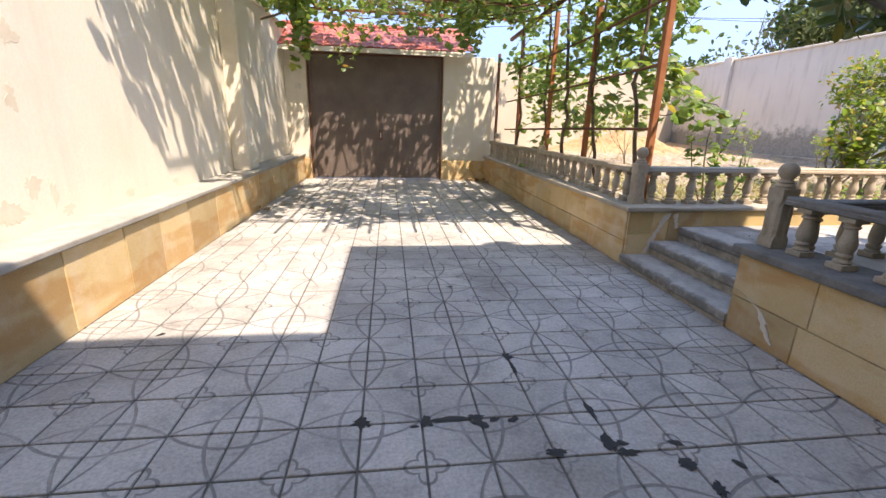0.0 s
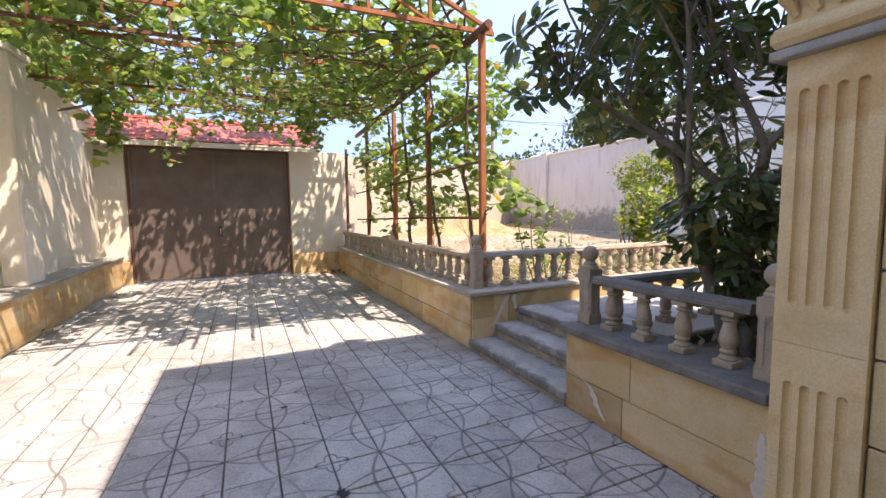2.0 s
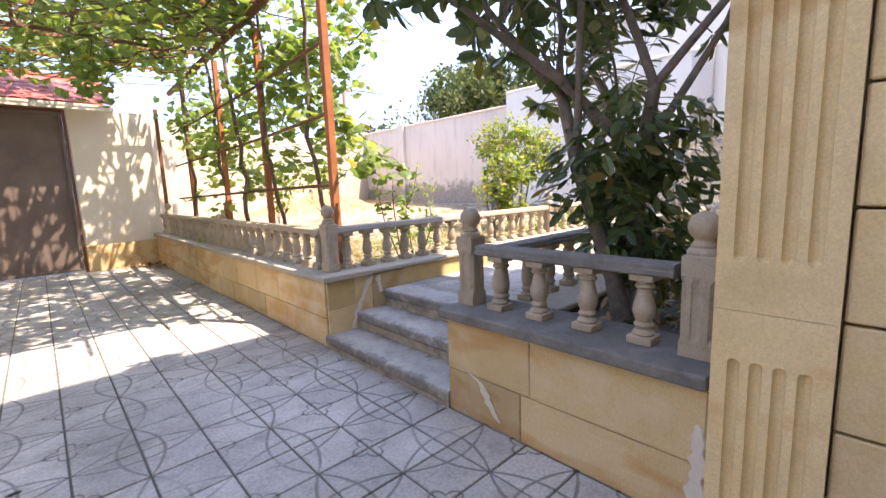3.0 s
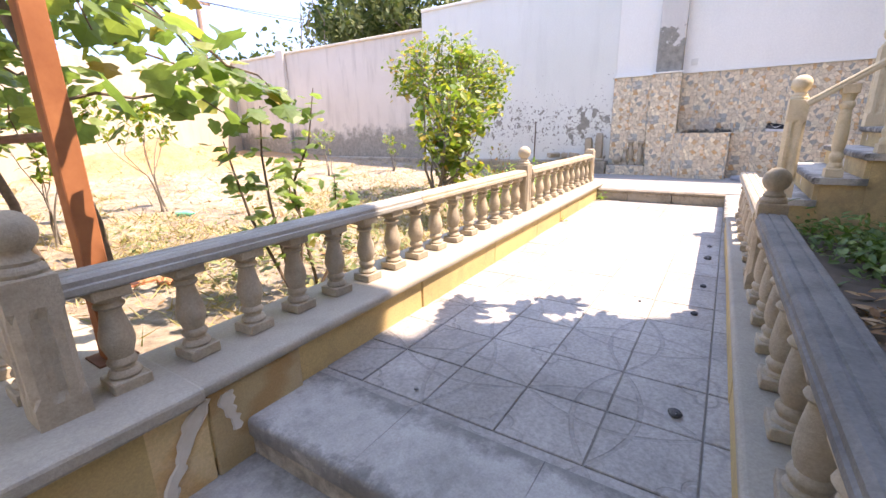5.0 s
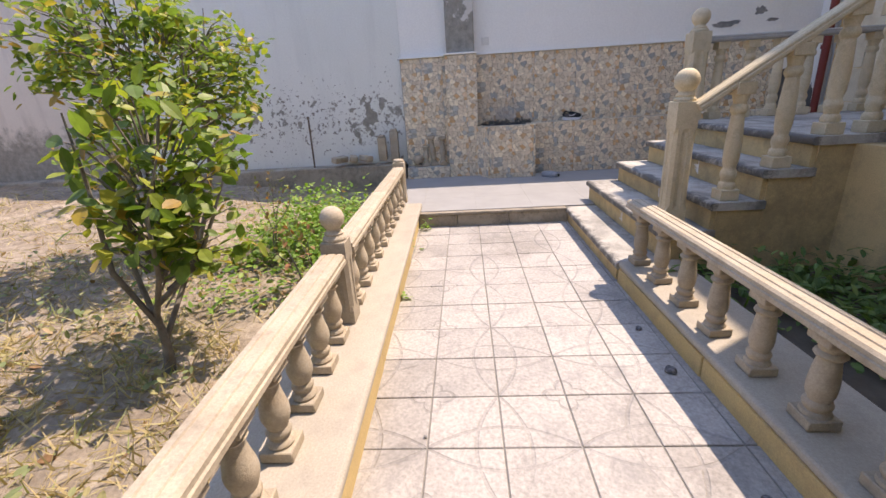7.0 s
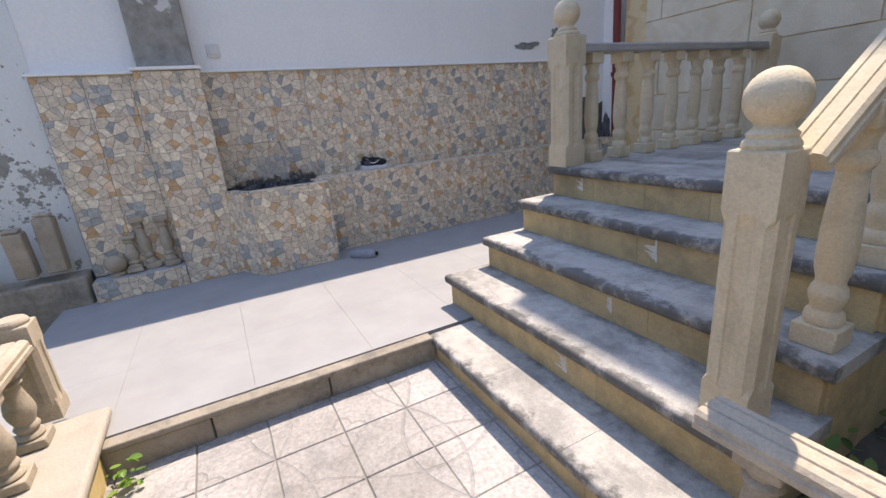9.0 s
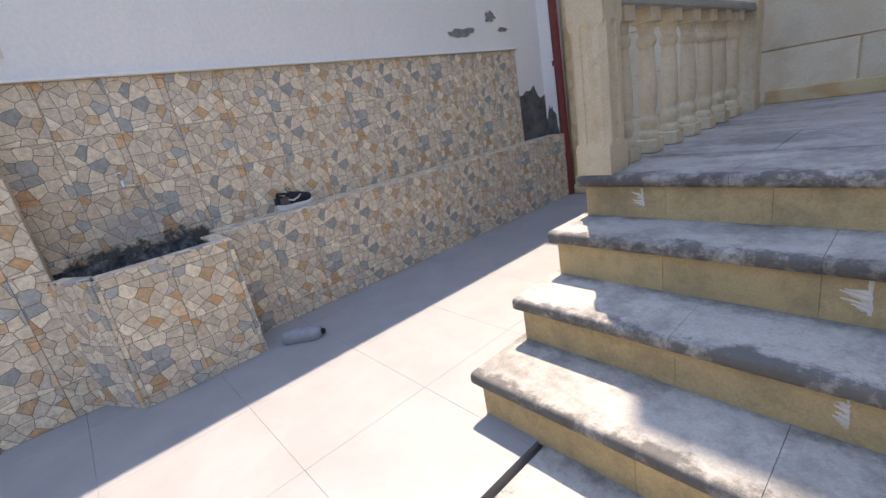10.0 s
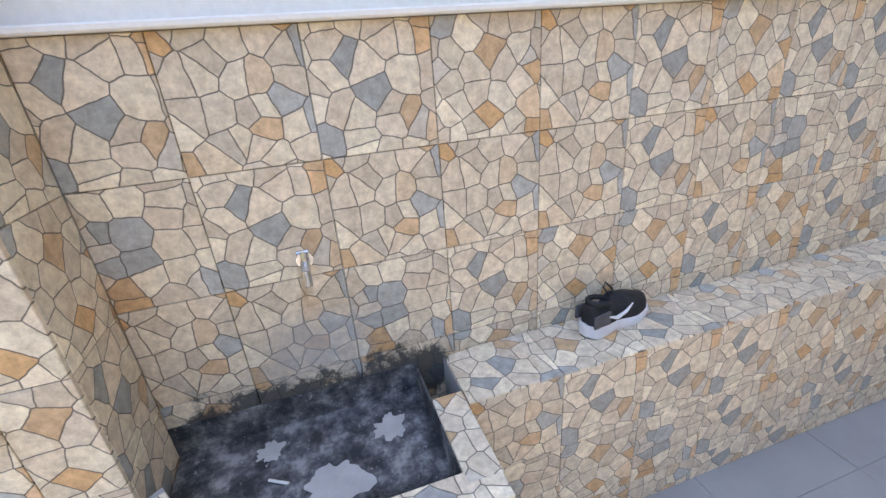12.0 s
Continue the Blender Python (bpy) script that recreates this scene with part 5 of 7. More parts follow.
# ---------------------------------------------------------------- grape vines
rv = random.Random(11)
vine_roots = [(2.72, 6.15, 0.030), (2.70, 8.2, 0.035), (2.72, 9.55, 0.032), (2.62, 11.0, 0.03), (2.75, 7.15, 0.028)]
for vi, (x, y, rad) in enumerate(vine_roots):
    vine = thing("grape_vine", "old twisting grape vine climbing the pergola with green leaves", "vine", group="grape vines")
    pts, radii = [], []
    p = Vector((x, y, ground_height(x, y) - 0.1))
    for i in range(16):
        pts.append(p.copy())
        radii.append(rad * (1 - 0.028 * i))
        p += Vector((rv.uniform(-0.06, 0.05), rv.uniform(-0.07, 0.07), 0.235))
    shade(part("trunk", tube(pts, radii, 9), M_VINEBARK, vine), 80)
    bmc = bmesh.new()
    cane_pts = []
    top = pts[-1]
    for k in range(15):
        q = top + Vector((0, 0, -rv.uniform(0.0, 0.4)))
        d = Vector((-rv.uniform(0.3, 1.2), rv.uniform(-1.1, 1.0), 0.12)).normalized()
        cp, cr = [q.copy()], [0.013]
        n = rv.randint(10, 22)
        for i in range(n):
            d = (d + rand_dir(rv) * 0.33).normalized()
            q = q + d * 0.24
            q.z = min(max(q.z, 3.40), 4.15)
            q.x = min(max(q.x, -2.80), 2.9)
            q.y = min(max(q.y, 5.75), 12.2)
            cp.append(q.copy())
            cr.append(0.013 * (1 - 0.8 * i / n) + 0.003)
        tube(cp, cr, 5, bmc)
        cane_pts += cp
    for k in range(5 if vi == 0 else 9):
        q = Vector((x, y, rv.uniform(1.2, 3.2)))
        d = Vector((rv.uniform(-0.2, 0.7), rv.uniform(-1, 1), rv.uniform(-0.1, 0.5))).normalized()
        cp = [q.copy()]
        for i in range(6):
            d = (d + rand_dir(rv) * 0.4 + Vector((0, 0, -0.06))).normalized()
            q = q + d * 0.14
            cp.append(q.copy())
        tube(cp, [0.008 - 0.0009 * i for i in range(7)], 5, bmc)
        cane_pts += cp
    part("cane_tangle", bmc, M_VINEBARK, vine)
    places = []
    for q in cane_pts:
        n = (2 if q.y > 8.8 else 3) if q.z > 3.2 else 5
        for k in range(n):
            off = Vector((rv.gauss(0, 0.13), rv.gauss(0, 0.15), rv.gauss(0.04, 0.10)))
            dr = Vector((rv.uniform(-1, 1), rv.uniform(-1, 1), rv.uniform(-0.9, 0.15)))
            places.append((q + off, dr, Vector((rv.uniform(-0.7, 0.7), rv.uniform(-0.7, 0.7), 1)), rv.uniform(0.075, 0.145)))
    leaf_cloud("leaves", "vine", places, M_VINELEAF, vine)
# the canopy's free-hanging shoots and the growth over the west wall
canopy = thing("vine_canopy", "dense vine canopy hanging over the pergola and boundary wall", "vine", group="grape vines", kind="stuff")
bmc = bmesh.new()
places = []


def shoot(p, d, n, step, size, dens, droop):
    cp = [Vector(p)]
    d = Vector(d).normalized()
    for i in range(n):
        d = (d + rand_dir(rv) * 0.35 + Vector((0, 0, -droop))).normalized()
        cp.append(cp[-1] + d * step)
    tube(cp, [0.008 * (1 - 0.75 * i / n) + 0.002 for i in range(n + 1)], 5, bmc)
    for q in cp:
        for k in range(dens):
            off = Vector((rv.gauss(0, 0.09), rv.gauss(0, 0.09), rv.gauss(0, 0.08)))
            places.append((q + off, (rv.uniform(-1, 1), rv.uniform(-1, 1), rv.uniform(-1.0, 0.2)), (rv.uniform(-0.8, 0.8), rv.uniform(-0.8, 0.8), 1), size * rv.uniform(0.65, 1.15)))


for k in range(24):   # growth behind the gate roof
    shoot((rv.uniform(-2.8, 2.6), rv.uniform(10.8, 12.2), rv.uniform(3.7, 4.15)), (rv.uniform(-1, 1), rv.uniform(-0.4, 0.6), 0.1), rv.randint(4, 7), 0.15, 0.12, 6, 0.02)
for k in range(70):   # old bare canes lying on the bars
    p0 = Vector((rv.uniform(-2.6, 2.5), rv.uniform(6.0, 11.5), rv.uniform(3.6, 4.0)))
    d0 = Vector((rv.uniform(-1, 1), rv.uniform(-1, 1), rv.uniform(-0.15, 0.15))).normalized()
    cp0 = [p0.copy()]
    for i in range(9):
        d0 = (d0 + rand_dir(rv) * 0.3).normalized()
        p0 = p0 + d0 * 0.17
        p0.z = min(max(p0.z, 3.5), 4.1)
        cp0.append(p0.copy())
    tube(cp0, [0.013 - 0.0008 * i for i in range(10)], 5, bmc)
for k in range(78):
    x, y = rv.uniform(-2.7, 2.6), rv.uniform(6.0, 12.0)
    if rv.random() < 0.25:
        x = rv.uniform(-2.7, -1.2)
    if (x < -1.9 and y < 7.6) or (y > 8.6 and rv.random() < 0.45):
        continue
    shoot((x, y, rv.uniform(3.55, 4.0)), (rv.uniform(-1, 1), rv.uniform(-1, 1), 0.1), rv.randint(5, 9), 0.16, 0.12, 5, 0.03)
for k in range(8):   # hanging bunch in front of the west pier
    shoot((rv.uniform(-2.3, -1.5), rv.uniform(8.4, 11.0), 3.85), (rv.uniform(-0.3, 0.8), rv.uniform(-0.6, 0.3), 0.0), rv.randint(4, 7), 0.13, 0.125, 6, 0.12)
for k in range(4):
    shoot((rv.uniform(-1.95, -1.6), rv.uniform(8.6, 9.2), 3.25), (rv.uniform(-0.2, 0.2), rv.uniform(-0.2, 0.2), -1), rv.randint(4, 6), 0.13, 0.13, 6, 0.3)
for k in range(8):
    shoot((rv.uniform(0.6, 1.2), rv.uniform(9.0, 10.5), 3.5), (rv.uniform(-0.2, 0.3), rv.uniform(-0.3, 0.2), -1), rv.randint(3, 5), 0.12, 0.12, 6, 0.3)
for k in range(26):   # growth pouring over the boundary wall at the front
    shoot((rv.uniform(-2.9, -1.4), rv.uniform(5.4, 8.4), rv.uniform(3.95, 4.4)), (rv.uniform(-0.4, 0.8), rv.uniform(-0.9, 0.5), 0.0), rv.randint(5, 8), 0.14, 0.12, 6, 0.05)
for k in range(7):
    shoot((rv.uniform(-2.8, -2.5), rv.uniform(5.0, 5.5), 3.75), (rv.uniform(-0.1, 0.5), rv.uniform(-0.7, 0.1), -0.3), rv.randint(3, 5), 0.12, 0.12, 5, 0.12)
for k in range(16):   # outer curtain on the garden side
    shoot((2.7 + rv.uniform(0, 0.35), rv.uniform(6.6, 11.5), rv.uniform(2.0, 3.6)), (rv.uniform(-0.2, 0.9), rv.uniform(-0.9, 0.9), 0.0), rv.randint(4, 8), 0.14, 0.115, 5, 0.14)
for k in range(11):   # free shoots beyond the first post
    shoot((2.75 + rv.uniform(0, 0.5), rv.uniform(6.0, 7.6), rv.uniform(2.9, 3.6)), (rv.uniform(0.1, 0.9), rv.uniform(-0.5, 0.6), 0.1), rv.randint(4, 7), 0.14, 0.11, 4, 0.10)
for k in range(44):   # over the west wall, dark creeper
    shoot((rv.uniform(-3.7, -2.85), rv.uniform(8.0, 12.4), rv.uniform(3.6, 4.7)), (rv.uniform(-0.5, 0.6), rv.uniform(-1, 1), 0), rv.randint(5, 8), 0.14, 0.10, 8, 0.05)
part("cane_tangle", bmc, M_VINEBARK, canopy)
leaf_cloud("leaves", "vine", places, M_VINELEAF, canopy)

# trailing young vines on the garden side of the ramp rail
for base, ends in (((3.59, 5.85), [(3.49, 5.85, 1.56), (3.27, 5.88, 1.38), (3.68, 5.92, 1.25)]), ((3.82, 5.92), [(3.90, 5.88, 1.68), (4.03, 5.90, 1.15)])):
    yv = thing("young_vine", "sparse young grape vine with curling green leaves", "vine", group="young vines")
    bmc, places = bmesh.new(), []
    b0 = Vector((base[0], base[1], ground_height(*base) - 0.03))
    for e in ends:
        e = Vector(e)
        mid = b0.lerp(e, 0.5) + Vector((rv.uniform(-0.15, 0.15), rv.uniform(-0.10, 0.10), 0.08))
        cp = [b0, b0.lerp(mid, 0.5) + rand_dir(rv) * 0.03, mid, mid.lerp(e, 0.5) + rand_dir(rv) * 0.05, e]
        tube(cp, [0.012, 0.010, 0.008, 0.006, 0.003], 6, bmc)
        for i in range(42):
            q = cp[2].lerp(e, rv.random()) if i % 4 else cp[1].lerp(cp[2], rv.random())
            places.append((q + rand_dir(rv) * 0.09, (rv.uniform(-1, 1), rv.uniform(-1, 1), rv.uniform(-0.9, 0.3)), (rv.uniform(-0.6, 0.6), rv.uniform(-0.6, 0.6), 1), rv.uniform(0.04, 0.09)))
    part("stem", bmc, M_VINEBARK, yv)
    leaf_cloud("leaves", "vine", places, M_VINELEAF, yv)
yv = thing("trailing_vine", "long vine shoot reaching out from the pergola post", "vine", group="young vines")
bmc, places = bmesh.new(), []
cp = [Vector(p) for p in ((2.72, 5.75, 2.25), (2.78, 5.72, 2.15), (2.95, 5.75, 2.0), (3.15, 5.8, 1.86), (3.3, 5.8, 1.74), (3.5, 5.85, 1.72), (3.65, 5.85, 1.6))]
tube(cp, [0.009, 0.008, 0.008, 0.007, 0.006, 0.005, 0.003], 6, bmc)
for i in range(52):
    k = rv.randrange(6)
    q = cp[k].lerp(cp[k + 1], rv.random()) + Vector((0, 0, -0.03))
    places.append((q + rand_dir(rv) * 0.06, (rv.uniform(-1, 1), rv.uniform(-1, 1), rv.uniform(-0.9, 0.1)), (rv.uniform(-0.5, 0.5), -0.5, 1), rv.uniform(0.07, 0.125)))
part("stem", bmc, M_VINEBARK, yv)
leaf_cloud("leaves", "vine", places, M_VINELEAF, yv)

# ---------------------------------------------------------------- loquat tree in the bed
rl = random.Random(3)
loquat = thing("loquat_tree", "loquat tree with several grey trunks and big dark glossy leaves", "tree")
bmt, tips = bmesh.new(), []
for (d, ln, rad) in (((-0.10, 0.04, 1), 1.5, 0.06), ((0.10, -0.04, 1), 1.5, 0.062), ((0.38, 0.1, 1), 1.1, 0.034)):
    limb(rl, (2.92 + d[0] * 0.3, 2.78 + d[1] * 0.25, 0.40), d, ln, rad, 3, bmt, tips, 3, 0.6, 0.28, 1)
# low boughs reaching over the ramp and over the steps
bough = [Vector(p) for p in ((3.05, 2.86, 1.35), (3.3, 3.15, 1.95), (3.7, 3.5, 2.3), (4.15, 3.7, 2.36))]
tube(bough, [0.034, 0.028, 0.022, 0.014], 8, bmt)
bough2 = [Vector(p) for p in ((2.86, 2.86, 1.62), (2.58, 3.05, 1.92), (2.24, 3.22, 2.14), (1.92, 3.36, 2.34))]
tube(bough2, [0.034, 0.028, 0.02, 0.012], 8, bmt)
reach = [(bough[2], (4.42, 3.72, 2.12)), (bough[2], (4.14, 3.83, 2.15)), (bough[3], (4.62, 3.78, 2.15)), (bough[3], (4.47, 3.48, 2.2)), (bough[3], (4.67, 3.33, 2.25)),
         (bough[2], (4.0, 4.02, 2.06)), (bough[2], (3.72, 3.95, 2.05)), (bough[3], (4.35, 4.05, 2.25)), (bough[2], (4.78, 3.62, 2.2)), (bough[2], (3.95, 3.72, 2.2)), (bough[3], (4.5, 4.1, 2.2)), (bough[2], (4.3, 3.5, 2.15))]
CROWN = [((1.72, 3.40, 2.48), 0.30, 12), ((2.05, 3.32, 2.42), 0.34, 15), ((2.38, 3.22, 2.30), 0.32, 13), ((2.30, 3.35, 2.80), 0.40, 13), ((2.68, 3.12, 2.72), 0.42, 14),
         ((3.05, 2.95, 2.85), 0.48, 13), ((2.75, 3.0, 2.25), 0.32, 10), ((3.35, 2.85, 2.45), 0.45, 10), ((2.6, 3.1, 3.2), 0.5, 9)]
for c_, r_, n_ in CROWN:   # leafy twigs that fill the crown
    for k in range(n_):
        b_ = Vector(c_) + rand_dir(rl) * r_ * rl.random() ** 0.4
        a_ = min(bough2[1:] + [Vector((2.82, 2.84, 2.2)), Vector((3.05, 2.76, 2.3))], key=lambda p: (p - b_).length)
        reach.append((a_.lerp(b_, 0.35), b_))
for a_, b_ in reach:
    b_ = Vector(b_)
    mid = a_.lerp(b_, 0.5) + Vector((0, 0, 0.05))
    tube([a_, mid, b_], [0.008, 0.006, 0.004], 5, bmt)
    tips.append((b_, (b_ - mid).normalized()))
rosettes = [Vector(b_) for a_, b_ in reach[:12]]
shade(part("trunk", bmt, M_BARK, loquat), 80)
places = []
for q, d in tips:
    if q.z < 1.45 or (q.z < 2.0 and q.y > 3.3) or rl.random() < 0.22:
        continue
    n = rl.randint(7, 9)
    a0 = rl.uniform(0, 6.28)
    for k in range(n):
        a = a0 + 2 * math.pi * k / n
        sd = d.orthogonal().normalized()
        sd = (sd * math.cos(a) + d.cross(sd) * math.sin(a))
        dr = (d * rl.uniform(0.1, 0.7) + sd + Vector((0, 0, -0.25))).normalized()
        places.append((q + dr * 0.02, dr, d + rand_dir(rl) * 0.7 + Vector((0, 0, 0.3)), rl.uniform(0.10, 0.17)))
for q in rosettes:
    a0 = rl.uniform(0, 6.28)
    for k in range(10):
        a = a0 + 0.628 * k
        dr = Vector((math.cos(a), math.sin(a), rl.uniform(-0.35, 0.25)))
        places.append((q, dr, (0, 0, 1), rl.uniform(0.15, 0.21)))
for k in range(1300):   # dense lower growth round the trunks
    v_ = rand_dir(rl) * rl.random() ** 0.38
    c_, r_ = rl.choice((((2.92, 2.86, 1.62), 0.30), ((2.78, 2.98, 1.38), 0.27), ((3.05, 2.78, 1.28), 0.33), ((3.0, 2.84, 1.02), 0.26), ((3.25, 2.7, 1.55), 0.34), ((3.15, 2.66, 0.9), 0.26)))
    q = Vector(c_) + v_ * r_
    places.append((q, (v_.x + rl.uniform(-0.8, 0.8), v_.y + rl.uniform(-0.8, 0.8), rl.uniform(-0.9, 0.1)), v_ + rand_dir(rl) * 0.6 + Vector((0, 0, 0.4)), rl.uniform(0.08, 0.145)))
leaf_cloud("leaves", "long", places, M_LOQUAT, loquat)


def shrub(name, label, base, height, width, mat, leaf, size, count, rr, bare=0.25, split=3, depth=3, rad=0.022, stems=3):
    root = thing(name, label, "shrub", group="garden shrubs")
    bmt, tips = bmesh.new(), []
    z0 = ground_height(base[0], base[1]) - 0.04
    for k in range(stems):
        d = Vector((rr.uniform(-1, 1) * width, rr.uniform(-1, 1) * width, 1.0))
        limb(rr, (base[0] + rr.uniform(-0.04, 0.04), base[1] + rr.uniform(-0.04, 0.04), z0), d, height * 0.42, rad, depth, bmt, tips, split, 0.55, 0.25, 1)
    part("branching", bmt, M_BARK, root)
    good = [t for t in tips if t[0].z > z0 + bare * height]
    places = []
    for k in range(count):
        q, d = rr.choice(good)
        places.append((q + rand_dir(rr) * rr.uniform(0, 0.10), rand_dir(rr, -0.2), (rr.uniform(-0.6, 0.6), rr.uniform(-0.6, 0.6), 1), size * rr.uniform(0.6, 1.2)))
    leaf_cloud("leaves", leaf, places, mat, root)
    return root


rs = random.Random(8)
rose = thing("rose_bush", "leafy rose bush with yellowing tips beside the ramp", "shrub", group="garden shrubs")
bmt, places = bmesh.new(), []
foot = Vector((5.80, 6.28, ground_height(5.80, 6.28) - 0.04))
for k in range(5):   # upright stems from one stool
    a = 1.26 * k
    top = Vector((5.98 + 0.30 * math.cos(a), 6.16 + 0.30 * math.sin(a), rs.uniform(1.35, 1.75)))
    fork = Vector((5.82, 6.27, 0.58 + 0.05 * k))
    tube([fork, fork.lerp(top, 0.35) + Vector((0.08 * math.cos(a), 0.08 * math.sin(a), -0.03)), fork.lerp(top, 0.7) + rand_dir(rs) * 0.05, top], [0.016, 0.013, 0.009, 0.004], 7, bmt)
    tube([foot, foot.lerp(fork, 0.5) + Vector((0.012, -0.01, 0)), fork], [0.026, 0.022, 0.017], 8, bmt)
for k in range(105):
    c = Vector((6.02, 6.16, 1.38))
    v = rand_dir(rs) * (rs.random() ** 0.45)
    e = c + Vector((v.x * 0.50, v.y * 0.46, v.z * 0.60))
    if e.z < 1.0 and rs.random() < 0.45:
        continue
    s0 = Vector((5.84, 6.26, 0.62)).lerp(Vector((6.0 + v.x * 0.2, 6.16 + v.y * 0.2, 1.7)), min(0.9, max(0.04, (e.z - 0.75) / 1.2)))
    mid = s0.lerp(e, 0.55) + Vector((0, 0, 0.04))
    tube([s0, mid, e], [0.006, 0.004, 0.002], 4, bmt)
    for j in range(rs.randint(6, 10)):
        q = mid.lerp(e, rs.uniform(0.1, 1.1)) + rand_dir(rs) * 0.06
        places.append((q, (rs.uniform(-1, 1), rs.uniform(-1, 1), rs.uniform(-0.9, 0.4)), (rs.uniform(-0.8, 0.8), rs.uniform(-0.8, 0.8), 1), rs.uniform(0.055, 0.12)))
part("branching", bmt, M_BARK, rose)
leaf_cloud("leaves", "oval", places, M_ROSELEAF, rose)
fig = thing("garden_tree", "young multi-stemmed tree with a broad airy yellow-green crown", "tree", group="garden shrubs")
bmt, places = bmesh.new(), []
foot = Vector((7.45, 7.15, ground_height(7.45, 7.15) - 0.04))
for k in range(6):
    a = 1.05 * k
    top = Vector((7.55 + 0.45 * math.cos(a), 7.12 + 0.45 * math.sin(a), rs.uniform(2.1, 2.75)))
    tube([foot, foot.lerp(top, 0.3) + Vector((0.10 * math.cos(a), 0.10 * math.sin(a), 0)), foot.lerp(top, 0.65) + rand_dir(rs) * 0.07, top], [0.024, 0.019, 0.013, 0.004], 7, bmt)
for k in range(210):
    v = rand_dir(rs) * (rs.random() ** 0.4)
    e = Vector((7.55 + v.x * 0.98, 7.12 + v.y * 0.9, 2.08 + v.z * 0.66 + 0.10 * noise.noise(v * 3)))
    a = math.atan2(v.y, v.x)
    s0 = foot.lerp(Vector((7.55 + 0.40 * math.cos(a), 7.12 + 0.40 * math.sin(a), 2.3)), min(0.95, max(0.35, (e.z - 0.6) / 1.7)))
    mid = s0.lerp(e, 0.55) + Vector((0, 0, 0.05))
    tube([s0, mid, e], [0.007, 0.005, 0.002], 4, bmt)
    for j in range(rs.randint(13, 20)):
        q = mid.lerp(e, rs.uniform(0.25, 1.1)) + rand_dir(rs) * 0.08
        places.append((q, (rs.uniform(-1, 1), rs.uniform(-1, 1), rs.uniform(-0.9, 0.4)), (rs.uniform(-0.8, 0.8), rs.uniform(-0.8, 0.8), 1), rs.uniform(0.05, 0.095)))
part("branching", bmt, M_BARK, fig)
leaf_cloud("leaves", "oval", places, M_ROSELEAF, fig)
shrub("rose_shrub", "low reddish rose shrub at the wall", (9.3, 9.7), 0.8, 0.4, M_ROSELEAF, "oval", 0.07, 120, rs, 0.2, 2, 2, 0.012)
shrub("rose_shrub", "thin half-bare shrub in the dry garden", (8.3, 10.6), 1.0, 0.3, M_ROSELEAF, "oval", 0.07, 90, rs, 0.2, 2, 2, 0.012)
shrub("dry_rose", "thin dry rose stem with a few reddish leaves", (6.72, 5.82), 0.62, 0.2, M_DRYROSE, "oval", 0.05, 70, rs, 0.35, 2, 2, 0.011, 2)
shrub("dry_rose", "thin dry rose stem with a few reddish leaves", (7.35, 6.35), 0.9, 0.15, M_DRYROSE, "oval", 0.045, 50, rs, 0.5, 2, 2, 0.010, 2)
shrub("sapling", "small sapling with feathery green leaves behind the balustrade", (3.2, 8.6), 1.15, 0.2, M_ROSELEAF, "oval", 0.09, 160, rs, 0.3, 2, 2, 0.012)
shrub("sapling", "bushy green sapling near the pergola", (4.5, 9.4), 1.2, 0.3, M_ROSELEAF, "oval", 0.09, 330, rs, 0.3, 2, 3, 0.014)


def ground_plants(name, label, cat, spots, mat, leaf, size, zoff, rr, lift):
    places = []
    for x, y, n, spread in spots:
        for k in range(n):
            q = Vector((x + rr.gauss(0, spread), y + rr.gauss(0, spread), 0))
            q.z = zoff(q.x, q.y) + abs(rr.gauss(0, lift))
            places.append((q, (rr.uniform(-1, 1), rr.uniform(-1, 1), rr.uniform(-0.3, 0.7)), (rr.uniform(-0.4, 0.4), rr.uniform(-0.4, 0.4), 1), size * rr.uniform(0.5, 1.2)))
    ob = leaf_cloud(name, leaf, places, mat)
    return tagged(ob, label, cat, kind="stuff")


rg = random.Random(21)
M_WEED = make_leaf("grey_green_weed", [(0.0, (0.16, 0.20, 0.09)), (0.6, (0.24, 0.27, 0.13)), (1.0, (0.38, 0.32, 0.16))], 0.8, 0.25)
ground_plants("bean_plants", "bright green bean plants crowding beside the ramp rail", "plants",
              [(7.4 + 0.28 * (i % 6), 5.95 + 0.26 * (i // 6), 190, 0.15) for i in range(18)], M_BEANLEAF, "oval", 0.062, ground_height, rg, 0.19)
bed_z = lambda x, y: 0.49
ground_plants("bed_plants", "small leafy weeds in the planting bed", "plants",
              [(rg.uniform(4.2, 6.6), rg.uniform(2.3, 3.1), 70, 0.13) for i in range(16)] + [(6.2, 2.7, 160, 0.16), (6.4, 2.4, 160, 0.18), (3.3, 2.6, 60, 0.16)], M_BEDLEAF, "long", 0.085, bed_z, rg, 0.09)
ground_plants("fallen_leaves", "brown fallen leaves lying on the bed", "leaves",
              [(rg.uniform(2.7, 4.9), rg.uniform(2.3, 3.15), 14, 0.15) for i in range(34)], M_DRYLEAF, "long", 0.10, bed_z, rg, 0.014)
ground_plants("rail_plants", "loose green garden plants along the ramp rail", "plants",
              [(rg.uniform(6.3, 8.3), rg.uniform(5.72, 6.7), 60, 0.13) for i in range(14)], M_BEANLEAF, "oval", 0.058, ground_height, rg, 0.18)
places = []
tufts = [(rg.uniform(2.8, 9.8), rg.uniform(5.7, 12.5)) for k in range(260)] + [(rg.uniform(3.4, 6.4), rg.uniform(5.75, 8.2)) for k in range(150)]
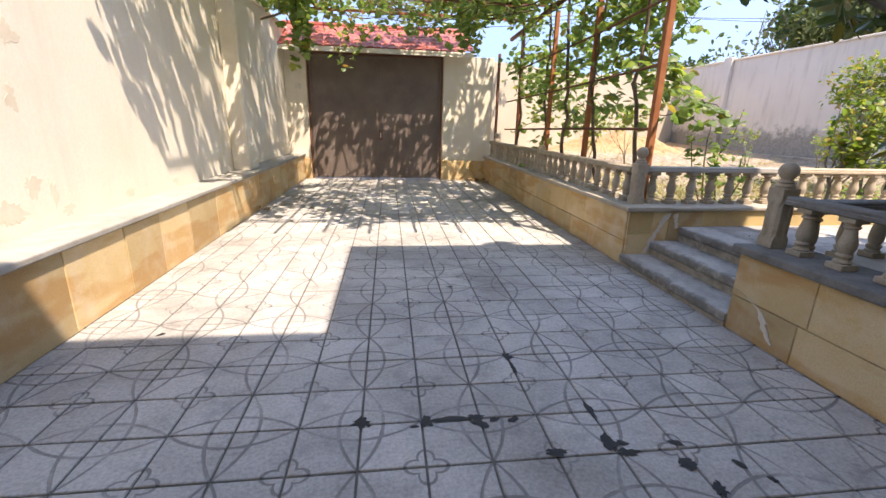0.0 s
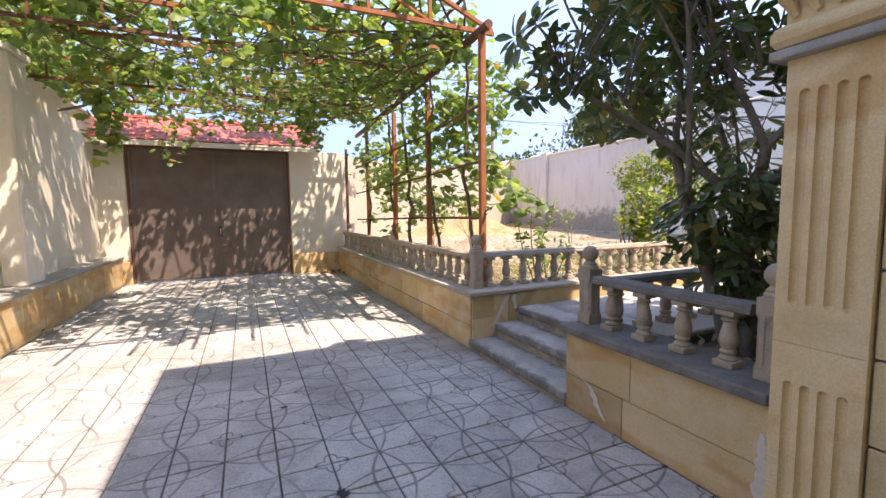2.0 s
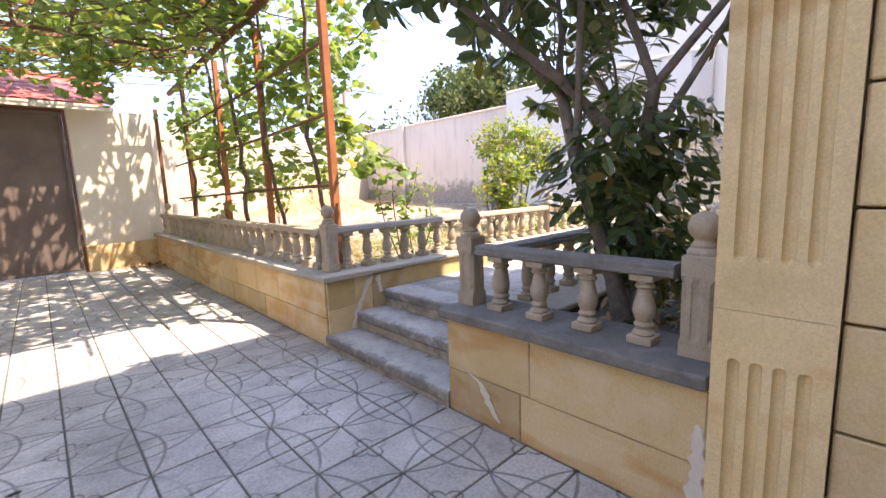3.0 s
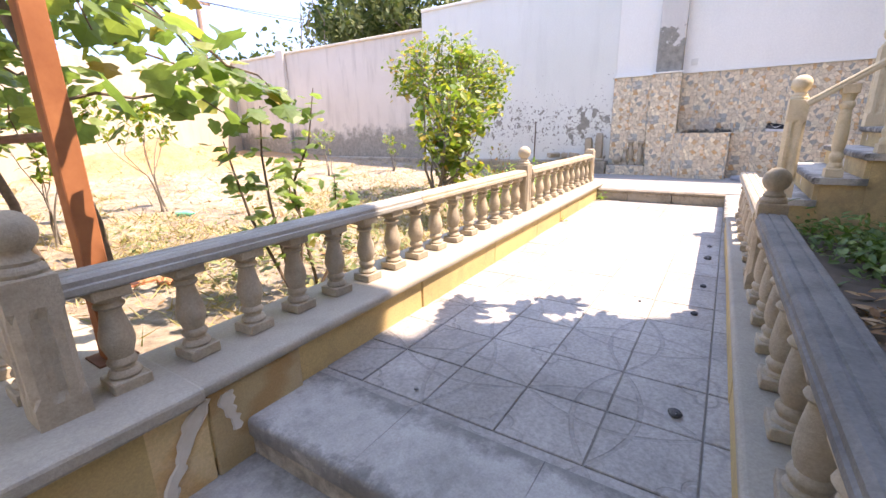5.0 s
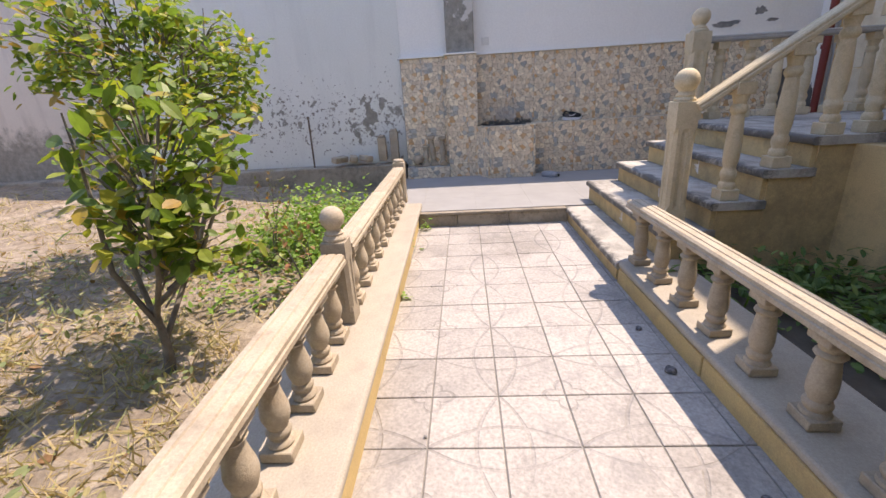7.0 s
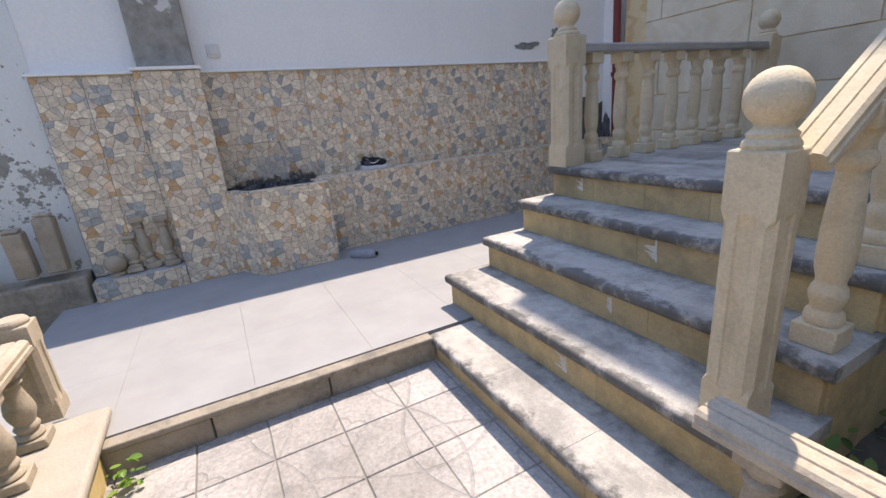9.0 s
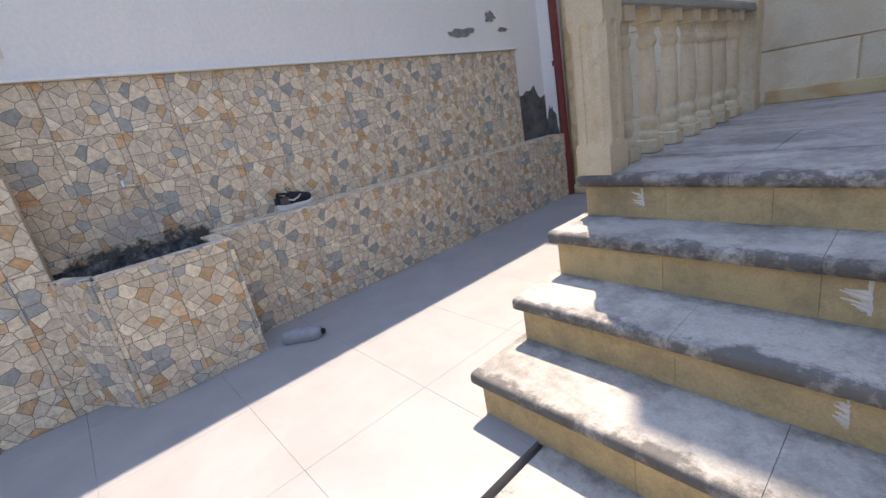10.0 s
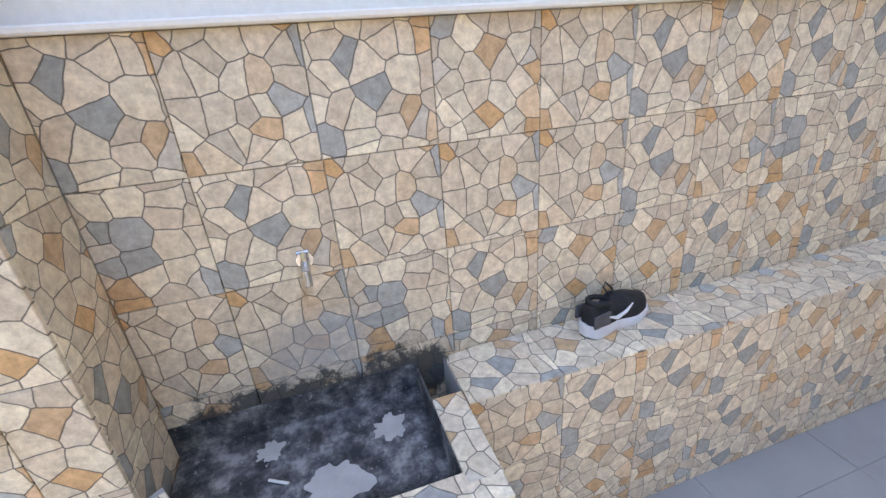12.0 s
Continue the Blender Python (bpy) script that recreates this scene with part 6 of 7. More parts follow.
for k in range(21000):
    x, y = rg.uniform(2.6, 10.3), rg.uniform(5.62, 13.2)
    if k % 3 == 0:
        x, y = 3.2 + 4.6 * rg.random(), 5.62 + 3.6 * rg.random() ** 1.5
    elif k % 2:
        x, y = rg.choice(tufts)
        x, y = x + rg.gauss(0, 0.05), y + rg.gauss(0, 0.05)
        if y < 5.6:
            continue
    if noise.noise((x * 0.7, y * 0.7, 9)) < -0.12 and rg.random() < 0.8:
        continue
    places.append(((x, y, ground_height(x, y) - 0.005), (rg.uniform(-1, 1), rg.uniform(-1, 1), rg.uniform(0.0, 0.75)), rand_dir(rg), rg.uniform(0.04, 0.17)))
base, faces = leaf_shape("blade")
blade_vs, blade_fs = [], []
for k, (p, d, up, s) in enumerate(places):
    d = Vector(d).normalized()
    side = d.cross(up).normalized() * 0.006
    p = Vector(p)
    blade_vs += [tuple(p - side), tuple(p + side), tuple(p + d * s)]
    blade_fs.append((3 * k, 3 * k + 1, 3 * k + 2))
me = bpy.data.meshes.new("dry_grass")
me.from_pydata(blade_vs, [], blade_fs)
tagged(part("dry_grass", me, M_GRASS), "short dry straw-coloured grass on the garden soil", "grass", kind="stuff")
ground_plants("garden_weeds", "scattered grey-green weeds in the dry garden", "plants",
              [(rg.uniform(3.3, 8.0), rg.uniform(5.75, 8.8), 22, 0.09) for i in range(75)] + [(rg.uniform(3.5, 5.4), rg.uniform(5.8, 7.3), 40, 0.07) for i in range(26)], M_WEED, "oval", 0.05, ground_height, rg, 0.10)
ground_plants("garden_leaf_litter", "scattered dry leaves on the garden soil", "leaves",
              [(rg.uniform(2.9, 8.0), rg.uniform(5.75, 9.5), 10, 0.25) for i in range(60)] + [(rg.uniform(3.6, 5.2), rg.uniform(5.8, 7.2), 9, 0.14) for i in range(5)], M_DRYLEAF, "oval", 0.06, ground_height, rg, 0.008)
ground_plants("gate_leaf_pile", "small heap of dry leaves at the foot of the gate pier", "leaves",
              [(1.85, 11.95, 90, 0.11), (1.5, 12.02, 30, 0.10), (2.0, 11.5, 25, 0.06), (1.98, 9.0, 10, 0.05), (-2.4, 8.0, 14, 0.06), (-2.42, 10.5, 16, 0.07)], M_DRYLEAF, "oval", 0.07, lambda x, y: 0.004, rg, 0.02)
# weeds in the kerb joints
ground_plants("kerb_weeds", "small green weeds growing from the kerb joint", "plants",
              [(8.18, 5.08, 26, 0.035), (7.6, 5.13, 8, 0.03), (6.6, 5.1, 8, 0.02)], M_BEANLEAF, "oval", 0.045, lambda x, y: 0.42, rg, 0.06)
# big strap-leaved plant by the newel
strap = thing("strap_plant", "clump of broad arching green strap leaves in the bed", "plant")
for k in range(9):
    a = -0.3 + k * 0.45
    d = Vector((math.cos(a), math.sin(a) * 0.6, 0))
    ln = rg.uniform(0.45, 0.72)
    pts = [(Vector((3.45, 2.93, 0.46)) + d * ln * 0.55 * t * t + Vector((0, 0, ln * (1.25 * t - 0.55 * t * t)))) for t in [i / 6 for i in range(7)]]
    bmq = bmesh.new()
    sd = Vector((-d.y, d.x, 0)).normalized()
    w = [0.03, 0.042, 0.05, 0.05, 0.042, 0.026, 0.002]
    rows_v = [[bmq.verts.new(p - sd * ww), bmq.verts.new(p - Vector((0, 0, 0.012))), bmq.verts.new(p + sd * ww)] for p, ww in zip(pts, w)]
    for a1, b1 in zip(rows_v, rows_v[1:]):
        bmq.faces.new((a1[0], a1[1], b1[1], b1[0]))
        bmq.faces.new((a1[1], a1[2], b1[2], b1[1]))
    shade(part("leaf", bmq, M_STRAP, strap), 90)

# ---------------------------------------------------------------- beyond the walls
rf = random.Random(4)


def far_tree(x, y, z, r, h, count):
    t = thing("tree", "rounded grey-green tree standing beyond the garden wall", "tree", group="trees beyond the wall")
    bmt, tips = bmesh.new(), []
    limb(rf, (x, y, -0.1), (0, 0, 1), z * 0.55, 0.16, 3, bmt, tips, 3, 0.8, 0.3, 1)
    part("trunk", bmt, M_BARK, t)
    places = []
    clumps = [(Vector((x + rf.gauss(0, r * 0.5), y + rf.gauss(0, r * 0.5), z + rf.gauss(0, h * 0.38))), rf.uniform(0.25, 0.5) * r) for k in range(34)]
    for k in range(count):
        c, cr = rf.choice(clumps)
        q = c + rand_dir(rf) * cr * (rf.random() ** 0.4)
        places.append((q, rand_dir(rf, -0.2), rand_dir(rf, 0.8), rf.uniform(0.14, 0.26)))
    leaf_cloud("crown", "oval", places, M_FARLEAF, t)


far_tree(15.5, 17.0, 5.2, 1.8, 1.5, 2600)
far_tree(13.8, 14.0, 4.6, 1.5, 1.2, 2200)
far_tree(13.2, 12.2, 4.9, 1.5, 1.2, 2200)
far_tree(13.4, 21.5, 3.7, 1.1, 0.9, 2600)
far_tree(-5.0, 11.0, 4.3, 1.6, 1.0, 2200)
far_tree(-4.7, 8.6, 4.7, 1.5, 1.1, 3000)
far_tree(-4.4, 6.4, 4.9, 1.3, 1.0, 2400)
far_tree(-4.6, 13.5, 4.6, 1.6, 1.2, 1800)
fh = thing("neighbour_house", "white rendered neighbouring house far behind the trees", "house", kind="structure")
part("wall", box(15.5, 24, 2.0, 10.5, -0.1, 6.6), M_FAR, fh)
part("roof", box(15.2, 24.3, 1.7, 10.8, 6.6, 6.8, 0.02), M_FAR, fh)
pole = thing("utility_pole", "brown utility pole carrying cables behind the wall", "utility pole")
part("shaft", tube([(12.2, 21.2, -0.1), (12.2, 21.2, 6.6)], [0.11, 0.08], 10), M_POLE, pole)
part("crossarm", beam((11.7, 21.2, 6.3), (12.7, 21.2, 6.3), 0.06, 0.08), M_POLE, pole)
for k, (x1, y1, z1) in enumerate([(-12, 24, 6.8), (-12, 25, 6.2), (28, 15, 7.4), (28, 14, 6.6)]):
    a, b2 = Vector((11.8 + 0.25 * k, 21.2, 6.36)), Vector((x1, y1, z1))
    part("cable", tube([a.lerp(b2, t) - Vector((0, 0, 1.2 * 4 * t * (1 - t) * 0.5)) for t in [i / 10 for i in range(11)]], 0.012, 5), M_WIRE, pole)

# ---------------------------------------------------------------- tiled fountain wall
TW = 0.2955
tile_meshes = {}


def wall_tile(root, m, w, h):
    key = (round(w, 3), round(h, 3))
    if key not in tile_meshes:
        tile_meshes[key] = chamfer_mesh("tile", w - 0.002, h - 0.002, 0.012, 0.0015)
    part("tile", tile_meshes[key], M_CRAZY, root, m=m)


def tile_field(root, face, fixed, u0, u1, z0, z1, u_start, z_start):
    """face 'w': looks to -x at x=fixed, u is y. 's'/'n': looks to -y/+y at y=fixed, u is x. 't': top at z=fixed, z is x."""
    def cuts(a, b2, s):
        k = math.ceil((a - s) / TW - 1e-6)
        c = [a]
        while s + k * TW < b2 - 0.02:
            if s + k * TW > a + 0.02:
                c.append(s + k * TW)
            k += 1
        return c + [b2]
    us, zs = cuts(u0, u1, u_start), cuts(z0, z1, z_start)
    for a, b2 in zip(us, us[1:]):
        for c, d in zip(zs, zs[1:]):
            mu, mz = (a + b2) / 2, (c + d) / 2
            if face == "w":
                wall_tile(root, Matrix.Translation((fixed, mu, mz)) @ Matrix(((0, 0, -1, 0), (-1, 0, 0, 0), (0, 1, 0, 0), (0, 0, 0, 1))), b2 - a, d - c)
            elif face == "s":
                wall_tile(root, Matrix.Translation((mu, fixed, mz)) @ Matrix(((1, 0, 0, 0), (0, 0, -1, 0), (0, 1, 0, 0), (0, 0, 0, 1))), b2 - a, d - c)
            elif face == "n":
                wall_tile(root, Matrix.Translation((mu, fixed, mz)) @ Matrix(((-1, 0, 0, 0), (0, 0, 1, 0), (0, 1, 0, 0), (0, 0, 0, 1))), b2 - a, d - c)
            else:
                wall_tile(root, pose(mz, mu, fixed), d - c, b2 - a)


PZ = 0.572
wall_tiles = thing("tiled_wall", "wall faced with stone-print tiles in beige, grey and rust", "tiled wall", kind="structure")
tile_field(wall_tiles, "w", WX + 0.002, 0.30, 4.45, 1.10, 2.24, 3.914, 2.24)
tile_field(wall_tiles, "w", WX - 0.08, 4.88, 5.52, 0.74, 2.24, 5.52, 2.24)
structure("niche_backing", box(WX - 0.066, WX + 0.0, 4.87, 5.53, 0.57, 2.235), M_LIGHTGROUT, "render behind the tiled recess")
structure("wall_tile_ledge", box(WX - 0.115, WX + 0.003, 4.87, 5.54, 2.241, 2.262, 0.004), M_UPPERWALL, "mortar ledge on top of the tiles", "trim")
structure("wall_tile_ledge_main", box(WX - 0.035, WX + 0.003, 0.28, 4.45, 2.241, 2.258, 0.004), M_UPPERWALL, "mortar ledge on top of the tiles", "trim")
pillar = thing("tiled_pillar", "square pillar faced with stone-print tiles", "pillar", kind="structure")
PXF = 10.36
part("core", box(PXF, WX, 4.46, 4.87, 0.56, 2.245), M_LIGHTGROUT, pillar)
tile_field(pillar, "w", PXF, 4.448, 4.882, PZ, 2.24, 4.59, 2.24)
tile_field(pillar, "s", 4.46, PXF, WX - 0.012, PZ, 2.24, PXF - 0.03, 2.24)
tile_field(pillar, "n", 4.87, PXF, WX - 0.08, PZ, 2.24, PXF - 0.03, 2.24)
part("ledge", box(PXF - 0.03, WX - 0.141, 4.43, 4.90, 2.246, 2.27, 0.004), M_UPPERWALL, pillar)
# niche sill with its low tiled front
sill = thing("niche_sill", "low tiled sill of the recess beside the pillar", "sill", kind="structure")
part("core", box(10.34, WX - 0.08, 4.883, 5.52, 0.5, 0.735), M_LIGHTGROUT, sill)
tile_field(sill, "w", 10.34, 4.883, 5.52, PZ, 0.735, 5.52, 0.735)

# bench
BX, BZ = 10.37, 1.288
bench = thing("tiled_bench", "long built-in bench faced with stone-print tiles", "bench", kind="structure")
part("core", box(BX, WX - 0.001, -0.16, 3.66, 0.5, BZ - 0.012), M_LIGHTGROUT, bench)
tile_field(bench, "w", BX, -0.16, 3.66, PZ, BZ - 0.004, 3.66, BZ)
tile_field(bench, "t", BZ - 0.011, -0.16, 3.66, BX - 0.012, WX - 0.011, 3.66, BX - 0.012)
tile_field(bench, "s", -0.16, BX, WX, PZ, BZ - 0.004, BX, BZ)
# basin
basin = thing("wash_basin", "tiled masonry wash trough with blackened wet inside", "wash trough")
SXF = 10.085
part("front_core", box(SXF, SXF + 0.075, 3.68, 4.305, 0.56, BZ - 0.012), M_LIGHTGROUT, basin)
part("side_core", box(SXF + 0.075, BX + 0.0, 3.68, 3.745, 0.56, BZ - 0.012), M_LIGHTGROUT, basin)
bm = bmesh.new()
vs = [bm.verts.new(p) for p in ((SXF, 4.305, 0.56), (SXF + 0.075, 4.27, 0.56), (10.40, 4.42, 0.56), (10.36, 4.47, 0.56))]
vt = [bm.verts.new((v.co.x, v.co.y, BZ - 0.012)) for v in vs]
for i in range(4):
    bm.faces.new((vs[i], vs[(i + 1) % 4], vt[(i + 1) % 4], vt[i]))
bm.faces.new(vt)
bm.faces.new(list(reversed(vs)))
bmesh.ops.recalc_face_normals(bm, faces=bm.faces)
part("slanted_core", bm, M_LIGHTGROUT, basin)
tile_field(basin, "w", SXF, 3.672, 4.306, PZ, BZ - 0.004, 3.99, BZ - 0.06)
tile_field(basin, "s", 3.68, SXF - 0.01, BX, PZ, BZ - 0.004, SXF, BZ - 0.06)
a, b2 = Vector((SXF, 4.305, 0)), Vector((10.362, 4.465, 0))
ax = (a - b2).normalized()
nrm = ax.cross(Vector((0, 0, 1)))
if nrm.x > 0:
    nrm = -nrm
for (z0, z1) in ((PZ, 0.94), (0.94, BZ - 0.004)):
    mid = (a + b2) / 2
    xa = Vector((0, 0, 1)).cross(nrm)
    mm = Matrix(((xa.x, 0, nrm.x, mid.x), (xa.y, 0, nrm.y, mid.y), (0, 1, 0, (z0 + z1) / 2), (0, 0, 0, 1)))
    wall_tile(basin, mm, (a - b2).length - 0.004, z1 - z0)
# rim tiles
wall_tile(basin, pose(SXF + 0.034, 3.833, BZ - 0.010), 0.094, 0.335)
wall_tile(basin, pose(SXF + 0.034, 4.15, BZ - 0.010), 0.094, 0.29)
wall_tile(basin, pose(10.272, 3.707, BZ - 0.0098), 0.28, 0.088)
wall_tile(basin, pose(10.245, 4.375, BZ - 0.0095, 0, 0, 29), 0.25, 0.075)
bm = bmesh.new()
plan = [(SXF + 0.06, 3.74), (WX - 0.002, 3.74), (WX - 0.002, 4.44), (10.42, 4.44), (SXF + 0.06, 4.285)]
lo_ = [bm.verts.new((x, y, 0.95)) for x, y in plan]
hi_ = [bm.verts.new((x, y, 1.19)) for x, y in plan]
for i in range(5):
    bm.faces.new((lo_[i], lo_[(i + 1) % 5], hi_[(i + 1) % 5], hi_[i]))
bm.faces.new(hi_)
bm.faces.new(list(reversed(lo_)))
part("floor", bm, M_BASIN, basin)
part("inner_lining", box(WX - 0.016, WX - 0.0125, 3.75, 4.45, 1.19, 1.285), M_BASIN, basin)
part("inner_lining", box(SXF + 0.0755, SXF + 0.083, 3.75, 4.30, 1.19, 1.272), M_BASIN, basin)
part("inner_lining", box(SXF + 0.08, WX - 0.022, 3.746, 3.753, 1.19, 1.272), M_BASIN, basin)
bm = bmesh.new()
for (cx, cy, r0) in ((10.33, 4.03, 0.075), (10.46, 3.87, 0.05), (10.50, 4.2, 0.04), (10.25, 4.2, 0.03)):
    ring = []
    for k in range(48):
        t = k * math.pi / 24
        f = r0 * (0.85 + 0.45 * noise.noise((math.cos(t) * 1.8 + cx * 9, math.sin(t) * 1.8, 1.5)) + 0.25 * noise.noise((math.cos(t) * 5 + cx * 9, math.sin(t) * 5, 6.5)))
        ring.append(bm.verts.new((cx + f * math.cos(t), cy + f * math.sin(t), 1.192)))
    bm.faces.new(ring)
part("lime_stain", bm, M_LIME, basin, "pale lime stain")
bm = bmesh.new()
for i in range(4):
    for j in range(3):
        box(10.20 + i * 0.018, 10.211 + i * 0.018, 3.94 + j * 0.02, 3.95 + j * 0.02, 1.1902, 1.193, 0, 1, bm)
part("drain_grate", bm, M_WIRE, basin, "small dark drain grate")
tap = thing("water_tap", "small worn chrome tap fixed to the tiles", "tap")
part("body", tube([(WX - 0.012, 4.005, 1.70), (WX - 0.05, 4.005, 1.70), (WX - 0.075, 4.005, 1.69), (WX - 0.085, 4.005, 1.655)], [0.011, 0.012, 0.011, 0.010], 10), M_CHROME, tap)
part("flange", tube([(WX - 0.010, 4.005, 1.70), (WX - 0.018, 4.005, 1.70)], 0.022, 14), M_CHROME, tap)
part("handle", tube([(WX - 0.05, 4.02, 1.735), (WX - 0.05, 3.99, 1.735)], 0.005, 8), M_CHROME, tap)
part("stem", tube([(WX - 0.05, 4.005, 1.70), (WX - 0.05, 4.005, 1.737)], 0.006, 8), M_CHROME, tap)
tap2 = thing("pipe_stub", "short white pipe stub in the pillar tiles", "pipe")
part("stub", tube([(PXF - 0.005, 4.60, 1.58), (PXF - 0.035, 4.60, 1.57), (PXF - 0.04, 4.60, 1.545)], 0.008, 8), M_PLASTIC, tap2)
twig = thing("twig", "thin white stick lying in the trough", "stick")
part("stick", tube([(10.40, 4.20, 1.195), (10.37, 4.15, 1.195)], 0.004, 6), M_PLASTIC, twig)

# broken balusters stored in the niche and on the curb
for x, y, z, rx_, ry_, hgt in ((10.46, 4.98, 0.735, 0, 6, 0.42), (10.50, 5.12, 0.735, -5, 0, 0.44)):
    o = part("baluster", baluster_mesh(hgt, 0.055), M_BALUSTER, m=pose(x, y, z, rx_, ry_, 10))
    tagged(o, "loose stone baluster leaning in the tiled recess", "baluster", "stored balusters")
tagged(shade(part("stone_ball", lathe([(0.05, 0), (0.055, 0.02), (0.03, 0.035)] + [(0.075 * math.cos(t), 0.10 + 0.07 * math.sin(t)) for t in [-1.1 + 0.2 * k for k in range(14)]], 18), M_BALUSTER, m=pose(10.44, 5.36, 0.735)), 50),
       "loose stone ball finial standing in the recess", "ball finial", "stored balusters")
o = part("baluster", baluster_mesh(0.30, 0.055), M_BALUSTER, m=pose(10.46, 5.24, 0.735, 0, 10, 0))
tagged(o, "broken stone baluster stub in the recess", "baluster", "stored balusters")
for x, y, a, h in ((10.44, 5.70, 5, 0.42), (10.44, 5.88, -4, 0.34)):
    nw = thing("stone_post", "loose carved stone post leaning at the wall", "post", pose(x, y, 0.86, 0, a, 0), "stored balusters")
    part("post", box(-0.06, 0.06, -0.06, 0.06, 0, h, 0.012, 2), M_BALUSTER, nw)
    part("cap", box(-0.05, 0.05, -0.05, 0.05, h, h + 0.03, 0.015, 2), M_BALUSTER, nw)
for x, y, a in ((10.42, 6.15, 40), (10.46, 6.35, 15), (10.42, 6.55, -30)):
    o = part("rubble_stone", box(-0.13, 0.13, -0.06, 0.06, 0, 0.09, 0.02, 2), M_BALUSTER, m=pose(x, y, 0.86, 8, 0, a))
    tagged(o, "broken piece of cast stone on the curb", "rubble", "rubble stones")
stake = thing("wooden_stake", "thin dark stake standing against the wall", "stake")
part("stake", box(-0.011, 0.011, -0.011, 0.011, 0, 0.75, 0.003), M_VINEBARK, stake, m=pose(10.42, 6.95, 0.80, 0, 3, 0))
socket = thing("wall_socket", "white wall socket above the tiles", "socket")
part("plate", box(WX - 0.012, WX + 0.004, 4.26, 4.36, 2.36, 2.46, 0.006, 2), M_PLASTIC, socket)
part("insert", box(WX - 0.018, WX - 0.0125, 4.28, 4.34, 2.38, 2.44, 0.003), M_PLASTIC, socket)


def peeled(name, cx, cz, w, h, seed, mat, label):
    r = random.Random(seed)
    bm = bmesh.new()
    ring = []
    for k in range(72):
        t = 2 * math.pi * k / 72
        f = 0.72 + 0.35 * noise.noise((math.cos(t) * 1.6 + seed, math.sin(t) * 1.6, 0.5)) + 0.22 * noise.noise((math.cos(t) * 6 + seed, math.sin(t) * 6, 2.5)) + r.uniform(-0.04, 0.04)
        ring.append(bm.verts.new((WX - 0.0005, cx + w * f * math.cos(t), cz + h * f * math.sin(t))))
    mid = bm.verts.new((WX - 0.0005, cx, cz))
    for k in range(72):
        bm.faces.new((ring[k], ring[(k + 1) % 72], mid))
    tagged(part(name, bm, mat), label, "wall patch", kind="structure")


def flake(name, label, cat, c, w, h, seed, mat, turn, depth=0.004, ragged=1.0):
    """A thin raised patch with a ragged outline on an upright face; turn 0 faces south to north (+y), 90 faces +x."""
    r = random.Random(seed)
    bm = bmesh.new()
    lo_r, hi_r = [], []
    for k in range(40):
        t = 2 * math.pi * k / 40
        f = 0.72 + ragged * (0.55 * noise.noise((math.cos(t) * 2.0 + seed, math.sin(t) * 2.0, 4.5)) + 0.4 * noise.noise((math.cos(t) * 6 + seed, math.sin(t) * 6, 7.5)) + r.uniform(-0.05, 0.05))
        f = max(f, 0.3)
        u, v = w * f * math.cos(t), h * f * math.sin(t)
        lo_r.append(bm.verts.new((u, 0, v)))
        hi_r.append(bm.verts.new((u * 0.96, depth, v * 0.96)))
    for k in range(40):
        bm.faces.new((lo_r[k], lo_r[(k + 1) % 40], hi_r[(k + 1) % 40], hi_r[k]))
    mid = bm.verts.new((0, depth, 0))
    for k in range(40):
        bm.faces.new((hi_r[k], hi_r[(k + 1) % 40], mid))
    bmesh.ops.recalc_face_normals(bm, faces=bm.faces)
    tagged(part(name, bm, mat, m=pose(*c, 0, 0, turn)), label, cat, kind="structure")


def trowel_marks(label, x, y, z, w, h, seed):
    """Thin mortar dragged over a riser beside its joint: an upright ribbon and a few tapering strokes that rise away from it."""
    r = random.Random(seed)
    bm = bmesh.new()
    strokes = [((0.0, -h), (0.004, h), w * 0.45)]
    for k in range(4):
        zs = -h * 0.8 + 1.3 * h * k / 4
        strokes.append(((0.0, zs), (w * r.uniform(1.2, 3.4), zs + h * r.uniform(0.1, 0.5)), h * r.uniform(0.22, 0.34)))
    for j, ((u0, v0), (u1, v1), wide) in enumerate(strokes):
        length = math.hypot(u1 - u0, v1 - v0)
        nu, nv = -(v1 - v0) / length, (u1 - u0) / length
        prev = None
        for i in range(13):
            t = i / 12
            taper = 1 - 0.85 * t ** 1.5 if j else 1.0
            a = wide * taper * (0.7 + 0.6 * noise.noise((t * 5, seed, j + 0.5)))
            b = wide * taper * (0.7 + 0.6 * noise.noise((t * 5, seed, j + 9.5)))
            u, v = u0 + (u1 - u0) * t, v0 + (v1 - v0) * t
            lift = 0.0022 + 0.0003 * j
            row = [bm.verts.new((x + u - nu * a, y, z + v - nv * a)), bm.verts.new((x + u, y + lift, z + v)), bm.verts.new((x + u + nu * b, y, z + v + nv * b))]
            if prev:
                bm.faces.new((prev[0], prev[1], row[1], row[0]))
                bm.faces.new((prev[1], prev[2], row[2], row[1]))
            prev = row
    bmesh.ops.recalc_face_normals(bm, faces=bm.faces)
    tagged(part("mortar_patch", bm, M_MORTAR), label, "mortar patch", kind="structure")


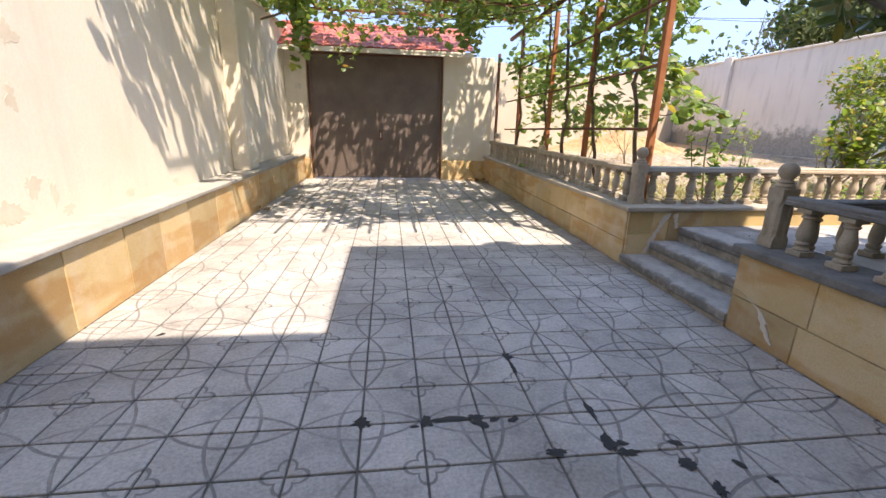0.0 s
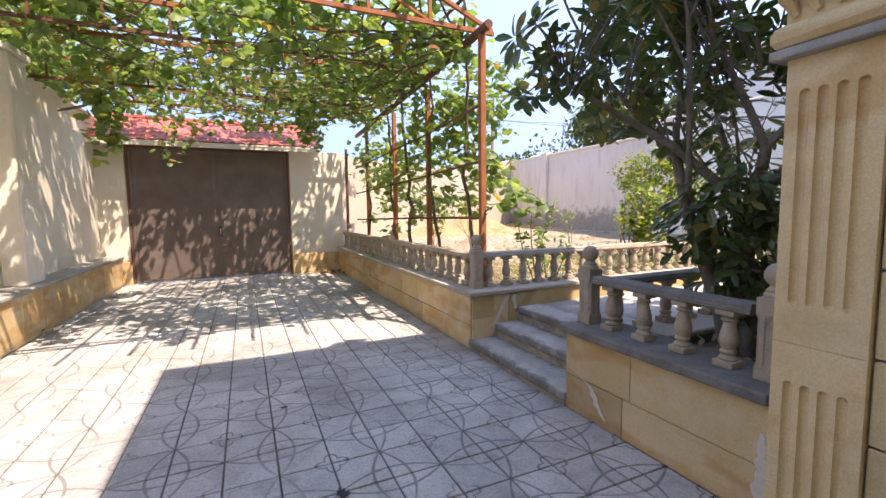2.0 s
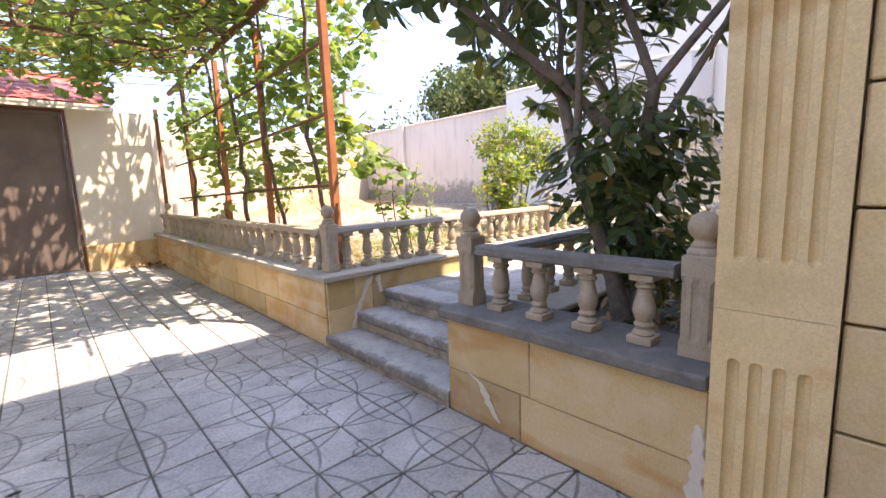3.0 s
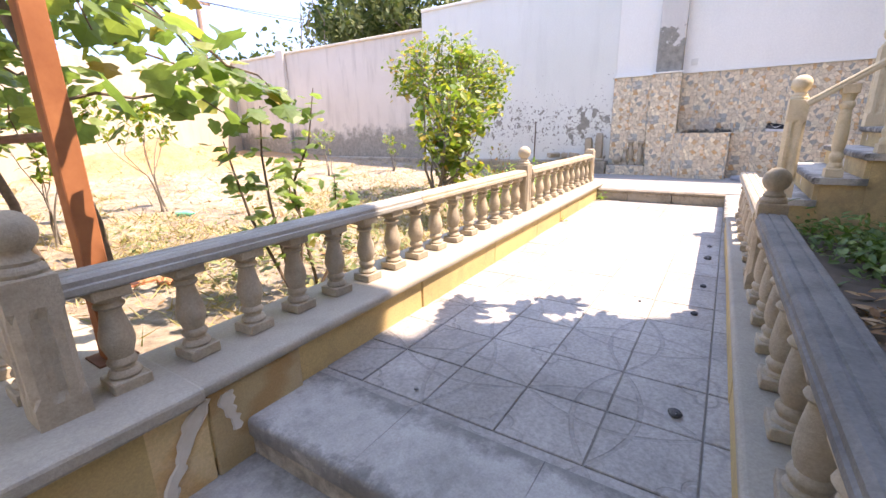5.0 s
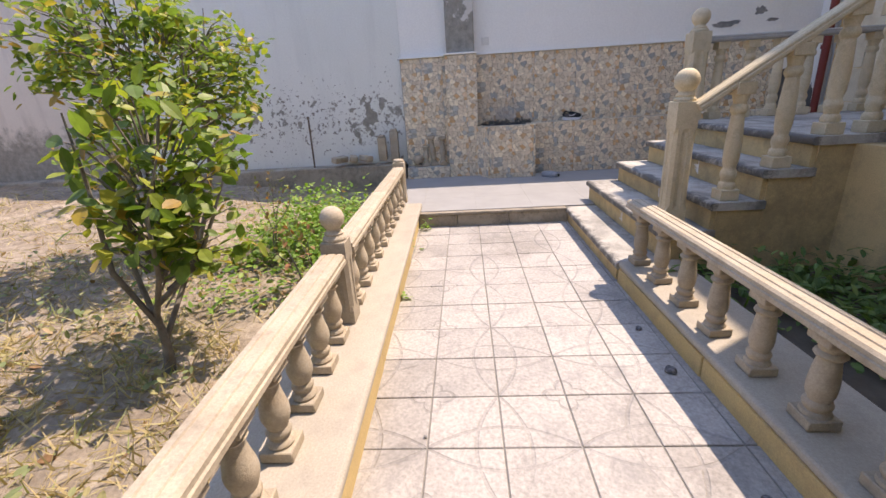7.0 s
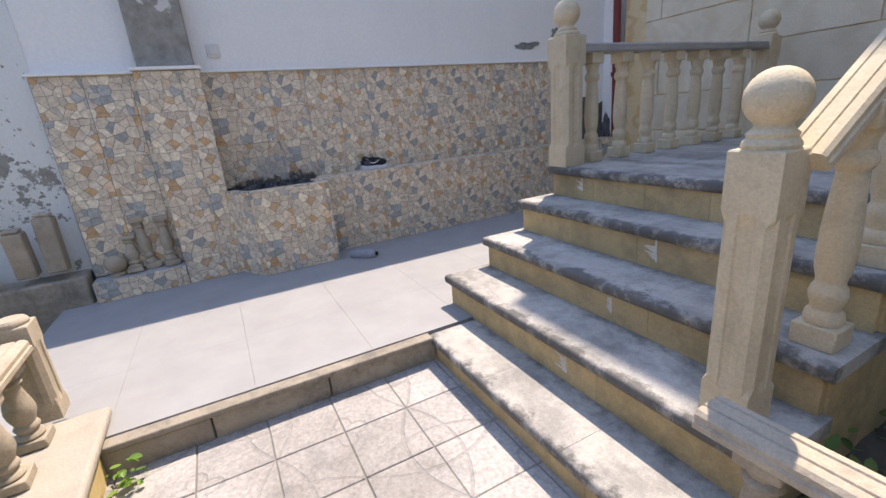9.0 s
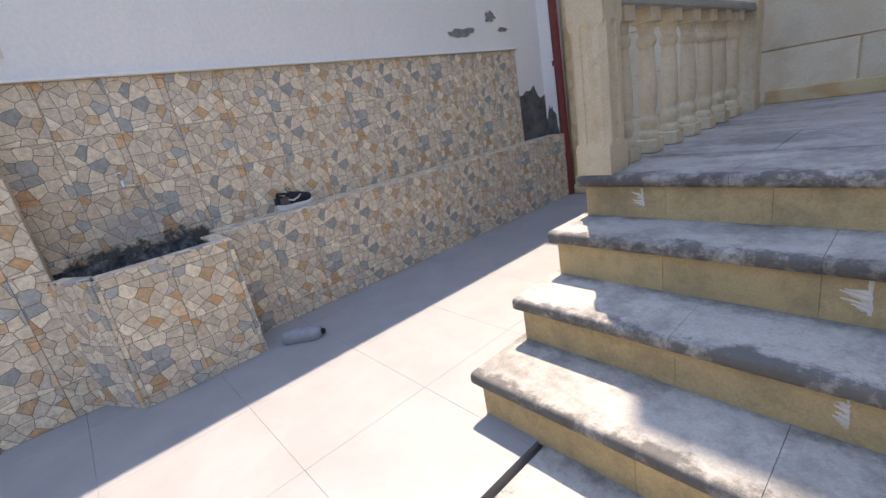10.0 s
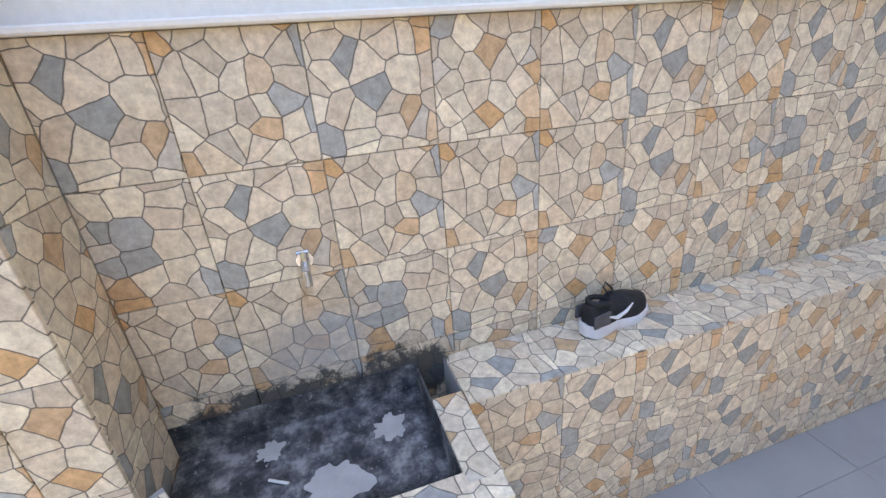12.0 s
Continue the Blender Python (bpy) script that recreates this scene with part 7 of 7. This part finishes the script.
for i, (y, z, w, h) in enumerate(((4.16, 1.52, 0.06, 0.10), (4.24, 1.92, 0.10, 0.09), (4.15, 0.93, 0.10, 0.10), (4.33, 0.86, 0.05, 0.12), (3.92, 0.79, 0.16, 0.11), (4.46, 0.72, 0.10, 0.06), (5.3, 0.72, 0.14, 0.05), (6.2, 0.71, 0.10, 0.04), (3.6, 1.3, 0.12, 0.2))):
    flake("plaster_flake", "patch where the cream paint flaked off", "wall patch", (-2.8605, y, z), w, h, 40 + i, M_FLAKE, -90, 0.002, 0.8)
for i, (x, y, z, w, h) in enumerate(((7.59, 2.7165, 1.045, 0.022, 0.055), (7.59, 3.0115, 0.86, 0.013, 0.055), (7.57, 3.3115, 0.66, 0.022, 0.05), (8.34, 2.4465, 1.25, 0.02, 0.04))):
    trowel_marks("pale repair mortar on the stair riser", x, y, z, w, h, 60 + i)
peeled("peeled_patch", 1.05, 2.42, 0.26, 0.055, 3, M_BARERENDER, "patch of grey render where paint fell off")
peeled("peeled_patch", 0.62, 2.56, 0.10, 0.07, 5, M_BARERENDER, "patch of grey render where paint fell off")
peeled("peeled_patch", 0.45, 2.44, 0.10, 0.03, 7, M_BARERENDER, "patch of grey render where paint fell off")
flake("damp_patch", "black damp patch on the wall beside the tiles", "wall patch", (10.5985, 0.02, 1.40), 0.62, 0.55, 8, M_DAMP, 90, 0.002, 0.35)
flake("damp_patch", "black damp patch on the wall end behind the downpipe", "wall patch", (10.53, -0.1752, 1.20), 0.13, 0.50, 9, M_DAMP, 0, 0.002, 0.35)

# ---------------------------------------------------------------- shoe and insole
shoe = thing("shoe", "black and grey running shoe with white sole on the bench", "shoe", pose(10.492, 3.195, BZ + 0.002, 0, 0, -79) @ Matrix.Diagonal((0.92, 1.0, 1.08, 1.0)))
# the sole: local x from heel to toe


def sole_outline(t):
    return 0.036 + 0.011 * math.sin(math.pi * t) - 0.012 * math.exp(-((t - 0.42) / 0.16) ** 2) + 0.006 * math.exp(-((t - 0.72) / 0.18) ** 2)


def loft(sections, seg):
    bm = bmesh.new()
    rings = [[bm.verts.new(p) for p in s] for s in sections]
    for a1, b1 in zip(rings, rings[1:]):
        for k in range(seg):
            bm.faces.new((a1[k], a1[(k + 1) % seg], b1[(k + 1) % seg], b1[k]))
    bm.faces.new(list(reversed(rings[0])))
    bm.faces.new(rings[-1])
    bmesh.ops.recalc_face_normals(bm, faces=bm.faces)
    return bm


sec = []
for i in range(15):
    t = i / 14
    w = sole_outline(t) * (1.0 if 0 < i < 14 else 0.45)
    x = -0.02 + 0.30 * t
    lift = 0.022 * max(0, (t - 0.72) / 0.28) ** 2 + 0.006 * max(0, (0.12 - t) / 0.12)
    hh = 0.040 - 0.014 * t
    sec.append([(x, -w, lift), (x, -w - 0.004, lift + hh * 0.6), (x, -w + 0.002, lift + hh), (x, w - 0.002, lift + hh), (x, w + 0.004, lift + hh * 0.6), (x, w, lift)])
shade(part("sole", loft(sec, 6), M_SHOEWHITE, shoe, "thick white foam sole"), 50)
sec = []
for i in range(13):
    t = i / 12
    w = sole_outline(t) * (0.95 if 0 < i < 12 else 0.5)
    x = -0.012 + 0.285 * t
    lift = 0.040 - 0.012 * t + 0.020 * max(0, (t - 0.72) / 0.28) ** 2
    top = 0.055 * (1 - t) ** 0.8 + 0.040 - 0.018 * max(0, t - 0.8) * 5
    if t < 0.34:
        top = 0.058 + 0.012 * math.cos(t * 14)
    wt = w * (0.75 if t < 0.5 else 0.75 - 0.35 * (t - 0.5))
    sec.append([(x, -w, lift - 0.004), (x, -w * 0.98, lift + top * 0.5), (x, -wt * 0.75, lift + top), (x, wt * 0.75, lift + top), (x, w * 0.98, lift + top * 0.5), (x, w, lift - 0.004)])
shade(part("upper", loft(sec, 6), M_RUBBER, shoe, "black mesh upper"), 70)
part("collar", tube([(0.0 + 0.045 + 0.045 * math.cos(t), 0.028 * math.sin(t), 0.106 - 0.008 * math.cos(t)) for t in [k * math.pi / 8 for k in range(17)]], 0.008, 8), M_RUBBER, shoe)
part("heel_panel", box(-0.016, 0.06, -0.045, -0.036, 0.042, 0.085, 0.004, 2), M_SHOEGREY, shoe, "grey suede heel panel")
part("heel_panel", box(-0.016, 0.06, 0.036, 0.045, 0.042, 0.085, 0.004, 2), M_SHOEGREY, shoe, "grey suede heel panel")
for s in (-1, 1):
    part("side_stripe", tube([(0.05, s * 0.044, 0.068), (0.085, s * 0.047, 0.056), (0.13, s * 0.048, 0.066), (0.165, s * 0.044, 0.082)], [0.003, 0.006, 0.005, 0.002], 6), M_SHOEWHITE, shoe, "white side stripe")
for k in range(5):
    part("lace", tube([(0.10 + k * 0.024, -0.024, 0.098 - k * 0.009), (0.112 + k * 0.024, 0, 0.108 - k * 0.009), (0.10 + k * 0.024, 0.024, 0.098 - k * 0.009)], 0.0035, 6), M_RUBBER, shoe)
part("lace_loop", tube([(0.10, 0.0, 0.106), (0.09, 0.02, 0.13), (0.11, 0.03, 0.138), (0.125, 0.01, 0.118), (0.11, 0.0, 0.108)], 0.003, 6), M_RUBBER, shoe)

other = thing("fallen_shoe", "grey shoe lying sole-up on the terrace tiles", "shoe", pose(10.07, 3.57, PZ + 0.003, 0, 0, -128) @ Matrix.Diagonal((0.9, 1.1, 1.3, 1.0)))
sec = []
for i in range(13):
    t = i / 12
    w = sole_outline(t) * (1.06 if 0 < i < 12 else 0.55)
    x = 0.27 * t
    z = 0.045 + 0.014 * math.sin(math.pi * t)
    sec.append([(x, -w * 0.8, 0.0), (x, -w, 0.02), (x, -w * 0.9, z - 0.012), (x, -w * 0.5, z), (x, w * 0.5, z), (x, w * 0.9, z - 0.012), (x, w, 0.02), (x, w * 0.8, 0.0)])
shade(part("sole", loft(sec, 8), M_GREYFELT, other), 60)
part("pull_tab", box(0.265, 0.295, -0.012, 0.012, 0.010, 0.035, 0.004), M_RUBBER, other, "black heel tab")

# ---------------------------------------------------------------- garden odds and ends
o = part("plastic_bottle", lathe([(0.03, 0), (0.034, 0.02), (0.034, 0.14), (0.012, 0.19), (0.012, 0.21)], 14), M_BOTTLE, m=pose(4.47, 9.1, ground_height(4.47, 9.1) + 0.03, 90, 0, 40))
tagged(o, "flattened green plastic bottle on the soil", "bottle")
for x, y, a in ((3.15, 7.0, 20), (3.3, 6.9, 70), (2.95, 7.25, -20)):
    o = part("roof_tile_shard", box(-0.12, 0.12, -0.05, 0.05, 0, 0.02, 0.004), M_ORANGEPIPE, m=pose(x, y, ground_height(x, y) + 0.005, 6, 4, a))
    tagged(o, "broken terracotta shard lying on the soil", "shard", "terracotta shards")
# white repair smears on the clad walls
def smear(label, face, fixed, pts, seed):
    """A ragged trowelled ribbon on an upright face. face 'w' looks to -x (points are y, z), 's' to -y (points are x, z)."""
    bm = bmesh.new()
    rows_ = []
    n = 10 * (len(pts) - 1)
    for i in range(n + 1):
        t = i / 10
        k = min(int(t), len(pts) - 2)
        f = t - k
        u, z, w = (pts[k][c] * (1 - f) + pts[k + 1][c] * f for c in range(3))
        a = w * (1 + 0.8 * noise.noise((i * 0.37, seed, 0.5))) * (0.3 if i in (0, n) else 1)
        b = w * (1 + 0.8 * noise.noise((i * 0.37, seed, 7.5))) * (0.3 if i in (0, n) else 1)
        row = []
        for off, out in ((-a, 0.0), (-a * 0.7, 0.005), (b * 0.7, 0.005), (b, 0.0)):
            row.append(bm.verts.new((fixed - out, u + off, z + off * 0.25) if face == "w" else (u + off, fixed - out, z + off * 0.25)))
        rows_.append(row)
    for p, q in zip(rows_, rows_[1:]):
        for k in range(3):
            bm.faces.new((p[k], p[k + 1], q[k + 1], q[k]))
    bmesh.ops.recalc_face_normals(bm, faces=bm.faces)
    tagged(part("mortar_smear", bm, M_MORTAR), label, "mortar patch", kind="structure")


smear("rough pale repair mortar on the planter wall", "w", 2.087, [(3.50, 0.33, 0.022), (3.36, 0.29, 0.028), (3.26, 0.25, 0.03), (3.19, 0.13, 0.032), (3.13, 0.06, 0.02)], 1)
smear("rough pale repair mortar beside the pilaster", "w", 2.087, [(2.16, 0.44, 0.02), (2.15, 0.30, 0.03), (2.16, 0.15, 0.028), (2.15, 0.02, 0.03)], 2)
smear("rough pale repair mortar beside the steps", "s", 5.024, [(2.55, 0.57, 0.04), (2.47, 0.42, 0.03), (2.40, 0.30, 0.034), (2.34, 0.12, 0.028)], 3)
smear("rough pale repair mortar beside the steps", "s", 5.024, [(2.62, 0.56, 0.03), (2.64, 0.47, 0.02), (2.66, 0.40, 0.015)], 4)
# dirt spots and leaves on the courtyard
rd = random.Random(12)
for x, y, w, d in ((-0.555, 2.67, 0.05, 0.05), (-0.24, 2.655, 0.04, 0.05), (-0.12, 2.66, 0.13, 0.022), (0.01, 2.665, 0.05, 0.025), (0.33, 2.39, 0.05, 0.04), (0.61, 2.43, 0.045, 0.07),
                   (0.66, 2.36, 0.06, 0.03), (0.89, 2.27, 0.045, 0.05), (0.93, 2.13, 0.035, 0.05), (0.325, 3.23, 0.03, 0.06), (0.33, 3.10, 0.014, 0.10), (0.62, 2.66, 0.02, 0.09)):
    bm = bmesh.new()
    ring = [bm.verts.new((w * rd.uniform(0.45, 1.15) * math.cos(t), d * rd.uniform(0.45, 1.15) * math.sin(t), 0.0)) for t in [k * math.pi / 13 for k in range(26)]]
    top = bm.verts.new((0, 0, 0.002))
    for k in range(26):
        bm.faces.new((ring[k], ring[(k + 1) % 26], top))
    tagged(part("oil_stain", bm, M_WIRE, m=pose(x, y, 0.0035)), "black oily stain in the paver joint", "stain", "dirt crumbs", "structure")
for x, y, s in ((0.34, 3.22, 0.03), (-0.30, 2.62, 0.022), (0.02, 2.62, 0.05), (0.10, 2.64, 0.03), (0.20, 2.63, 0.035), (0.66, 2.42, 0.03), (0.92, 2.40, 0.035), (1.12, 2.25, 0.03), (1.2, 2.15, 0.025), (0.13, 4.46, 0.03), (-0.25, 4.12, 0.014), (-1.95, 3.7, 0.03)):
    bm = bmesh.new()
    ring = [bm.verts.new((s * rd.uniform(0.6, 1.3) * math.cos(t), s * 0.6 * rd.uniform(0.6, 1.3) * math.sin(t), 0.0015)) for t in [k * math.pi / 6 for k in range(12)]]
    top = bm.verts.new((0, 0, 0.006))
    for k in range(12):
        bm.faces.new((ring[k], ring[(k + 1) % 12], top))
    tagged(part("dirt_crumb", bm, M_WIRE, m=pose(x, y, 0.0015, 0, 0, rd.uniform(0, 180))), "dark crumb of dirt on the pavers", "dirt", "dirt crumbs")
for x, y, s in ((4.5, 3.72, 0.03), (5.0, 3.70, 0.03), (5.7, 3.70, 0.045), (6.1, 3.70, 0.03), (4.55, 4.0, 0.016), (5.3, 4.85, 0.014), (3.5, 3.72, 0.04), (3.15, 4.6, 0.016)):
    bm = bmesh.new()
    bmesh.ops.create_icosphere(bm, subdivisions=2, radius=s * 0.6)
    for v in bm.verts:
        v.co *= 1 + 0.35 * noise.noise(v.co * 40 + Vector((x, y, 0)))
        v.co.z *= 0.6
    tagged(part("clod", bm, M_BASIN, m=pose(x, y, 0.418 + s * 0.2)), "dark crumbling clod beside the kerb", "dirt", "dirt crumbs")

# ---------------------------------------------------------------- stone facing, pavers and tiles
clad_wall("cladding_west", "ochre sandstone slabs on the low wall", (-2.53, 1.2, 0.0), 11.08, [0.573], M_SAND, rng, 90, wmin=0.55, wmax=0.75)
clad_wall("cladding_east", "ochre sandstone slabs facing the low wall", (2.12, 12.18, 0.0), 7.13, [0.26, 0.323], M_SAND, rng, -90, wmin=0.5, wmax=0.8)
clad_wall("cladding_bed", "ochre sandstone slabs facing the planter wall", (2.12, 3.53, 0.0), 1.40, [0.27, 0.313], M_SAND, rng, -90, wmin=0.5, wmax=0.75)
clad_wall("cladding_stair_side", "sandstone slabs beside the entrance steps", (2.10, 5.05, 0.0), 0.85, [0.583], M_SAND, rng, 0, thick=0.022, wmin=0.35, wmax=0.6)
cl = clad_wall("cladding_ramp_north", "ochre stone kerb facing along the ramp", (2.1, 5.05, 0.33), 6.2, [0.253], M_CURBSTAIN, rng, TL, thick=0.028, wmin=0.7, wmax=1.1)
cl = clad_wall("cladding_ramp_south", "ochre stone kerb facing along the ramp", (6.76, 3.575, 0.33), 4.25, [0.194], M_CURBSTAIN, rng, 180 + TR, thick=0.028, wmin=0.7, wmax=1.1)
clad_wall("cladding_platform", "grey-brown stone blocks along the terrace edge", (8.335, 5.20, 0.33), 1.60, [0.205], M_PLATSTONE, rng, -90, thick=0.03, wmin=0.38, wmax=0.55)
structure("platform_lip", box(8.285, 8.36, 3.62, 5.60, 0.536, 0.566, 0.008, 2), M_PLATSTONE, "thin dark stone lip of the terrace", "trim")

terrace = thing("terrace_tiles", "pale matt stoneware tiles of the terrace", "floor tiles", kind="structure")
tm = chamfer_mesh("tile", 0.5992, 0.5992, 0.027, 0.0006)
for i in range(4):
    for j in range(10):
        x, y = 8.36 + 0.3 + i * 0.6, -0.25 + 0.3 + j * 0.6
        if x - 0.3 < 10.35 and y - 0.3 < 5.5:
            if x + 0.3 > 10.62:
                part("tile", chamfer_mesh("tile", 0.437, 0.597, 0.027, 0.002), M_WHITETILE, terrace, m=pose(x - 0.08, y, 0.545))
            else:
                part("tile", tm, M_WHITETILE, terrace, m=pose(x, y, 0.545))

ramp_floor = thing("ramp_pavers", "grey patterned concrete pavers on the ramp", "pavers", kind="structure")
rmesh = chamfer_mesh("paver", 0.307 - 0.006, 0.303 - 0.006, 0.03, 0.003)
for i in range(-1, 17):
    for j in range(-4, 3):
        x, y = 3.40 + (i + 0.5) * 0.307, 4.535 + (j + 0.5) * 0.303
        if 3.05 < x - 0.14 and x + 0.15 < 8.36 and 3.3 < y < 5.4:
            part("paver", rmesh, M_RAMPPAVER, ramp_floor, m=pose(x, y, 0.385 + rng.uniform(-0.0015, 0.0015), rng.uniform(-0.25, 0.25), rng.uniform(-0.25, 0.25), 0))
part("edge_paver", box(3.052, 3.09, 3.5, 5.3, 0.36, 0.413), M_RAMPPAVER, ramp_floor)

court = thing("courtyard_pavers", "grey patterned concrete pavers of the courtyard", "pavers", kind="structure")
pm = chamfer_mesh("paver", 0.2945 - 0.011, 0.2945 - 0.011, 0.03, 0.004)
near, rest = [], []
for i in range(-9, 10):
    for j in range(-14, 32):
        x, y = -0.555 + (i + 0.5) * 0.2945, 3.25 + (j + 0.5) * 0.2945
        if -2.72 < x < 2.26 and -0.5 < y < 12.35:
            (near if 1.4 < y < 6.3 else rest).append((x, y))
for x, y in near:
    part("paver", pm, M_PAVER, court, m=pose(x, y, -0.03 + rng.uniform(-0.0015, 0.0015), rng.uniform(-0.25, 0.25), rng.uniform(-0.25, 0.25), 0))
vs, fs = [], []
base = [tuple(v.co) for v in pm.vertices]
for k, (x, y) in enumerate(rest):
    dz = rng.uniform(-0.0015, 0.0015)
    vs += [(a + x, b + y, c - 0.03 + dz) for a, b, c in base]
    fs += [tuple(i + k * len(base) for i in p.vertices) for p in pm.polygons]
me = bpy.data.meshes.new("far_pavers")
me.from_pydata(vs, [], fs)
tagged(part("far_pavers", me, M_PAVER, court), kind="stuff")
